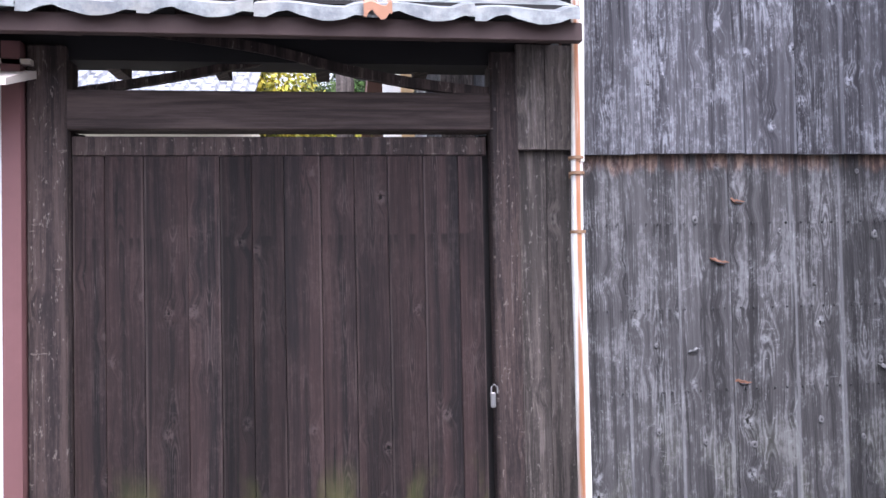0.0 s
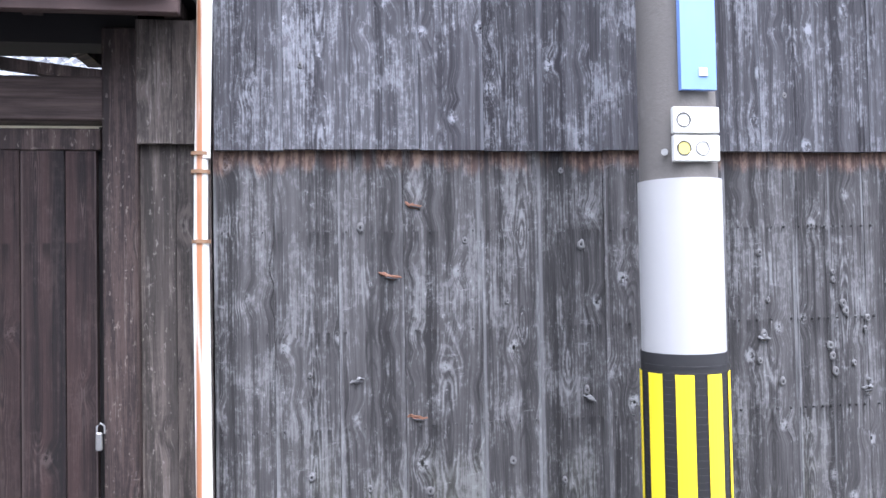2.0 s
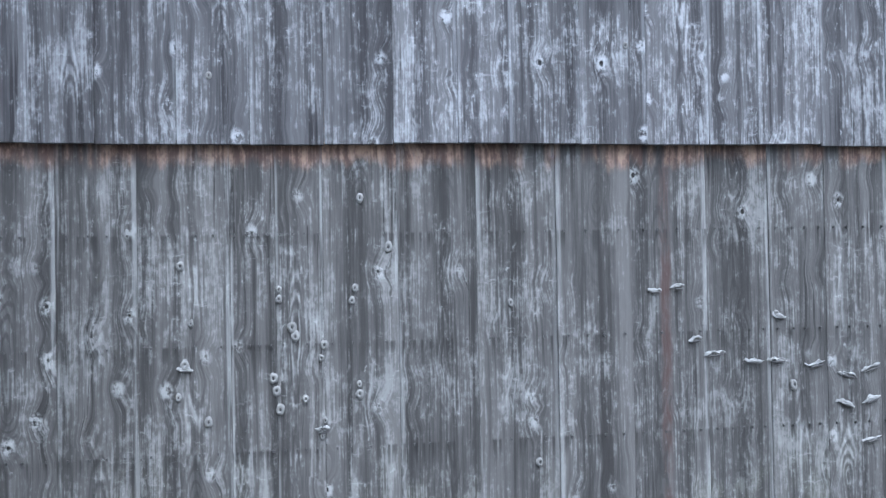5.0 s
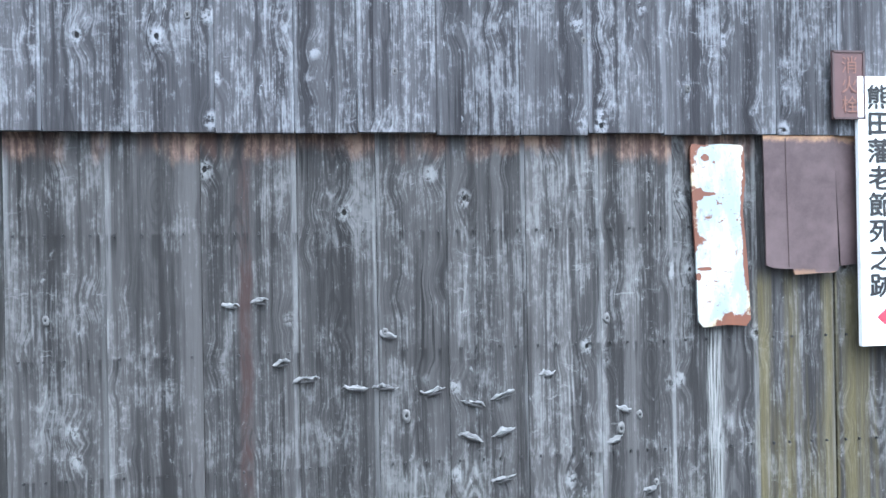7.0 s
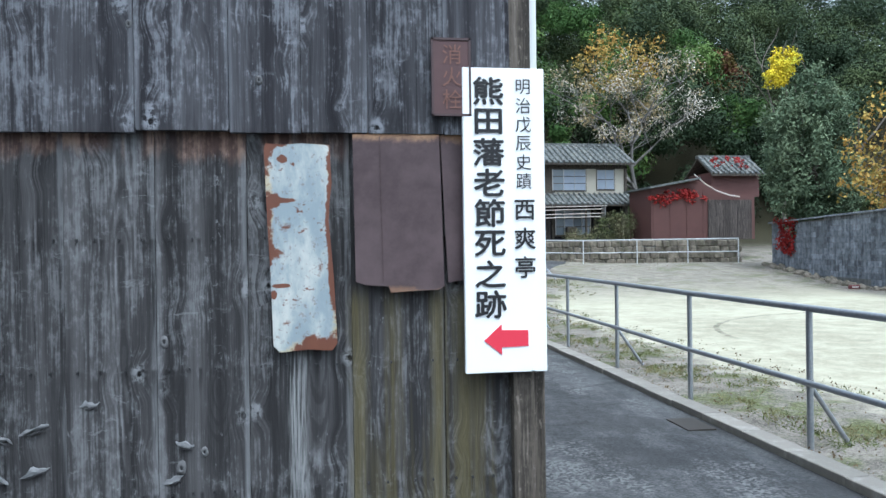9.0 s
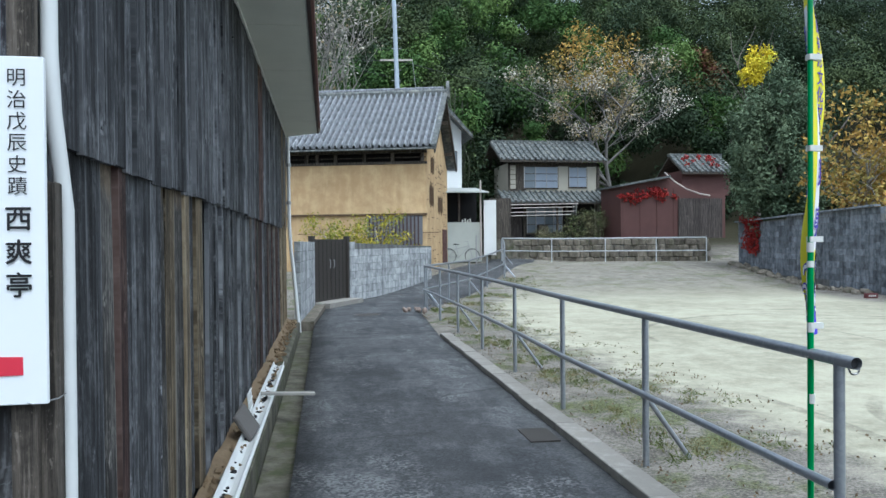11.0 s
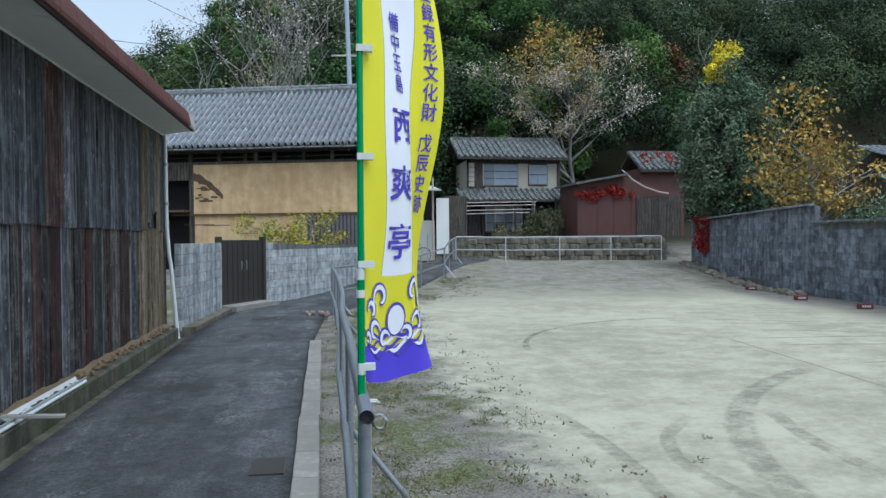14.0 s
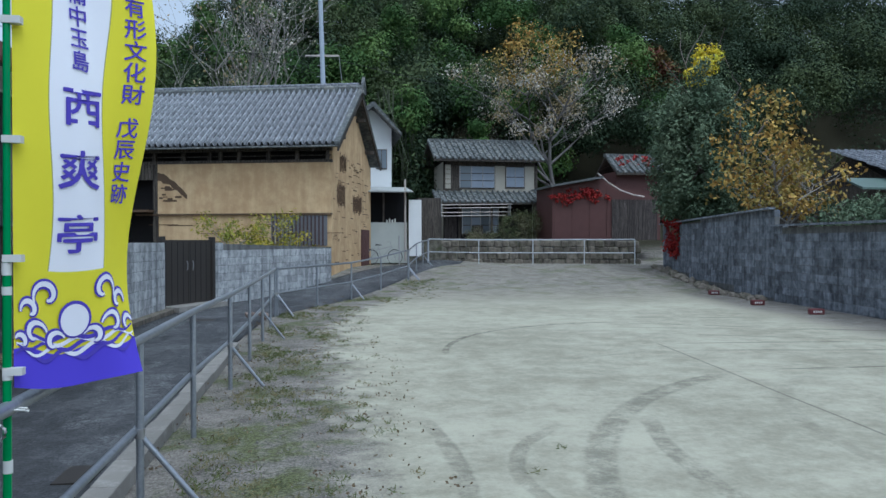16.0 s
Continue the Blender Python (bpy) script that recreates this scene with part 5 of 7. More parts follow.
# ---- block walls and gate at the end of the lane ----
def block_wall(name, label, a, b, thick, top, base, material, key, core=M_MORTAR, course=0.2, length=0.4, limit=400):
    """Concrete blocks laid in courses from a to b; top and base give heights along the way."""
    a, b = Vector((*a, 0)), Vector((*b, 0))
    d = b - a
    L = d.length
    rz = math.degrees(math.atan2(d.y, d.x))
    w = thing(name, label, "wall", loc=(a.x, a.y, 0), rz=rz, kind="structure")
    part("core", prism([(0.01, base(0) - 0.2), (L - 0.01, base(1) - 0.2), (L - 0.01, top(1) - 0.03), (0.01, top(0) - 0.03)], "y", 0.008, thick - 0.008), core, w)
    mesh = unit_box(key, material, 0.02)
    lo, hi = min(base(0), base(1)), max(top(0), top(0.5), top(1))
    done, row = 0, 0
    z = hi - course
    while z > lo - course and done < limit:
        x = 0.0 if row % 2 == 0 else -length / 2
        while x < L - 0.01 and done < limit:
            x0, x1 = max(x, 0.0), min(x + length, L)
            k = (x0 + x1) / 2 / L
            if x1 - x0 > 0.05 and z > base(k) - course * 0.9 and z + course <= top(k) + 0.01:
                piece("block", mesh, w, x0 + 0.004, random.uniform(-0.002, 0.002), z + 0.004, x1 - x0 - 0.008, thick, course - 0.008)
                done += 1
            x += length
        z -= course
        row += 1
    return w
block_wall("wall_lane_left", "pale concrete block wall with stone footing beside the lane", (0.26, 12.42), (0.47, 16.35), 0.12, lambda k: 1.62, lambda k: 0.10, M_BLOCK, "lane block")
tagged(part("footing", prism([(0.26, 12.42), (0.50, 12.42), (0.72, 16.5), (0.47, 16.5)], "z", -0.2, 0.09), M_STONE), "low stone footing below the block wall", "footing", kind="structure")
block_wall("wall_lane_right", "pale stained concrete block wall curving along the lane", (1.33, 18.06), (4.36, 23.70), 0.12, lambda k: 1.62 - 0.13 * k, lambda k: 0.0 + 0.25 * k, M_BLOCK, "lane block")
yard_gate = thing("yard_gate", "dark brown steel gate between square posts at the lane's end", "gate", loc=(0.47, 16.42, 0), rz=math.degrees(math.atan2(1.64, 0.86)))
part("post", box(-0.16, -0.04, -0.03, 0.09, 0.0, 1.76), M_GREENBROWN, yard_gate)
part("post", box(1.74, 1.86, -0.03, 0.09, 0.0, 1.76), M_GREENBROWN, yard_gate)
for k in range(2):
    leaf = part("leaf", box(-0.03 + k * 0.885, 0.845 + k * 0.885, 0.02, 0.05, 0.14, 1.68), M_GREENBROWN, yard_gate)
    for q in range(4):
        part("panel_groove", box(0.02 + k * 0.885 + q * 0.21, 0.035 + k * 0.885 + q * 0.21, 0.012, 0.0195, 0.18, 1.64), M_BLACK, leaf)
    part("handle", tube([(0.75 + k * 0.21, -0.02, 0.95), (0.75 + k * 0.21, -0.04, 1.0), (0.75 + k * 0.21, -0.04, 1.12), (0.75 + k * 0.21, -0.02, 1.17)], 0.012, n=6), M_STEEL, leaf, "pale steel handle")
part("threshold", box(-0.1, 1.80, -0.45, 0.12, -0.12, 0.13), M_KERB, yard_gate, "concrete step")

# ---- earth walled storehouse ----
kura = thing("storehouse", "old storehouse with crumbling yellow earth walls and grey tile roof", "storehouse", loc=(4.37, 25.0, 0), rz=-16.0)
KL = 9.2
part("wall", box(-KL + 2.7, 0, 0.0, 0.2, 2.66, 4.46), M_PLASTER, kura)
part("wall", box(-KL + 2.7, 0, 0.05, 0.2, -0.1, 2.60), M_PLASTER, kura, "lower plaster cut by horizontal cracks")
part("ledge", box(-KL + 1.9, 0.02, -0.04, 0.1, 2.60, 2.66), M_LATH, kura)
part("wall", prism([(0.2, -0.1), (6.3, -0.1), (6.3, 4.9), (3.15, 7.25), (0.2, 5.0)], "x", -0.2, 0.0), M_PLASTER, kura, "gable wall with plaster flaking off the lath")
part("wall", box(-KL, 0, 6.3, 6.5, -0.1, 4.9), M_PLASTER, kura)
# near-black sheet painted as the shade inside the vent
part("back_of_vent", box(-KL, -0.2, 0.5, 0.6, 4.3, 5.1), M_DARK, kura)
part("plate", box(-KL, 0.02, -0.03, 0.17, 4.46, 4.56), M_GREYWOOD, kura)
part("plate", box(-KL, 0.02, -0.03, 0.17, 4.88, 4.99), M_GREYWOOD, kura)
for x in (-0.15, -1.25, -2.3, -3.4, -4.1, -4.5, -5.5, -6.6, -7.6, -8.7):
    part("vent_post", box(x - 0.06, x + 0.06, 0.0, 0.14, 4.56, 4.88), M_GREYWOOD, kura)
part("rail", box(-KL, 0, 0.05, 0.09, 4.70, 4.73), M_GREYWOOD, kura)
# open timber end with a broken corner of plaster
for x in (-KL + 2.65, -KL + 1.2, -KL):
    part("post", box(x - 0.09, x + 0.09, -0.01, 0.16, -0.1, 4.5), M_GREYWOOD, kura)
# this sheet's near-black colour stands in for shade deep in the open bay
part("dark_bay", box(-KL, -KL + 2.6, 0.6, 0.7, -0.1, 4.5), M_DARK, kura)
part("shelf_roof", box(-KL - 0.3, -KL + 2.6, -0.5, 0.6, 2.72, 2.80), M_LATH, kura)
part("tie", box(-KL, -KL + 2.6, 0.0, 0.14, 3.9, 4.46), M_GREYWOOD, kura)
part("patch", box(-KL, -KL + 1.2, 0.02, 0.12, 2.85, 3.6), M_PLASTER, kura)
def flakes(rows, wall):
    bm = bmesh.new()
    for _ in range(rows):
        if wall == "front":
            x, z, w, h = random.uniform(-KL + 2.75, -KL + 3.6), random.uniform(3.1, 3.6), random.uniform(0.1, 0.45), random.uniform(0.03, 0.09)
            box(x, x + w, -0.012, 0.01, z, z + h, bm)
        elif wall == "low":
            x, z, w = random.uniform(-KL + 2, -0.6), random.choice((0.9, 1.25, 1.6, 1.95, 2.25)) + random.uniform(-0.03, 0.03), random.uniform(0.5, 1.6)
            box(x, x + w, 0.036, 0.06, z, z + 0.022, bm)
        else:
            y, z, w, h = random.uniform(0.25, 5.9), random.uniform(0.8, 4.9), random.uniform(0.12, 0.6), random.uniform(0.012, 0.04)
            if z > 4.2:
                y = random.uniform(1.0, 4.5)
            box(-0.01, 0.014, y, y + w, z, z + h, bm)
    return bm
def fallen_plaster():
    """A ragged bare arc where the plaster has dropped from the corner."""
    rnd = random.Random(4)
    top, low = [], []
    for k in range(15):
        q = k / 14
        x = -KL + 2.71 + 1.15 * q
        mid = 4.02 - 0.75 * q ** 1.6
        half = 0.16 * (1 - 0.55 * q) + rnd.uniform(-0.035, 0.035)
        top.append((x, mid + half))
        low.append((x, mid - half - rnd.uniform(0, 0.05)))
    return prism(low + top[::-1], "y", -0.006, 0.004)
part("bare_patch", fallen_plaster(), M_LATH, kura, "ragged bare patch where plaster dropped")
tagged(part("cracks", flakes(12, "front"), M_LATH, kura), "dark patches where plaster fell", kind="stuff")
tagged(part("cracks", flakes(16, "low"), M_LATH, kura), "horizontal cracks in the lower plaster", kind="stuff")
tagged(part("cracks", flakes(95, "gable"), M_LATH, kura), "dark lath showing through flaked plaster", kind="stuff")
def lath_patch(y0, z0, w, h):
    bm = bmesh.new()
    for k in range(int(w / 0.07)):
        box(-0.005, 0.012, y0 + k * 0.07, y0 + k * 0.07 + 0.018, z0 + random.uniform(0, 0.2), z0 + h - random.uniform(0, 0.25), bm)
    return bm
for y0, z0, w, h in ((0.8, 2.9, 1.2, 1.0), (3.2, 2.7, 1.6, 0.9), (1.2, 4.2, 1.0, 0.8)):
    tagged(part("bare_lath", lath_patch(y0, z0, w, h), M_LATH, kura), "bare bamboo lath", kind="stuff")
part("sheet_patch", box(-2.2, -0.15, 0.0, 0.03, 1.5, 2.58), plain("grey corrugated sheet", (0.16, 0.16, 0.17), 0.6, 0.3, vary=0.4, scale=8), kura, "grey corrugated sheet over the lower wall")
for k in range(14):
    part("corrugation", box(-2.15 + k * 0.14, -2.09 + k * 0.14, -0.014, -0.001, 1.5, 2.57), M_SHEETBROWN, kura)
for k in range(9):
    part("red_sheet", box(0.004, 0.03, 4.6 + k * 0.17, 4.72 + k * 0.17, 0.3, 2.15), M_REDWALL, kura, "rust red corrugated strip")
part("footing", tube([(0.0, 0.3, 0.05), (0.1, 3.0, 0.15), (0.05, 6.0, 0.25)], 0.42, n=10), M_RUBBLE, kura, "rounded mud footing")
# roof: tiles on both slopes, ridge, verge
rise, run = 7.55 - 4.98, 3.15 + 0.55
pitch = math.degrees(math.atan2(rise, run))
slope_len = math.hypot(rise, run)
part("roof_bed", prism([(-0.55, 4.93), (3.15, 7.50), (6.85, 4.93), (6.85, 5.0), (3.15, 7.58), (-0.55, 5.0)], "x", -KL - 0.3, 0.42), M_TILEOLD, kura)
for sy in (0.0, 1.0):
    part("barge_board", prism([(-0.5, 4.78), (3.15, 7.28), (6.8, 4.78), (6.8, 4.92), (3.15, 7.48), (-0.5, 4.92)], "x", 0.36 - sy * 0.9, 0.41 - sy * 0.9), M_GREYWOOD, kura)
for k in range(4):
    part("purlin", box(-0.2, 0.36, 0.6 + k * 1.6, 0.72 + k * 1.6, (5.35, 6.45, 6.45, 5.35)[k], (5.5, 6.6, 6.6, 5.5)[k]), M_GREYWOOD, kura)
part("gutter", tube([(-KL - 0.2, -0.6, 4.94), (0.4, -0.6, 4.94)], 0.032, n=8), M_TILEOLD, kura, "thin grey eave gutter")
def pan_tile(w, l):
    """A curved tile: rib on one side, trough on the other, with a thick lower edge."""
    bm = bmesh.new()
    prof = [(0.0, 0.0), (0.08, 0.09), (0.22, 0.135), (0.36, 0.09), (0.44, 0.0), (0.55, -0.015), (0.75, -0.02), (1.0, 0.0)]
    a = [bm.verts.new((w * u, 0, h)) for u, h in prof]
    b = [bm.verts.new((w * u, l, h - 0.012)) for u, h in prof]
    c = [bm.verts.new((w * u, 0, h - 0.03)) for u, h in prof]
    for k in range(len(prof) - 1):
        f = bm.faces.new((a[k], a[k + 1], b[k + 1], b[k]))
        f.smooth = True
        lip = bm.faces.new((c[k], c[k + 1], a[k + 1], a[k]))
        # rib faces take the painted light colour, trough faces the painted shade
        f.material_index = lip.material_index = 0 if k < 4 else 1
    return bm
KT = 43
tw = (KL + 0.7) / KT
tile_mesh = to_mesh("tile", pan_tile(tw, slope_len / 7 + 0.03), (M_RIBLIT, M_TROUGHSHADE))
front_roof = part("roof", prism([(-0.5, 5.0), (3.1, 7.5), (3.1, 7.52), (-0.5, 5.02)], "x", -KL - 0.28, 0.40), M_TILEOLD, kura, "roof slope of grey tiles in rows")
for i in range(KT):
    for j in range(7):
        s = j * slope_len / 7
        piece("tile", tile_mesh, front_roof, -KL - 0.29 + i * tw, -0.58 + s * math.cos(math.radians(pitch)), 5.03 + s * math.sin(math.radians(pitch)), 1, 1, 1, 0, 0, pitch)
part("ridge", prism([(3.0, 7.5), (3.0, 7.72), (3.06, 7.80), (3.24, 7.80), (3.30, 7.72), (3.30, 7.5)], "x", -KL - 0.35, 0.45), M_TILEOLD, kura, "stacked ridge tiles")
for k in range(34):
    part("ridge_tile", tube([(-KL - 0.35 + k * 0.29, 3.15, 7.83), (-KL - 0.08 + k * 0.29, 3.15, 7.82)], 0.085, n=8), M_TILE, kura)
part("ridge_end", prism([(2.92, 7.45), (2.95, 7.85), (3.1, 8.0), (3.15, 8.14), (3.2, 8.0), (3.35, 7.85), (3.38, 7.45)], "x", 0.40, 0.52), M_TILEOLD, kura)
part("verge", prism([(-0.58, 5.02), (-0.58, 5.10), (3.1, 7.68), (3.1, 7.58)], "x", 0.26, 0.46), M_TILEOLD, kura)

# ---- mast ----
mast = thing("antenna_mast", "pale blue grey antenna mast with a crossbar behind the storehouse", "antenna mast")
part("mast", tube([(4.12, 33, 0.5), (4.12, 33, 8.8), (3.96, 33, 14.5)], 0.13, n=8, r_end=0.09), plain("pale steel mast", (0.38, 0.43, 0.50), 0.5, vary=0.3, scale=9), mast)
part("crossbar", bar((3.31, 33, 10.12), (4.84, 33, 10.18), 0.06, 0.08), M_BARESHEET, mast)
for k in range(9):
    part("step_bolt", bar((3.85, 33, 9.2 + k * 0.5), (4.3, 33, 9.2 + k * 0.5), 0.025, 0.025), M_STEEL, mast)
part("guy", tube([(4.84, 33, 10.18), (5.2, 33, 7.0)], 0.012, n=4), M_STEEL, mast)

# ---- white house and lean-to ----
white = thing("white_house", "white rendered house with tiled gable roof behind the storehouse", "house")
part("wall", prism([(5.0, 0.6), (7.34, 0.6), (7.34, 7.05), (6.75, 7.75), (6.3, 7.95), (5.0, 6.8)], "y", 34.0, 40.0), M_WHITE, white)
win = part("window", box(6.6, 7.12, 33.96, 34.02, 5.1, 6.05), M_GREYWOOD, white)
part("pane", box(6.64, 6.84, 33.94, 33.958, 5.15, 6.0), M_PANE, win)
part("pane", box(6.88, 7.08, 33.94, 33.958, 5.15, 6.0), M_PANE, win)
part("roof", prism([(4.4, 6.6), (6.35, 8.15), (6.5, 8.15), (7.75, 6.75), (7.75, 6.62), (6.42, 7.95), (4.4, 6.45)], "y", 33.2, 40.5), M_TILEOLD, white)
part("soffit", prism([(6.55, 7.86), (7.70, 6.64), (7.70, 6.58), (6.5, 7.82)], "y", 33.18, 33.24), M_GREYWOOD, white)
lean = thing("lean_to", "low lean-to with a plastic roof and pale block front", "lean-to")
part("roof", prism([(30.8, 3.80), (33.9, 4.2), (33.9, 4.25), (30.8, 3.85)], "x", 5.6, 8.0), plain("grimy plastic roof", (0.34, 0.35, 0.33), 0.6, vary=0.3), lean)
part("front", box(5.6, 7.8, 31.5, 31.62, 0.7, 2.50), plain("pale block front", (0.46, 0.48, 0.44), 0.9, vary=0.2, scale=3), lean)
part("back", box(5.5, 8.0, 33.7, 33.9, 0.6, 4.1), M_DARK, lean)
for x in (5.7, 6.75, 7.75):
    part("post", box(x - 0.04, x + 0.04, 31.5, 31.58, 2.5, 3.85), M_GREYWOOD, lean)
part("shutter", box(7.85, 8.42, 31.3, 31.36, 1.0, 3.5), M_WHITE, lean, "white sheet metal shutter")
part("flue", tube([(7.68, 31.2, 0.8), (7.68, 31.2, 4.4)], 0.04, n=8), M_BARESHEET, lean)
part("dark_shed", box(8.5, 9.6, 33.2, 34.5, 0.6, 3.7), M_GREYWOOD, lean)
for k in range(4):
    part("jar", tube([(6.9 + k * 0.12, 31.52, 2.5), (6.9 + k * 0.12, 31.52, 2.62 + 0.05 * (k % 2))], 0.04, n=7), M_LABEL, lean)

bike = thing("bicycle", "white bicycle parked before the lean-to", "bicycle", loc=(6.65, 30.7, lift(6.65, 30.7) + 0.0), rz=-6)
def wheel_ring(x, r):
    pts = [(x + math.cos(k * math.pi / 12) * r, 0, r + 0.02 + math.sin(k * math.pi / 12) * r) for k in range(25)]
    return pts
for x in (-0.52, 0.52):
    wh = part("wheel", tube(wheel_ring(x, 0.30), 0.014, n=6, caps=False), M_WRAP, bike, "white rim")
    part("tyre", tube(wheel_ring(x, 0.32), 0.016, n=6, caps=False), M_BLACK, wh)
    bm = bmesh.new()
    for k in range(12):
        a = k * math.pi / 6
        tube([(x, 0, 0.32), (x + math.cos(a) * 0.3, 0, 0.32 + math.sin(a) * 0.3)], 0.003, bm, n=3)
    tagged(part("spokes", bm, M_STEEL, wh), kind="stuff")
for a, b in (((-0.52, 0, 0.32), (-0.08, 0, 0.28)), ((-0.52, 0, 0.32), (-0.18, 0, 0.72)), ((-0.08, 0, 0.28), (-0.2, 0, 0.82)), ((-0.08, 0, 0.28), (0.36, 0, 0.74)), ((-0.18, 0, 0.66), (0.36, 0, 0.80)), ((0.52, 0, 0.32), (0.33, 0, 0.95))):
    part("frame_tube", tube([a, b], 0.017, n=6), M_WRAP, bike)
part("handlebar", tube([(0.2, 0.25, 0.98), (0.33, 0.2, 1.0), (0.35, 0, 0.97), (0.33, -0.2, 1.0), (0.2, -0.25, 0.98)], 0.012, n=6), M_STEEL, bike)
part("saddle", prism([(-0.34, 0.84), (-0.3, 0.90), (-0.06, 0.87), (-0.06, 0.84)], "y", -0.06, 0.06), M_BLACK, bike)
part("rack", box(-0.75, -0.3, -0.07, 0.07, 0.68, 0.70), M_STEEL, bike)
post = thing("meter_post", "short white post beside the bicycle", "post")
part("post", tube([(7.35, 30.6, 0.5), (7.35, 30.6, 1.9)], 0.03, n=8), M_WRAP, post)

# ---- old two storey house behind the stone wall ----
def corrugated(x0, x1, slope, y_front, z_front, y_back, z_back, pitch_w, h, bm=None):
    """A tiled slope: ribs up the slope with stepped courses."""
    bm = bm or bmesh.new()
    n = int((x1 - x0) / pitch_w)
    rows = slope
    for i in range(n):
        a = x0 + (x1 - x0) * i / n
        w = (x1 - x0) / n
        for j in range(rows):
            k0, k1 = j / rows, (j + 1) / rows
            y0, z0 = y_front + (y_back - y_front) * k0, z_front + (z_back - z_front) * k0
            y1, z1 = y_front + (y_back - y_front) * k1, z_front + (z_back - z_front) * k1
            jit = random.uniform(-0.012, 0.012)
            p = [(0, 0), (0.12, h), (0.38, h), (0.5, 0), (1.0, -0.005)]
            lo = [bm.verts.new((a + u * w, y0, z0 + v + 0.03 + jit)) for u, v in p]
            up = [bm.verts.new((a + u * w, y1, z1 + v + jit)) for u, v in p]
            dn = [bm.verts.new((a + u * w, y0, z0 + v - 0.03 + jit)) for u, v in p]
            for q in range(4):
                bm.faces.new((lo[q], lo[q + 1], up[q + 1], up[q]))
                bm.faces.new((dn[q], dn[q + 1], lo[q + 1], lo[q]))
    return bm


house = thing("house", "small old two storey house with mossy tile roofs and sliding windows", "house", loc=(0.22, 0, 0))
HZ = 1.70
part("wall", box(10.0, 14.85, 36.0, 39.5, HZ - 1.0, 5.75), M_CREAM, house, "cream mortar wall")
part("timber", box(9.98, 10.9, 35.96, 36.0, 4.25, 5.7), M_GREYWOOD, house, "dark board cladding")
part("corner_post", box(9.95, 10.1, 35.93, 36.05, HZ, 5.75), M_GREYWOOD, house)
part("corner_post", box(14.75, 14.9, 35.93, 36.05, HZ, 5.75), M_GREYWOOD, house)
part("head_beam", box(9.95, 14.9, 35.93, 36.0, 5.55, 5.75), M_GREYWOOD, house)
bm = bmesh.new()
for k in range(5):
    box(10.02 + 0.02, 10.32, 35.90, 35.94, 4.36 + k * 0.25, 4.58 + k * 0.25, bm)
part("lattice_window", bm, M_CREAM, house, "pale paper lattice panes")
def sliding(x0, x1, z0, z1, cols, rows, y=35.95, glass=(M_PANE, M_CURTAIN)):
    w = part("window", box(x0 - 0.05, x1 + 0.05, y, y + 0.045, z0 - 0.06, z1 + 0.06), M_GREYWOOD, house)
    cw, rh = (x1 - x0) / cols, (z1 - z0) / rows
    for i in range(cols):
        for j in range(rows):
            part("pane", box(x0 + i * cw + 0.025, x0 + (i + 1) * cw - 0.025, y - 0.012, y - 0.002, z0 + j * rh + 0.02, z0 + (j + 1) * rh - 0.02), glass[i * len(glass) // cols], w)
    for i in range(cols + 1):
        part("mullion", box(x0 + i * cw - 0.018, x0 + i * cw + 0.018, y - 0.025, y - 0.0005, z0, z1), M_STEEL, w)
    return w
sliding(10.80, 12.60, 4.40, 5.52, 3, 3, glass=(M_PANE, M_CURTAIN, M_CURTAIN))
sliding(13.25, 14.18, 4.45, 5.50, 2, 2, glass=(M_CURTAIN,))
# near-black sheet in place of the shade under the porch roof
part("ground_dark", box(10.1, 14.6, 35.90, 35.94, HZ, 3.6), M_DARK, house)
sliding(10.9, 12.8, 2.05, 3.35, 4, 3, y=35.84, glass=(M_PANE, M_CURTAIN, M_PANE, M_CURTAIN))
part("pillar", box(10.7, 10.82, 35.8, 35.9, HZ, 3.6), M_GREYWOOD, house)
part("pillar", box(13.0, 13.12, 35.8, 35.9, HZ, 3.6), M_GREYWOOD, house)
part("panel", box(9.95, 10.6, 35.80, 35.84, HZ, 2.95), M_GATEPANEL, house)
tagged(part("roof", corrugated(9.35, 15.1, 5, 35.3, 5.82, 37.75, 7.0, 0.30, 0.09), M_TILEOLD, house, "upper roof of mossy ribbed tiles"), kind="stuff")
part("roof_bed", prism([(35.32, 5.70), (37.75, 6.92), (40.2, 5.7), (40.2, 5.8), (37.75, 7.0), (35.32, 5.78)], "x", 9.38, 15.08), M_GREYWOOD, house)
part("ridge", box(9.4, 15.1, 37.6, 37.9, 6.95, 7.12), M_TILEOLD, house)
tagged(part("porch_roof", corrugated(9.35, 15.0, 3, 34.6, 3.60, 36.0, 4.22, 0.28, 0.08), M_TILEOLD, house, "lower lean-to roof of mossy tiles"), kind="stuff")
part("porch_bed", prism([(34.62, 3.50), (36.0, 4.12), (36.0, 4.2), (34.62, 3.56)], "x", 9.38, 14.98), M_GREYWOOD, house)
for x in (9.6, 12.2, 14.4):
    part("porch_post", box(x - 0.05, x + 0.05, 34.75, 34.85, HZ - 0.1, 3.55), M_GREYWOOD, house)
for k, (z, x0, x1) in enumerate(((3.48, 9.05, 13.4), (3.32, 9.2, 13.35), (3.10, 9.5, 13.3), (2.93, 9.5, 13.0))):
    pl = thing("drying_pole", "long pale laundry pole hung under the porch eave", "pole", "laundry poles")
    part("pole", tube([(x0, 34.45 - 0.05 * k, z - 0.05), (x1, 34.45 - 0.05 * k, z + 0.02)], 0.022, n=6), M_BARESHEET, pl)
part("pole_bracket", box(13.0, 13.03, 34.2, 34.7, 2.9, 3.5), M_STEEL, house)
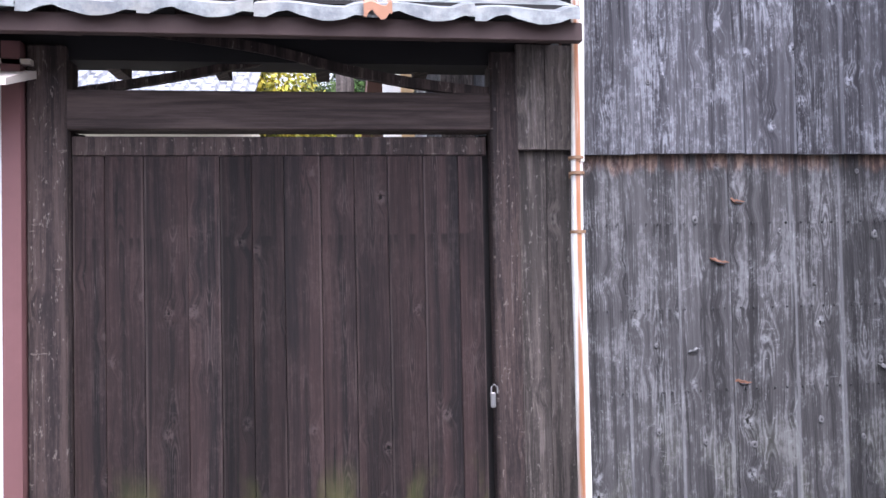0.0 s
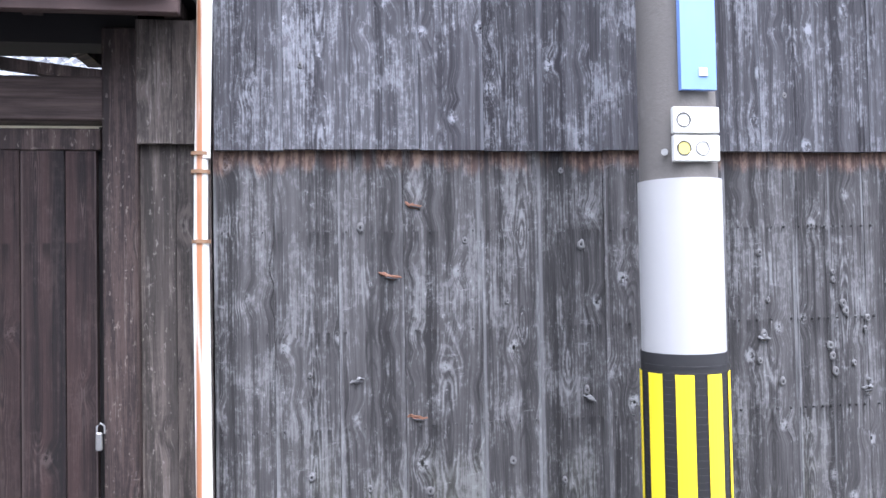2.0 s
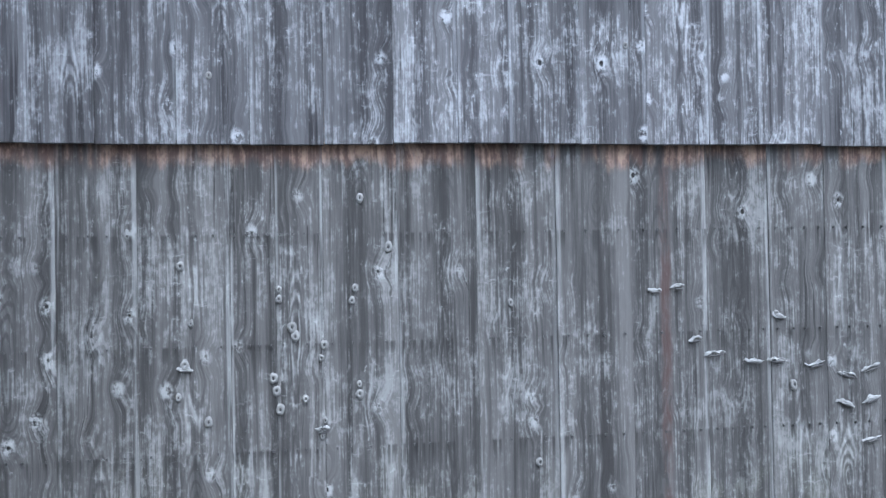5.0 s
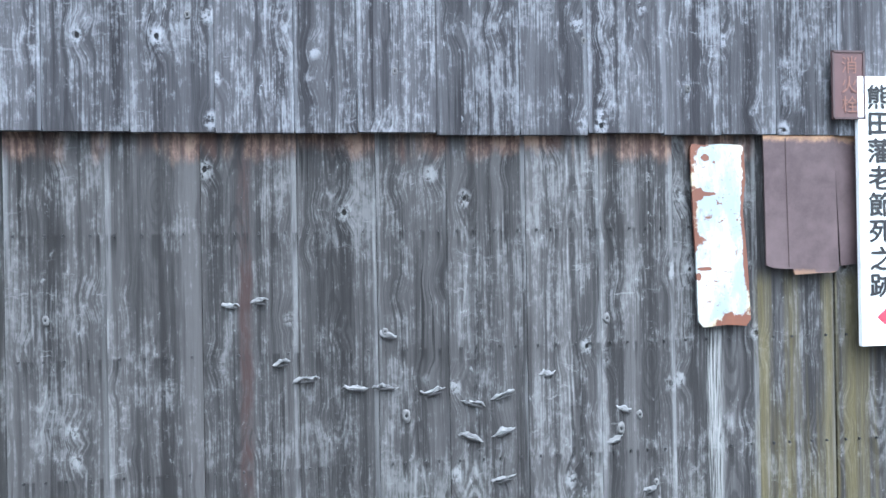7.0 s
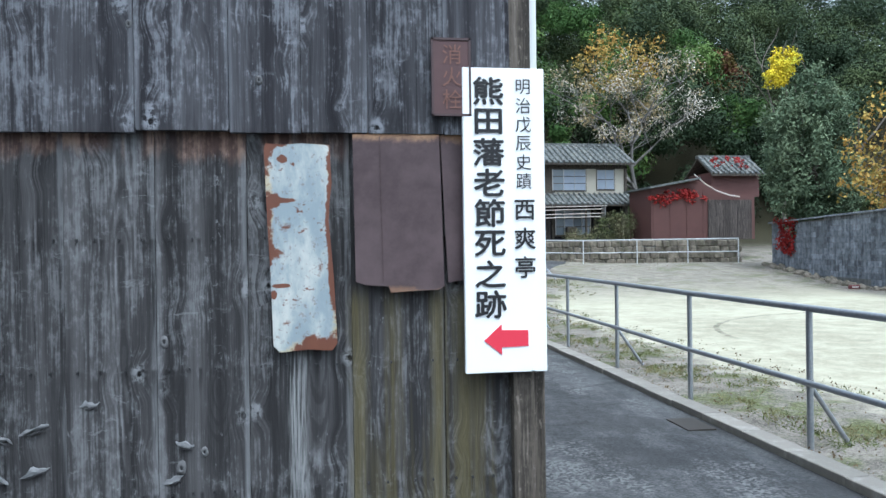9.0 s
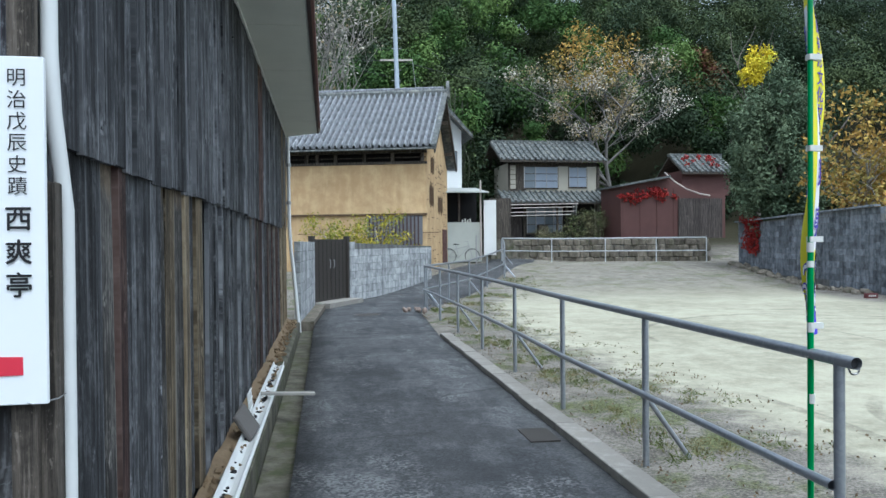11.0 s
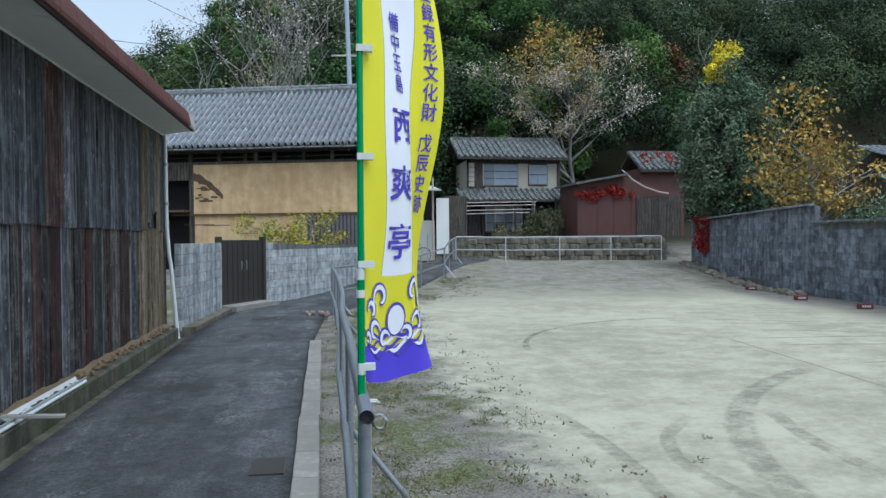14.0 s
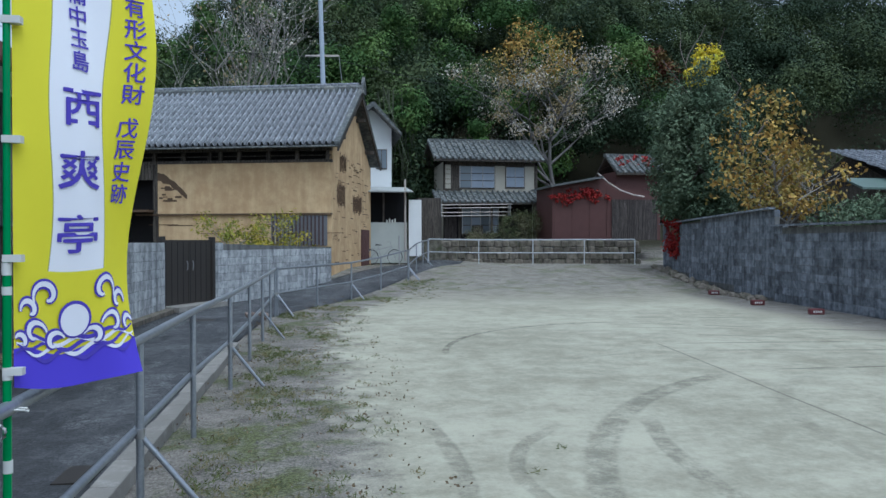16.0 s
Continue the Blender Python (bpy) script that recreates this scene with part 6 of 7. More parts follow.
part("pole_bracket", box(9.55, 9.58, 34.2, 34.7, 2.9, 3.5), M_STEEL, house)
junk = thing("wooden_box", "old wooden box standing on the porch", "box", "porch clutter")
part("box", box(11.6, 12.1, 35.3, 35.7, HZ, 2.45, bevel=0.02), M_GREYWOOD, junk)
tagged(part("house_terrace", box(8.4, 19.0, 32.3, 41.0, 0.2, HZ), M_LEDGE), "earth terrace behind the stone wall", "terrace", kind="structure")

# ---- red shed ----
shed = thing("shed", "dull red sheet metal shed with creeper and grey plank doors", "shed")
part("wall", prism([(14.65, HZ), (20.0, HZ), (20.0, 3.80), (19.2, 3.85), (17.0, 4.56), (14.65, 4.18)], "y", 31.9, 34.5), M_REDWALL, shed)
for k in range(4):
    part("sheet_rib", box(14.75 + k * 0.85, 14.775 + k * 0.85, 31.88, 31.899, HZ, 4.12), M_REDWALL, shed)
for k in range(12):
    part("door_board", box(17.55 + k * 0.19, 17.73 + k * 0.19, 31.84, 31.88, HZ, 3.62), M_GATEPANEL, shed, "grey weathered plank")
part("roof", prism([(14.45, 4.15), (17.0, 4.60), (17.0, 4.70), (14.45, 4.25)], "y", 31.5, 34.8), M_TILEOLD, shed)
part("upper_wall", box(17.95, 20.5, 32.3, 34.6, 3.8, 5.0), M_REDWALL, shed)
tagged(part("upper_roof", corrugated(17.8, 20.6, 4, 31.9, 4.92, 33.4, 5.86, 0.26, 0.08), M_TILEOLD, shed, "grey tiled upper roof with red creeper"), kind="stuff")
part("upper_bed", prism([(31.92, 4.80), (33.4, 5.74), (34.9, 4.8), (34.9, 4.88), (33.4, 5.82), (31.92, 4.88)], "x", 17.82, 20.58), M_GREYWOOD, shed)
part("ridge", box(17.8, 20.6, 33.25, 33.55, 5.80, 5.95), M_TILEOLD, shed)
hose = thing("cable", "sagging pale cable from the shed roof corner", "cable")
part("cable", tube([(16.8, 31.75, 4.85), (17.3, 31.7, 4.4), (17.9, 31.7, 4.05), (18.6, 31.7, 3.82), (19.1, 31.7, 3.75)], 0.035, n=6), M_BARESHEET, hose)

# ---- stone retaining wall ----
stone_wall = thing("wall_stone", "low dry stone retaining wall of brown field stones", "wall", kind="structure")
SA, SB = Vector((8.5, 32.6, 0)), Vector((17.9, 30.0, 0))
sd = (SB - SA)
srz = math.degrees(math.atan2(sd.y, sd.x))
stone_wall.matrix_basis = pose(SA.x, SA.y, 0, 0, 0, srz)
part("core", box(0, sd.length, 0.08, 0.6, 0.2, 1.66), M_MORTAR, stone_wall)
def field_stone(seed):
    bm = box(0, 1, 0, 1, 0, 1)
    bmesh.ops.bevel(bm, geom=list(bm.edges), offset=0.14, segments=1, affect="EDGES")
    for v in bm.verts:
        q = noise.noise_vector(v.co * 1.9 + Vector((seed * 7.3, 0, 0)))
        v.co += q * 0.10
    return to_mesh("stone", bm, M_STONE)
stone_meshes = [field_stone(k) for k in range(5)]
for row in range(4):
    x = random.uniform(-0.2, 0)
    while x < sd.length - 0.1:
        w = random.uniform(0.32, 0.62)
        piece("stone", random.choice(stone_meshes), stone_wall, x, random.uniform(-0.03, 0.03), 0.55 + row * 0.28 + random.uniform(-0.02, 0.02), w, 0.3, 0.29)
        x += w

# ---- right boundary wall ----
block_wall("wall_right_far", "dark weathered concrete block wall along the yard's edge, taller part", (17.75, 26.9), (16.12, 16.8), 0.15, lambda k: 2.28 + 0.20 * min(1, k * 2.2), lambda k: 0.62 - 0.50 * k, M_BLOCKDARK, "dark block")
block_wall("wall_right_near", "dark weathered concrete block wall along the yard's edge, lower part", (16.12, 16.8), (14.9, 6.8), 0.15, lambda k: 2.02 if k < 0.05 else 1.98, lambda k: 0.0, M_BLOCKDARK, "dark block")
def wall_cap(a, b, z0, z1):
    d = (Vector(b) - Vector(a))
    return bar((a[0], a[1], z0), (b[0], b[1], z1), 0.2, 0.05)
tagged(part("wall_coping", wall_cap((17.68, 26.9), (16.05, 16.85), 2.33, 2.52), M_BLOCKDARK), "dark mossy coping on the block wall", "coping", kind="structure")
tagged(part("wall_coping", wall_cap((16.05, 16.75), (14.83, 6.8), 2.05, 2.01), M_BLOCKDARK), "dark mossy coping on the block wall", "coping", kind="structure")
foot = thing("rubble_footing", "rough stones along the foot of the block wall", "stones", kind="stuff")
bm = bmesh.new()
for _ in range(70):
    k = random.random()
    s = random.uniform(0.12, 0.34)
    x, yv = 17.55 - k * 1.6, 26.6 - k * 9.6
    bmesh.ops.create_icosphere(bm, subdivisions=1, radius=0.5, matrix=pose(x - random.uniform(0.0, 0.35), yv, lift(x, yv) + s * 0.12, *(random.uniform(0, 50) for _ in range(3))) @ Matrix.Diagonal((s, s * 1.5, s * 0.8, 1)))
part("stones", bm, M_STONE, foot)
for x, yv in ((14.85, 13.3), (15.0, 15.8), (15.75, 19.3)):
    st = thing("wheel_stop", "small dull red parking block with a worn pale number", "wheel stop", "red parking blocks", loc=(x, yv, lift(x, yv)), rz=-8)
    part("block", box(-0.16, 0.16, -0.07, 0.07, 0.0, 0.13, bevel=0.015), plain("dull red plastic", (0.13, 0.037, 0.04), 0.7, vary=0.3) if "dull red plastic" not in bpy.data.materials else bpy.data.materials["dull red plastic"], st)
    for k in range(4):
        part("mark", box(-0.10 + k * 0.052, -0.065 + k * 0.052, -0.076, -0.0705, 0.045, 0.09), M_LABEL, st)

# ---- tube railing along the lane ----
def railing(points, name, label, height, r, material, brace_every=2, braces=True, mids=(0.48,), brace_dir=None, height_of=None, start_brace=0):
    rail = thing(name, label, "railing")
    tops, mid = [], [[] for _ in mids]
    for k, (x, y) in enumerate(points):
        g = lift(x, y) if height_of is None else height_of(x, y)
        part("post", tube([(x, y, g - 0.05), (x, y, g + height)], r * 0.88, n=12), material, rail)
        if braces and k % brace_every == start_brace:
            bx, by = brace_dir
            part("brace", tube([(x, y, g + 0.46), (x + bx, y + by, g - 0.02)], r * 0.7, n=10), material, rail)
            part("clamp", tube([(x, y, g + 0.44), (x, y, g + 0.50)], r * 1.12, n=12), M_STEEL, rail)
        tops.append((x, y, g + height))
        for m, lst in zip(mids, mid):
            lst.append((x - 0.035 if braces else x, y, g + m))
    part("top_rail", tube(tops, r, n=14, caps=False), material, rail)
    for lst in mid:
        part("mid_rail", tube(lst, r * 0.85, n=12, caps=False), material, rail)
    return rail
main = railing([(2.955, 0.95), (2.97, 3.0), (2.97, 4.88), (3.03, 6.95), (3.05, 9.0), (3.06, 11.15), (3.05, 13.2), (3.02, 15.3)], "railing", "grey galvanised tube railing with slanting braces along the lane", 1.03, 0.027, M_GALV, 2, True, (0.48,), (0.36, 0.05), start_brace=1)
part("open_end", tube([(2.955, 0.84, 1.03), (2.955, 0.95, 1.03)], 0.027, n=14, caps=False), M_GALV, main)
part("inner_end", tube([(2.955, 0.862, 1.03), (2.955, 0.95, 1.03)], 0.0225, n=14), M_BLACK, main)
ring_pts = [(3.005 + 0.026 * math.cos(k * math.pi / 6), 0.92, 0.995 + 0.026 * math.sin(k * math.pi / 6)) for k in range(13)]
part("ring", tube(ring_pts, 0.006, n=6, caps=False), M_STEEL, main, "small steel ring")
railing([(3.06, 15.34), (3.93, 17.4), (4.86, 19.4), (5.85, 21.5), (6.95, 23.7)], "railing", "grey galvanised tube railing turning along the bend of the lane", 1.03, 0.027, M_GALV, 2, True, (0.48,), (0.36, -0.16), start_brace=0)
railing([(6.98, 23.75), (7.55, 26.2), (8.15, 28.8), (8.75, 31.7)], "railing", "grey galvanised tube railing climbing to the far fence", 1.03, 0.027, M_GALV, 2, True, (0.48,), (0.38, -0.1), start_brace=0)
railing([(8.8, 31.75), (11.0, 31.2), (13.3, 30.45), (15.45, 29.8), (17.45, 29.0)], "fence", "white painted tube fence before the stone wall", 1.08, 0.026, M_FENCE, braces=False, mids=(0.5,))
clod = thing("broken_concrete", "lump of broken brown concrete beside the lane", "rubble")
bm = bmesh.new()
for _ in range(7):
    s = random.uniform(0.10, 0.24)
    bmesh.ops.create_icosphere(bm, subdivisions=2, radius=0.5, matrix=pose(2.72 + random.uniform(-0.25, 0.25), 14.6 + random.uniform(-0.3, 0.3), 0.07, *(random.uniform(0, 90) for _ in range(3))) @ Matrix.Diagonal((s, s, s * 0.6, 1)))
for v in bm.verts:
    v.co += noise.noise_vector(v.co * 6) * 0.03
part("lump", bm, plain("broken reddish concrete", (0.24, 0.185, 0.155), 0.95, vary=0.5, scale=14, relief=0.01), clod)
cover = thing("manhole", "round iron manhole cover set in the lane", "manhole", loc=(1.6, 14.2, lift(1.6, 14.2) + 0.016))
part("cover", tube([(0, 0, 0), (0, 0, 0.012)], 0.3, n=24), M_GREENBROWN, cover)
grate = thing("drain_cover", "small rusty square drain cover in the lane", "drain cover", loc=(2.4, 3.75, 0.014))
part("plate", box(-0.12, 0.12, -0.2, 0.2, 0, 0.012), M_GREENBROWN, grate)
# ---- courtyard outbuilding ----
part("wall", box(-10.5, -7.95, 8.4, 11.0, -0.1, 3.6), M_CREAM, yard_roof)
tagged(part("roof", corrugated(-10.8, -7.92, 6, 7.9, 3.7, 9.8, 4.9, 0.22, 0.07), M_TILE, yard_roof), kind="stuff")
part("roof_bed", prism([(7.92, 3.58), (9.8, 4.78), (11.6, 3.6), (11.6, 3.68), (9.8, 4.88), (7.92, 3.68)], "x", -10.78, -7.94), M_GREYWOOD, yard_roof)


# ---- plants ----
def leaf_material(name, a, b, c, scale=0.6):
    n = Nodes(name, 0.75, 0, 0.12)
    clump = n.noise(n.pos, scale, 3.0, 0.6)
    col = n.mix(n.island, a, b)
    col = n.mix(n.step(n.add(clump, n.mul(n.math("SUBTRACT", n.island, 0.5), 0.12)), 0.45, 0.60), col, c)
    return n.color(col)
L_FOREST = leaf_material("mixed evergreen leaves", (0.026, 0.042, 0.023), (0.036, 0.057, 0.029), (0.075, 0.10, 0.042), 0.16)
L_BAMBOO = leaf_material("bamboo leaves", (0.032, 0.070, 0.018), (0.055, 0.105, 0.028), (0.105, 0.165, 0.045), 0.3)
L_DARK = leaf_material("dark glossy leaves", (0.06, 0.09, 0.052), (0.095, 0.135, 0.08), (0.135, 0.175, 0.105), 0.7)
L_ORANGE = leaf_material("autumn persimmon leaves", (0.30, 0.17, 0.05), (0.46, 0.33, 0.08), (0.24, 0.20, 0.06), 0.9)
L_YELLOW = leaf_material("bright yellow leaves", (0.55, 0.42, 0.02), (0.75, 0.62, 0.04), (0.5, 0.5, 0.05), 0.5)
L_SEED = leaf_material("pale seed tufts and yellowing leaves", (0.40, 0.37, 0.32), (0.54, 0.51, 0.44), (0.32, 0.25, 0.12), 0.35)
L_LIME = leaf_material("lime shrub leaves", (0.15, 0.18, 0.03), (0.28, 0.28, 0.05), (0.36, 0.30, 0.04), 1.5)
L_RED = leaf_material("crimson creeper leaves", (0.22, 0.02, 0.02), (0.38, 0.045, 0.035), (0.28, 0.03, 0.03), 2.0)
L_DRY = leaf_material("dry grey green grass", (0.10, 0.10, 0.05), (0.20, 0.18, 0.11), (0.07, 0.09, 0.035), 1.2)
M_BARK = plain("grey bark", (0.115, 0.10, 0.085), 0.95, vary=0.4, scale=9, relief=0.02)
M_BARKPALE = plain("pale grey bark", (0.24, 0.225, 0.20), 0.95, vary=0.35, scale=9, relief=0.02)
rng = np.random.default_rng(7)


def leaf_cloud(name, centres, spread_r, per, size, material, droop=0.3, squash=0.8, aspect=0.5, jitter=0.55):
    """Many small folded leaves scattered in clumps about the given centres."""
    centres = np.asarray(centres, float)
    radii = np.broadcast_to(np.asarray(spread_r, float), (len(centres),))
    c = np.repeat(centres, per, axis=0)
    rr = np.repeat(radii, per)[:, None]
    off = rng.normal(size=(len(c), 3))
    off /= np.linalg.norm(off, axis=1)[:, None]
    off *= rng.random((len(c), 1)) ** 0.45 * rr
    off[:, 2] *= squash
    p = c + off
    nrm = off / np.maximum(np.linalg.norm(off, axis=1), 1e-6)[:, None] + jitter * rng.normal(size=(len(c), 3)) + (0, 0, 0.45)
    d = np.cross(nrm, rng.normal(size=(len(c), 3)))
    d /= np.linalg.norm(d, axis=1)[:, None]
    d[:, 2] -= droop * 0.4
    d /= np.linalg.norm(d, axis=1)[:, None]
    s = np.cross(d, nrm)
    s /= np.linalg.norm(s, axis=1)[:, None]
    k = size * rng.uniform(0.6, 1.3, (len(c), 1))
    w = k * aspect
    verts = np.stack([p, p + d * k * 0.5 + s * w * 0.5, p + d * k, p + d * k * 0.5 - s * w * 0.5], 1).reshape(-1, 3)
    me = bpy.data.meshes.new(name)
    n = len(c)
    me.vertices.add(4 * n)
    me.vertices.foreach_set("co", verts.ravel())
    me.loops.add(4 * n)
    me.loops.foreach_set("vertex_index", np.arange(4 * n))
    me.polygons.add(n)
    me.polygons.foreach_set("loop_start", np.arange(n) * 4)
    me.update(calc_edges=True)
    me.materials.append(material)
    return me


def limbs(base, height, spread_x, n, r, depth=2, up=0.8, seed=1, lean=(0, 0)):
    """A tapered trunk that forks into limbs and twigs. Returns the mesh and the twig ends."""
    rnd = random.Random(seed)
    bm = bmesh.new()
    ends = []
    def grow(p, d, length, rad, level):
        pts = [p]
        steps = 4
        for k in range(steps):
            d = (d + Vector((rnd.uniform(-0.22, 0.22), rnd.uniform(-0.22, 0.22), rnd.uniform(-0.10, 0.16)))).normalized()
            pts.append(pts[-1] + d * length / steps)
        tube(pts, rad, bm, n=6 if level else 8, r_end=rad * 0.5, caps=False)
        if level >= depth:
            ends.extend((pts[-1], pts[-2]))
            return
        for k in range(n if level == 0 else 4):
            q = pts[rnd.choice((2, 3, 4))]
            a = rnd.uniform(0, 2 * math.pi)
            nd = Vector((math.cos(a) * spread_x, math.sin(a) * spread_x, up * rnd.uniform(0.1, 1.0))).normalized()
            grow(q, (d * 0.35 + nd).normalized(), length * rnd.uniform(0.55, 0.8), rad * 0.5, level + 1)
    grow(Vector(base), Vector((lean[0], lean[1], 1)).normalized(), height, r, 0)
    return bm, ends


def tree(name, label, base, height, n, r, leaf, per, size, clump, bark=M_BARK, depth=2, up=0.8, seed=1, lean=(0, 0), extra=(), spread_x=1.0, keep=1.0):
    t = thing(name, label, "tree")
    bm, ends = limbs(base, height, spread_x, n, r, depth, up, seed, lean)
    part("trunk", bm, bark, t)
    ends = [e for e in ends if random.random() < keep]
    part("crown", leaf_cloud("crown", [tuple(e) for e in ends] + list(extra), clump, per, size, leaf), None, t)
    return t


def ball(cx, cy, cz, rx, ry, rz, n, seed):
    """Clump centres through the outer part of a rounded crown, with a broken outline."""
    g = np.random.default_rng(seed)
    v = g.normal(size=(n, 3))
    v /= np.linalg.norm(v, axis=1)[:, None]
    v *= (0.45 + 0.55 * g.random((n, 1)) ** 0.5) * (1 + 0.14 * g.normal(size=(n, 1)))
    return (v * (rx, ry, rz) + (cx, cy, cz)).tolist()


# tree behind the gate
t0 = tree("tree", "lime green garden tree in the courtyard", (-7.4, 10.5, 0), 3.0, 5, 0.07, L_LIME, 160, 0.11, 0.45, seed=3, extra=ball(-7.5, 10.4, 4.5, 0.9, 0.8, 0.8, 30, 5))
tree("tree", "dark green garden tree in the courtyard", (-10.0, 13.0, 0), 3.4, 5, 0.08, L_FOREST, 160, 0.14, 0.6, seed=4, extra=ball(-9.8, 13, 4.9, 1.6, 1.0, 0.9, 30, 6))

# half bare tree with pale seed tufts
bm, ends = limbs((17.2, 39.5, 2.0), 5.4, 1.0, 10, 0.17, 3, 0.75, 11)
seedtree = thing("tree", "tall half-bare tree with pale seed tufts and yellowing leaves", "tree")
part("trunk", bm, plain("dull grey bark", (0.15, 0.14, 0.13), 0.95, vary=0.4, scale=9, relief=0.02), seedtree)
part("crown", leaf_cloud("crown", [tuple(e) for e in ends if e.z > 7.5], 0.55, 26, 0.15, L_SEED), None, seedtree, "sparse pale tufts")
part("foliage", leaf_cloud("foliage", ball(16.2, 39.0, 12.3, 2.6, 2.0, 2.0, 40, 21), 0.7, 40, 0.20, L_ORANGE), None, seedtree, "yellow brown upper leaves")

# bright yellow tree on the slope
yel = thing("tree", "small bright yellow autumn tree on the wooded slope", "tree")
bm, ends = limbs((25.9, 38.5, 1.8), 7.0, 0.7, 5, 0.12, 2, 1.1, 5)
part("trunk", bm, M_BARK, yel)
part("crown", leaf_cloud("crown", ball(26.1, 38.5, 12.1, 0.75, 0.7, 0.85, 24, 31) + ball(25.2, 38.3, 11.1, 0.7, 0.6, 0.4, 14, 32), 0.38, 60, 0.19, L_YELLOW), None, yel)

# dark evergreen by the wall
ever = thing("tree", "broad dark evergreen tree behind the block wall", "tree")
bm, ends = limbs((18.6, 25.2, 0.6), 3.4, 0.9, 7, 0.18, 2, 0.9, 8)
part("trunk", bm, M_BARK, ever)
part("crown", leaf_cloud("crown", ball(18.3, 25.0, 4.85, 1.85, 1.7, 2.85, 360, 41), 0.45, 95, 0.17, L_DARK, droop=-0.4, aspect=0.38), None, ever)
# persimmon with orange leaves
orange = thing("tree", "autumn tree with sparse orange and yellow leaves over the block wall", "tree")
bm, ends = limbs((18.2, 20.0, 0.3), 2.6, 1.0, 7, 0.11, 3, 0.7, 14)
part("trunk", bm, M_BARKPALE, orange)
part("crown", leaf_cloud("crown", [tuple(e) for e in ends if e.z > 2.2] + ball(17.95, 20.2, 4.35, 1.75, 1.6, 2.05, 120, 43), 0.42, 11, 0.155, L_ORANGE, droop=0.8, aspect=0.6), None, orange)
# shrubs over the near part of the wall
for k, (cx, cy, cz, rx, rz_, seed) in enumerate(((19.2, 15.5, 2.2, 1.5, 0.9, 51), (20.5, 12.5, 2.4, 2.0, 1.1, 52), (19.5, 18.0, 2.2, 1.2, 0.8, 53))):
    sh = thing("shrub", "dark green garden shrub behind the block wall", "shrub", "shrubs behind the wall")
    bm, ends = limbs((cx, cy, 0.0), 1.4, 0.8, 5, 0.05, 1, 0.9, 60 + k)
    part("stems", bm, M_BARK, sh)
    part("crown", leaf_cloud("crown", ball(cx, cy, cz, rx, 1.2, rz_, 40, seed), 0.4, 70, 0.12, L_DARK), None, sh)
# shrub before the storehouse
shrub = thing("shrub", "sparse yellow green shrub behind the block wall by the storehouse", "shrub")
bm, ends = limbs((2.6, 23.6, 0.2), 1.3, 1.4, 9, 0.035, 2, 0.8, 71)
bm2, ends2 = limbs((1.2, 23.9, 0.2), 1.2, 1.4, 7, 0.03, 2, 0.8, 72)
part("stems", bm, M_BARKPALE, shrub)
part("stems", bm2, M_BARKPALE, shrub)
part("crown", leaf_cloud("crown", [tuple(e) for e in ends + ends2 if e.z > 1.2], 0.32, 22, 0.11, L_LIME), None, shrub)
# dry bush before the old house, fan palm and red creepers
bush = thing("bush", "dry grey green bush before the old house", "bush")
part("crown", leaf_cloud("crown", ball(13.4, 33.6, 2.3, 1.2, 0.7, 0.8, 60, 81) + ball(11.6, 33.3, 1.8, 0.8, 0.5, 0.35, 20, 82), 0.35, 60, 0.16, L_DRY, droop=-0.6, aspect=0.15), None, bush)
vine = thing("creeper", "crimson creeper hanging over the end of the block wall", "creeper")
part("leaves", leaf_cloud("leaves", [(17.40 + random.uniform(-0.12, 0.08), 25.3 + random.uniform(-0.75, 0.75) * (1 - 0.5 * k / 40), 2.42 - 1.35 * (k / 40)) for k in range(40)], 0.16, 45, 0.085, L_RED, aspect=0.8), None, vine)
vine2 = thing("creeper", "red and orange creeper on the shed wall", "creeper")
part("leaves", leaf_cloud("leaves", [(15.4 + random.gauss(0, 0.45), 31.83, 3.72 + random.gauss(0, 0.12)) for _ in range(24)] + [(16.7 + random.gauss(0, 0.4), 31.83, 3.85 + random.gauss(0, 0.16)) for _ in range(26)] + [(17.9 + random.uniform(0, 2.0), 32.0 + random.uniform(0, 1.2), 5.45 + random.uniform(-0.3, 0.4)) for _ in range(16)], 0.14, 22, 0.10, L_RED, squash=0.7, aspect=0.8), None, vine2)

# bare tree behind the storehouse
bare = thing("tree", "bare grey branching tree behind the storehouse roof", "tree")
bm, ends = limbs((1.8, 37.5, 1.5), 6.6, 0.55, 13, 0.10, 3, 1.3, 91)
part("trunk", bm, M_BARKPALE, bare)
part("crown", leaf_cloud("crown", [tuple(e) for e in ends if e.z > 7], 0.4, 3, 0.16, L_SEED), None, bare, "few clinging dry leaves")


def woods(name, label, n, leaf, seed, where, per_clump, size, crown, clump_r, clumps=16):
    """Crowns of a far wood on the slope, as one mass of leaves."""
    g = np.random.default_rng(seed)
    cs, rs = [], []
    for _ in range(n):
        x, y, z, r = where(g)
        v = g.normal(size=(clumps, 3))
        v /= np.linalg.norm(v, axis=1)[:, None]
        v[:, 2] = np.abs(v[:, 2]) * 1.1 - 0.25
        v *= r * (0.6 + 0.4 * g.random((clumps, 1)))
        cs.append(v * crown + (x, y, z))
        rs.append(np.full(clumps, r * clump_r))
    ob = new(name, leaf_cloud(name, np.concatenate(cs), np.concatenate(rs), per_clump, size, leaf, droop=0.5, jitter=0.28))
    return tagged(ob, label, "woods", kind="stuff")


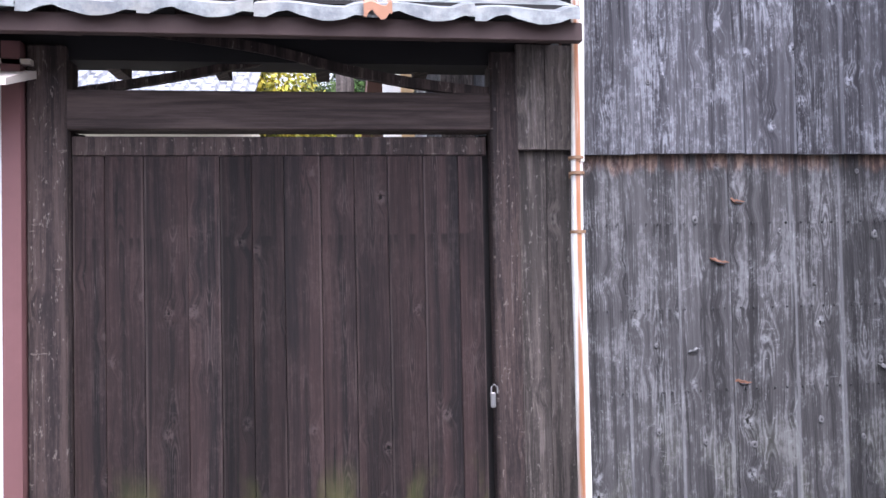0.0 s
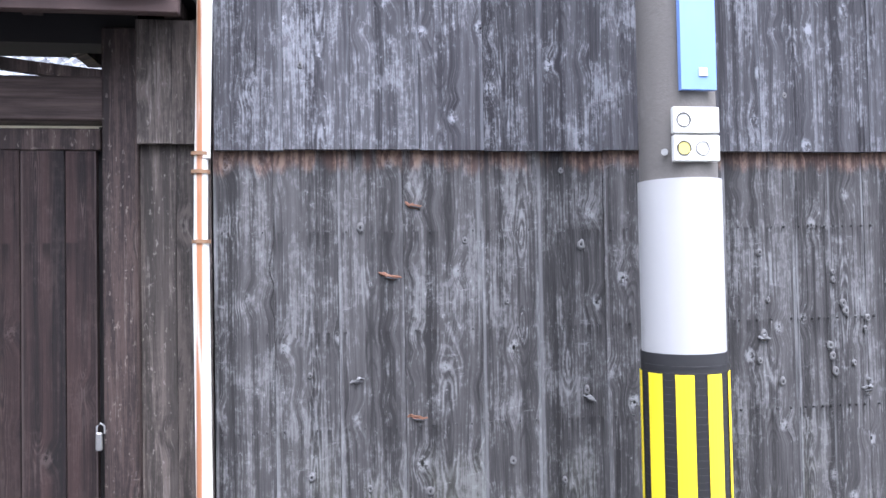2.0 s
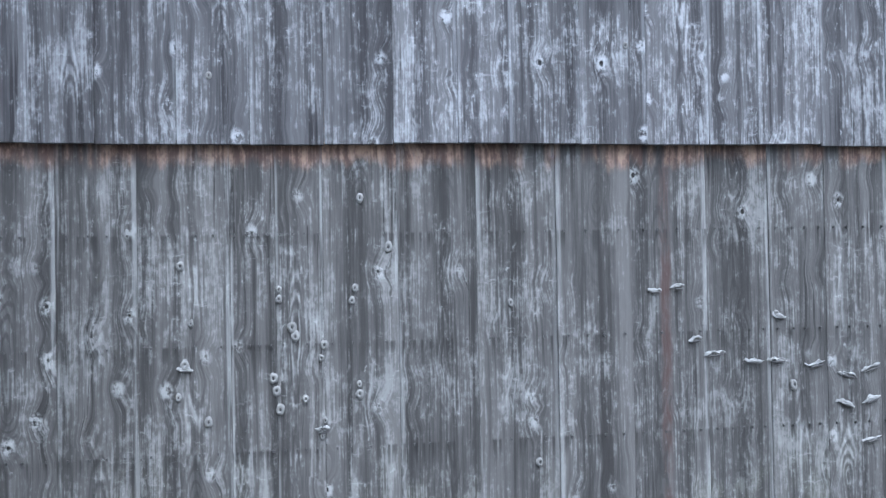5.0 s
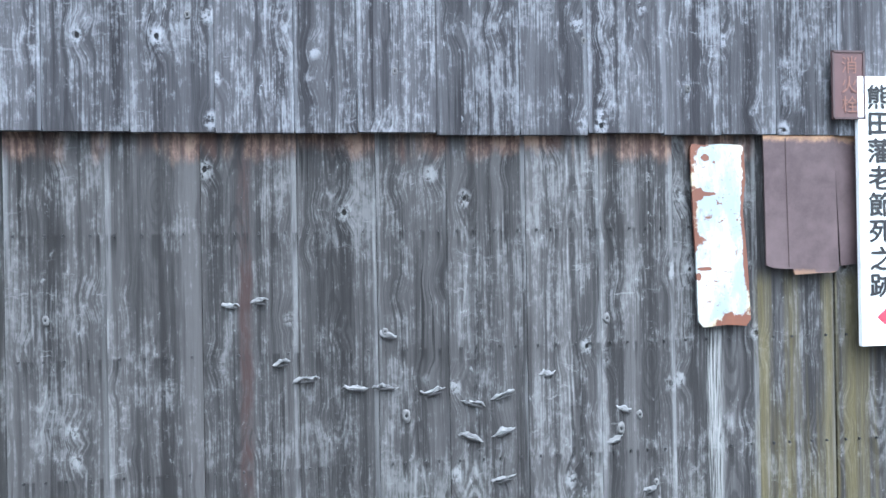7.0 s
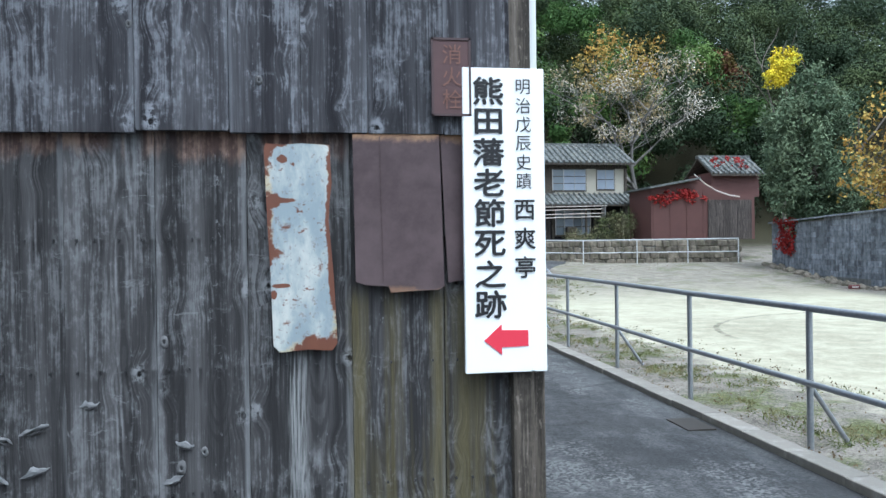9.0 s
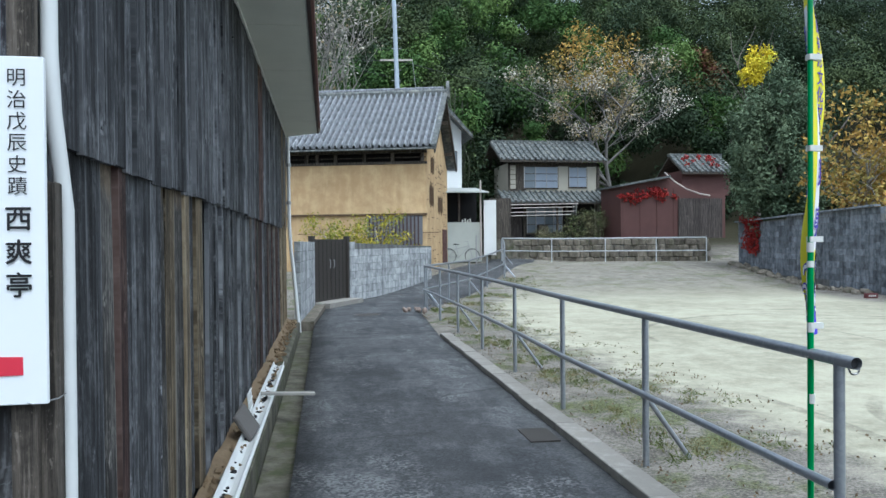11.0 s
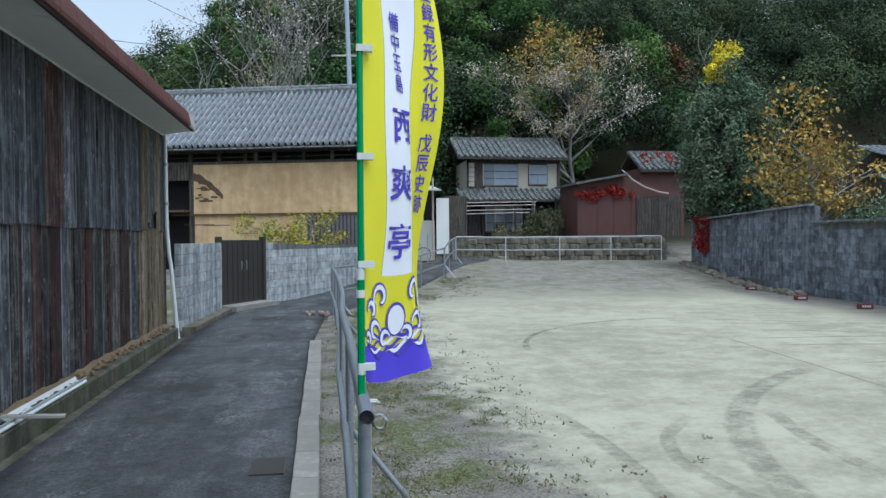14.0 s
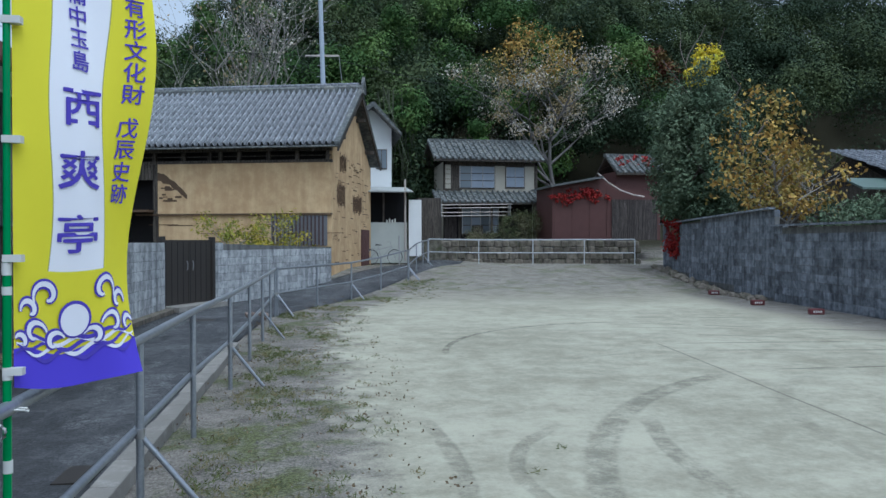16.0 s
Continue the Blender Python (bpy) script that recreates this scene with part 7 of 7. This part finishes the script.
def slope_place(lo, hi, r0, r1, top=6.0):
    def f(g):
        x = g.uniform(lo, hi)
        y = g.uniform(40.0, 66.0)
        low = 3.0 * max(0.0, min(1.0, (-1.0 - x) / 6.0))
        return x, y, lift(x, y) + g.uniform(2.0, top) - low, g.uniform(r0, r1)
    return f
woods("forest", "dense dark evergreen wood on the steep slope", 250, L_FOREST, 101, slope_place(-16, 62, 2.0, 3.4), 170, 0.22, (1, 0.8, 1.15), 0.50)
woods("bamboo_grove", "feathery green bamboo among the dark wood", 80, L_BAMBOO, 102, slope_place(-12, 26, 1.2, 2.0, 7.5), 170, 0.22, (0.8, 0.8, 1.6), 0.5, 14)
woods("forest_edge", "dark undergrowth at the foot of the slope", 100, L_FOREST, 103, lambda g: (g.uniform(-14, 60), g.uniform(40.5, 45), lift(0, 42) + g.uniform(0.2, 2.0), g.uniform(1.2, 2.2)), 120, 0.22, (1, 0.8, 0.9), 0.5)
woods("autumn_trees", "brownish red autumn crowns high in the wood", 5, leaf_material("rust autumn leaves", (0.10, 0.03, 0.025), (0.16, 0.06, 0.04), (0.12, 0.09, 0.03), 0.6), 104, lambda g: (g.uniform(23, 30), g.uniform(47, 50), g.uniform(12, 14.5), g.uniform(0.7, 1.2)), 40, 0.3, (1, 0.8, 1), 0.5)
woods("hilltop_trees", "dark evergreen crowns along the top of the slope", 44, L_FOREST, 107, lambda g: (g.uniform(-4, 46), g.uniform(61, 67), lift(20, 64) + g.uniform(0.5, 7.0), g.uniform(2.4, 3.6)), 120, 0.26, (1, 0.8, 1.2), 0.5)
woods("ridge_shrubs", "dark evergreen shrubs closing the ridge of the slope", 26, L_FOREST, 108, lambda g: (g.uniform(8, 30), g.uniform(58, 64), lift(20, 64) + g.uniform(-1.0, 2.2), g.uniform(1.8, 2.6)), 110, 0.24, (1, 0.8, 1.0), 0.5)
culms = thing("bamboo_stems", "thin pale bamboo stems at the wood's edge", "bamboo", kind="stuff")
bm = bmesh.new()
for _ in range(16):
    x, yv = random.uniform(7.5, 10.0), random.uniform(38.5, 42)
    tube([(x, yv, lift(x, yv) - 0.2), (x + random.uniform(-0.5, 0.5), yv, 6), (x + random.uniform(-1.2, 1.2), yv, 10)], 0.035, bm, n=5)
part("stems", bm, plain("grey green bamboo", (0.055, 0.065, 0.035), 0.6, vary=0.4), culms)

# house at the right edge
nb = thing("neighbour_house", "neighbouring house with grey tile roof and green tin eave", "house")
part("wall", box(23.0, 30, 21.5, 27, 0, 3.6), M_GREYWOOD, nb)
part("eave", prism([(20.6, 3.35), (21.6, 3.75), (21.6, 3.82), (20.6, 3.42)], "x", 21.8, 29), plain("green tin", (0.09, 0.13, 0.11), 0.5, vary=0.2), nb, "pale green tin eave")
part("gable", prism([(21.5, 3.6), (27, 3.6), (24.2, 4.9)], "x", 23.9, 30), M_GREYWOOD, nb)
tagged(part("roof", corrugated(23.3, 30, 5, 21.0, 3.95, 24.3, 5.1, 0.28, 0.08), M_TILE, nb), kind="stuff")

# grass along the railing and leaves on the yard
def grass():
    c = []
    for _ in range(1700):
        y = random.uniform(2.0, 24.0)
        edge = 3.1 if y < 15.3 else 3.1 + (y - 15.3) * 0.46
        x = edge + abs(random.gauss(0, 0.75))
        if noise.noise((x * 0.9, y * 0.7, 3.0)) < -0.02:
            continue
        c.append((x, y, lift(x, y) + 0.012))
    return leaf_cloud("grass", c, 0.07, 22, 0.045, leaf_material("short yard grass", (0.06, 0.085, 0.02), (0.13, 0.15, 0.05), (0.20, 0.18, 0.09), 2.0), droop=-1.2, squash=0.12, aspect=0.14)
tagged(new("grass", grass()), "short patchy grass along the railing", "grass", kind="stuff")
def fallen():
    c = [(random.uniform(2.7, 5.0), random.uniform(2.0, 20.0), 0.02) for _ in range(500)] + [(random.uniform(9, 17), random.uniform(24, 30), 0) for _ in range(160)]
    c = [(x, y, lift(x, y) + 0.02) for x, y, _ in c]
    return leaf_cloud("fallen_leaves", c, 0.12, 4, 0.028, leaf_material("fallen brown leaves", (0.14, 0.10, 0.06), (0.24, 0.19, 0.12), (0.11, 0.08, 0.05), 3.0), droop=0.0, squash=0.05, aspect=0.6)
tagged(new("fallen_leaves", fallen()), "brown fallen leaves and gravel bits on the yard edge", "leaves", kind="stuff")
def pebbles():
    bm = bmesh.new()
    for _ in range(420):
        y = random.uniform(2.0, 14.0)
        x = 2.85 + abs(random.gauss(0, 0.9))
        s = random.uniform(0.006, 0.02)
        bmesh.ops.create_icosphere(bm, subdivisions=1, radius=0.5, matrix=pose(x, y, lift(x, y) + s * 0.15 + 0.004, *(random.uniform(0, 360) for _ in range(3))) @ Matrix.Diagonal((s, s * 1.4, s * 0.7, 1)))
    return bm
tagged(part("pebbles", pebbles(), M_KERB), "small grey stones scattered along the railing", "pebbles", kind="stuff")

# ---- advertising flag tied to the railing ----
FX, FY, FW = 2.962, 1.14, 0.60
ca, sa = math.cos(radians(90 - 36)), math.sin(radians(90 - 36))
Z0, Z1 = 1.10, 2.95
def cloth(u, z, off=0.0):
    """A point of the hanging cloth, u metres from the pole at height z."""
    k = (z - Z0) / (Z1 - Z0)
    u = max(u, 0.0)
    bow = 0.04 * math.sin(u * 9.0 + 2.2 * k * 3.1) * (u / FW) ** 0.6 + 0.05 * math.sin(k * 7.0 + 0.6) * (u / FW)
    bow += 0.008 * math.sin(u * 23 + k * 9) * (u / FW)
    along = u * (0.95 - 0.05 * math.sin(k * 6)) + 0.014
    return Vector((FX + ca * along - sa * (bow + off), FY + sa * along + ca * (bow + off), z - 0.05 * (u / FW) * (1 - k) - 0.02 * math.sin(u * 8)))
def cloth_mesh():
    bm = bmesh.new()
    uv = bm.loops.layers.uv.new("cloth")
    nu, nz = 30, 90
    g = [[bm.verts.new(cloth(FW * i / nu, Z0 + (Z1 - Z0) * j / nz)) for i in range(nu + 1)] for j in range(nz + 1)]
    for j in range(nz):
        for i in range(nu):
            f = bm.faces.new((g[j][i], g[j][i + 1], g[j + 1][i + 1], g[j + 1][i]))
            f.smooth = True
            for l, (a, b) in zip(f.loops, ((i, j), (i + 1, j), (i + 1, j + 1), (i, j + 1))):
                l[uv].uv = (FW * a / nu, Z0 + (Z1 - Z0) * b / nz)
    return bm
def cloth_material():
    n = Nodes("yellow printed polyester", 0.7, 0, 0.2)
    uvn = n.t.nodes.new("ShaderNodeUVMap")
    uvn.uv_map = "cloth"
    u, z, _ = n.xyz(uvn.outputs[0])
    weave = n.noise(n.vec(n.mul(u, 300.0), n.mul(z, 300.0), 0.0), 1.0, 2.0, 0.5)
    wig = n.mul(n.math("SINE", n.mul(z, 6.5)), 0.018)
    inside = n.mul(n.step(n.math("ABSOLUTE", n.math("SUBTRACT", n.add(u, wig), 0.275)), 0.128, 0.125), n.mul(n.step(z, 1.535, 1.54), n.step(z, 2.72, 2.715)))
    line = n.mul(n.step(n.math("ABSOLUTE", n.math("SUBTRACT", n.math("ABSOLUTE", n.math("SUBTRACT", n.add(u, wig), 0.275)), 0.128)), 0.003, 0.0015), n.mul(n.step(z, 1.535, 1.54), n.step(z, 2.72, 2.715)))
    col = n.mix(inside, (0.72, 0.66, 0.03), (0.80, 0.80, 0.84))
    col = n.mix(n.mul(line, 0.7), col, (0.2, 0.2, 0.15))
    low = n.add(1.238, n.mul(n.math("SINE", n.mul(u, 22.0)), 0.012))
    col = n.mix(n.step(z, n.add(low, 0.003), n.math("SUBTRACT", low, 0.003)), col, (0.09, 0.06, 0.58))
    return n.color(n.tone(col, n.add(0.95, n.mul(weave, 0.1))))
M_VIOLET = plain("violet print", (0.075, 0.05, 0.42), 0.7, vary=0.08)
M_PRINTWHITE = plain("white print", (0.78, 0.78, 0.84), 0.7, vary=0.05)
M_GREEN = plain("glossy green pole", (0.0, 0.22, 0.055), 0.3, vary=0.1)
flag = thing("banner", "tall yellow banner with white panel and violet lettering", "banner")
flag_pole = thing("banner_pole", "glossy green plastic banner pole tied to the railing", "pole")
part("lower_pole", tube([(FX - 0.015, FY, 0.0), (FX - 0.008, FY, 1.55)], 0.0145, n=12), M_GREEN, flag_pole)
part("upper_pole", tube([(FX - 0.008, FY, 1.55), (FX, FY, 3.25)], 0.0125, n=12), M_GREEN, flag_pole)
for z in (1.50, 1.43, 1.13, 0.8):
    part("joint", tube([(FX - 0.009, FY, z), (FX - 0.009, FY, z + (0.045 if z != 1.43 else 0.03))], 0.0165, n=12), M_LABEL, flag_pole, "white pole joint")
part("tie", tube([(FX + 0.01 + 0.05 * math.cos(k * math.pi / 5), FY + 0.02 * math.sin(k * math.pi / 5), 1.02 + 0.006 * math.sin(k)) for k in range(11)], 0.004, n=5), M_LABEL, flag_pole, "white string tie")
part("cloth", cloth_mesh(), cloth_material(), flag)
for z in (1.16, 1.56, 1.98, 2.40, 2.82):
    bm = bmesh.new()
    box(FX - 0.018, FX + 0.045, FY - 0.017, FY + 0.017, z - 0.013, z + 0.013, bm)
    part("loop", bm, M_LABEL, flag, "white cloth loop")
def printed(bm, uc, zc, side, lift_off):
    bmesh.ops.triangulate(bm, faces=bm.faces)
    for v in bm.verts:
        v.co = cloth(uc + v.co.x, zc + v.co.y, side * (lift_off + v.co.z))
    return bm
COLUMN = [(c, 0.275, 2.60 - k * 0.087, 0.092) for k, c in enumerate("備中玉島")] + [("西", 0.28, 2.155, 0.18), ("爽", 0.272, 1.92, 0.18), ("亭", 0.276, 1.68, 0.175)]
COLUMN += [(c, 0.51, 2.753 - k * 0.088, 0.092) for k, c in enumerate("登録有形文化財")] + [(c, 0.505, 2.09 - k * 0.088, 0.092) for k, c in enumerate("戊辰史跡")]
for side in (-1, 1):
    for ch, uc, zc, sz in COLUMN:
        glyph = heavy(ch, sz, 0.0012 if sz < 0.1 else 0.0026)
        for v in glyph.verts:
            v.co.x *= 1.18 if sz > 0.1 else 1.05
            v.co.y *= 0.88 if sz > 0.1 else 0.92
        part("lettering", printed(glyph, uc, zc, side, 0.004), M_VIOLET, flag)
def ribbon(pts, w):
    """A flat line in the cloth's own plane."""
    bm = bmesh.new()
    rows = []
    for i, p in enumerate(pts):
        a, b = pts[max(i - 1, 0)], pts[min(i + 1, len(pts) - 1)]
        d = Vector((b[0] - a[0], b[1] - a[1], 0)).normalized()
        t = w * (0.35 + 0.65 * math.sin(math.pi * (i + 0.5) / len(pts)))
        rows.append((bm.verts.new((p[0] - d.y * t, p[1] + d.x * t, 0)), bm.verts.new((p[0] + d.y * t, p[1] - d.x * t, 0))))
    for u, v in zip(rows, rows[1:]):
        bm.faces.new((u[0], u[1], v[1], v[0]))
    return bm
def curl(cx, cz, r, turn, start, flip):
    return [(cx + flip * r * (1 - 0.75 * k / 22) * math.cos(start + turn * k / 22), cz + r * (1 - 0.75 * k / 22) * math.sin(start + turn * k / 22)) for k in range(23)]
CURLS = [(0.15, 1.445, 0.062, 5.2, -0.5, -1), (0.41, 1.455, 0.066, 5.2, -0.5, 1), (0.075, 1.385, 0.045, 4.8, -0.2, -1), (0.50, 1.40, 0.050, 4.8, -0.2, 1), (0.10, 1.30, 0.055, 4.6, 0.2, 1), (0.45, 1.315, 0.058, 4.6, 0.2, -1), (0.55, 1.30, 0.045, 3.8, 0.3, 1), (0.035, 1.265, 0.035, 3.8, 0.3, -1), (0.36, 1.275, 0.048, 4.2, 0.4, -1), (0.19, 1.27, 0.048, 4.2, 0.4, 1)]
def disc(cx, cz, r):
    bm = bmesh.new()
    rings = [[bm.verts.new((cx + q * r / 5 * math.cos(k * math.pi / 12), cz + q * r / 5 * math.sin(k * math.pi / 12), 0)) for k in range(24)] for q in range(1, 6)]
    bm.faces.new(rings[0])
    for a, b in zip(rings, rings[1:]):
        for k in range(24):
            bm.faces.new((a[k], a[(k + 1) % 24], b[(k + 1) % 24], b[k]))
    return bm
for side in (-1, 1):
    for k in range(5):
        low = [(0.01 + 0.58 * q / 60, 1.222 + k * 0.017 + 0.020 * math.sin(q * 0.34 + k * 1.4) * (1 - 0.12 * k)) for q in range(61)]
        part("wave_print", printed(ribbon(low, 0.0085), 0, 0, side, 0.003 + 0.0003 * k), M_PRINTWHITE if k % 2 else M_VIOLET, flag)
    for cx, cz, r, turn, st, flip in CURLS:
        part("wave_print", printed(ribbon(curl(cx, cz, r, turn, st, flip), 0.021), 0, 0, side, 0.005), M_VIOLET, flag)
        part("wave_print", printed(ribbon(curl(cx, cz, r, turn, st, flip), 0.0105), 0, 0, side, 0.0065), M_PRINTWHITE, flag)
    part("orb_print", printed(disc(0.275, 1.355, 0.072), 0, 0, side, 0.0075), M_VIOLET, flag)
    part("orb_print", printed(disc(0.275, 1.352, 0.062), 0, 0, side, 0.0085), M_PRINTWHITE, flag)
    part("circle_print", printed(ribbon([(0.275 + 0.06 * math.cos(q * math.pi / 16), 2.83 + 0.06 * math.sin(q * math.pi / 16)) for q in range(33)], 0.008), 0, 0, side, 0.004), M_PRINTWHITE, flag)

# ---- overhead wires ----
for a, b, s in (((-6, 36, 13.6), (4.0, 33.0, 9.3), 0.4), ((4.1, 33, 10.15), (30, 48, 12.0), 1.2), ((-18, 30, 12.0), (4.1, 33, 10.1), 0.8)):
    wire = thing("wire", "thin dark overhead cable", "cable", "overhead wires")
    part("wire", tube([(a[0] + (b[0] - a[0]) * k / 12, a[1] + (b[1] - a[1]) * k / 12, a[2] + (b[2] - a[2]) * k / 12 - s * math.sin(math.pi * k / 12)) for k in range(13)], 0.014, n=4), M_BLACK, wire)
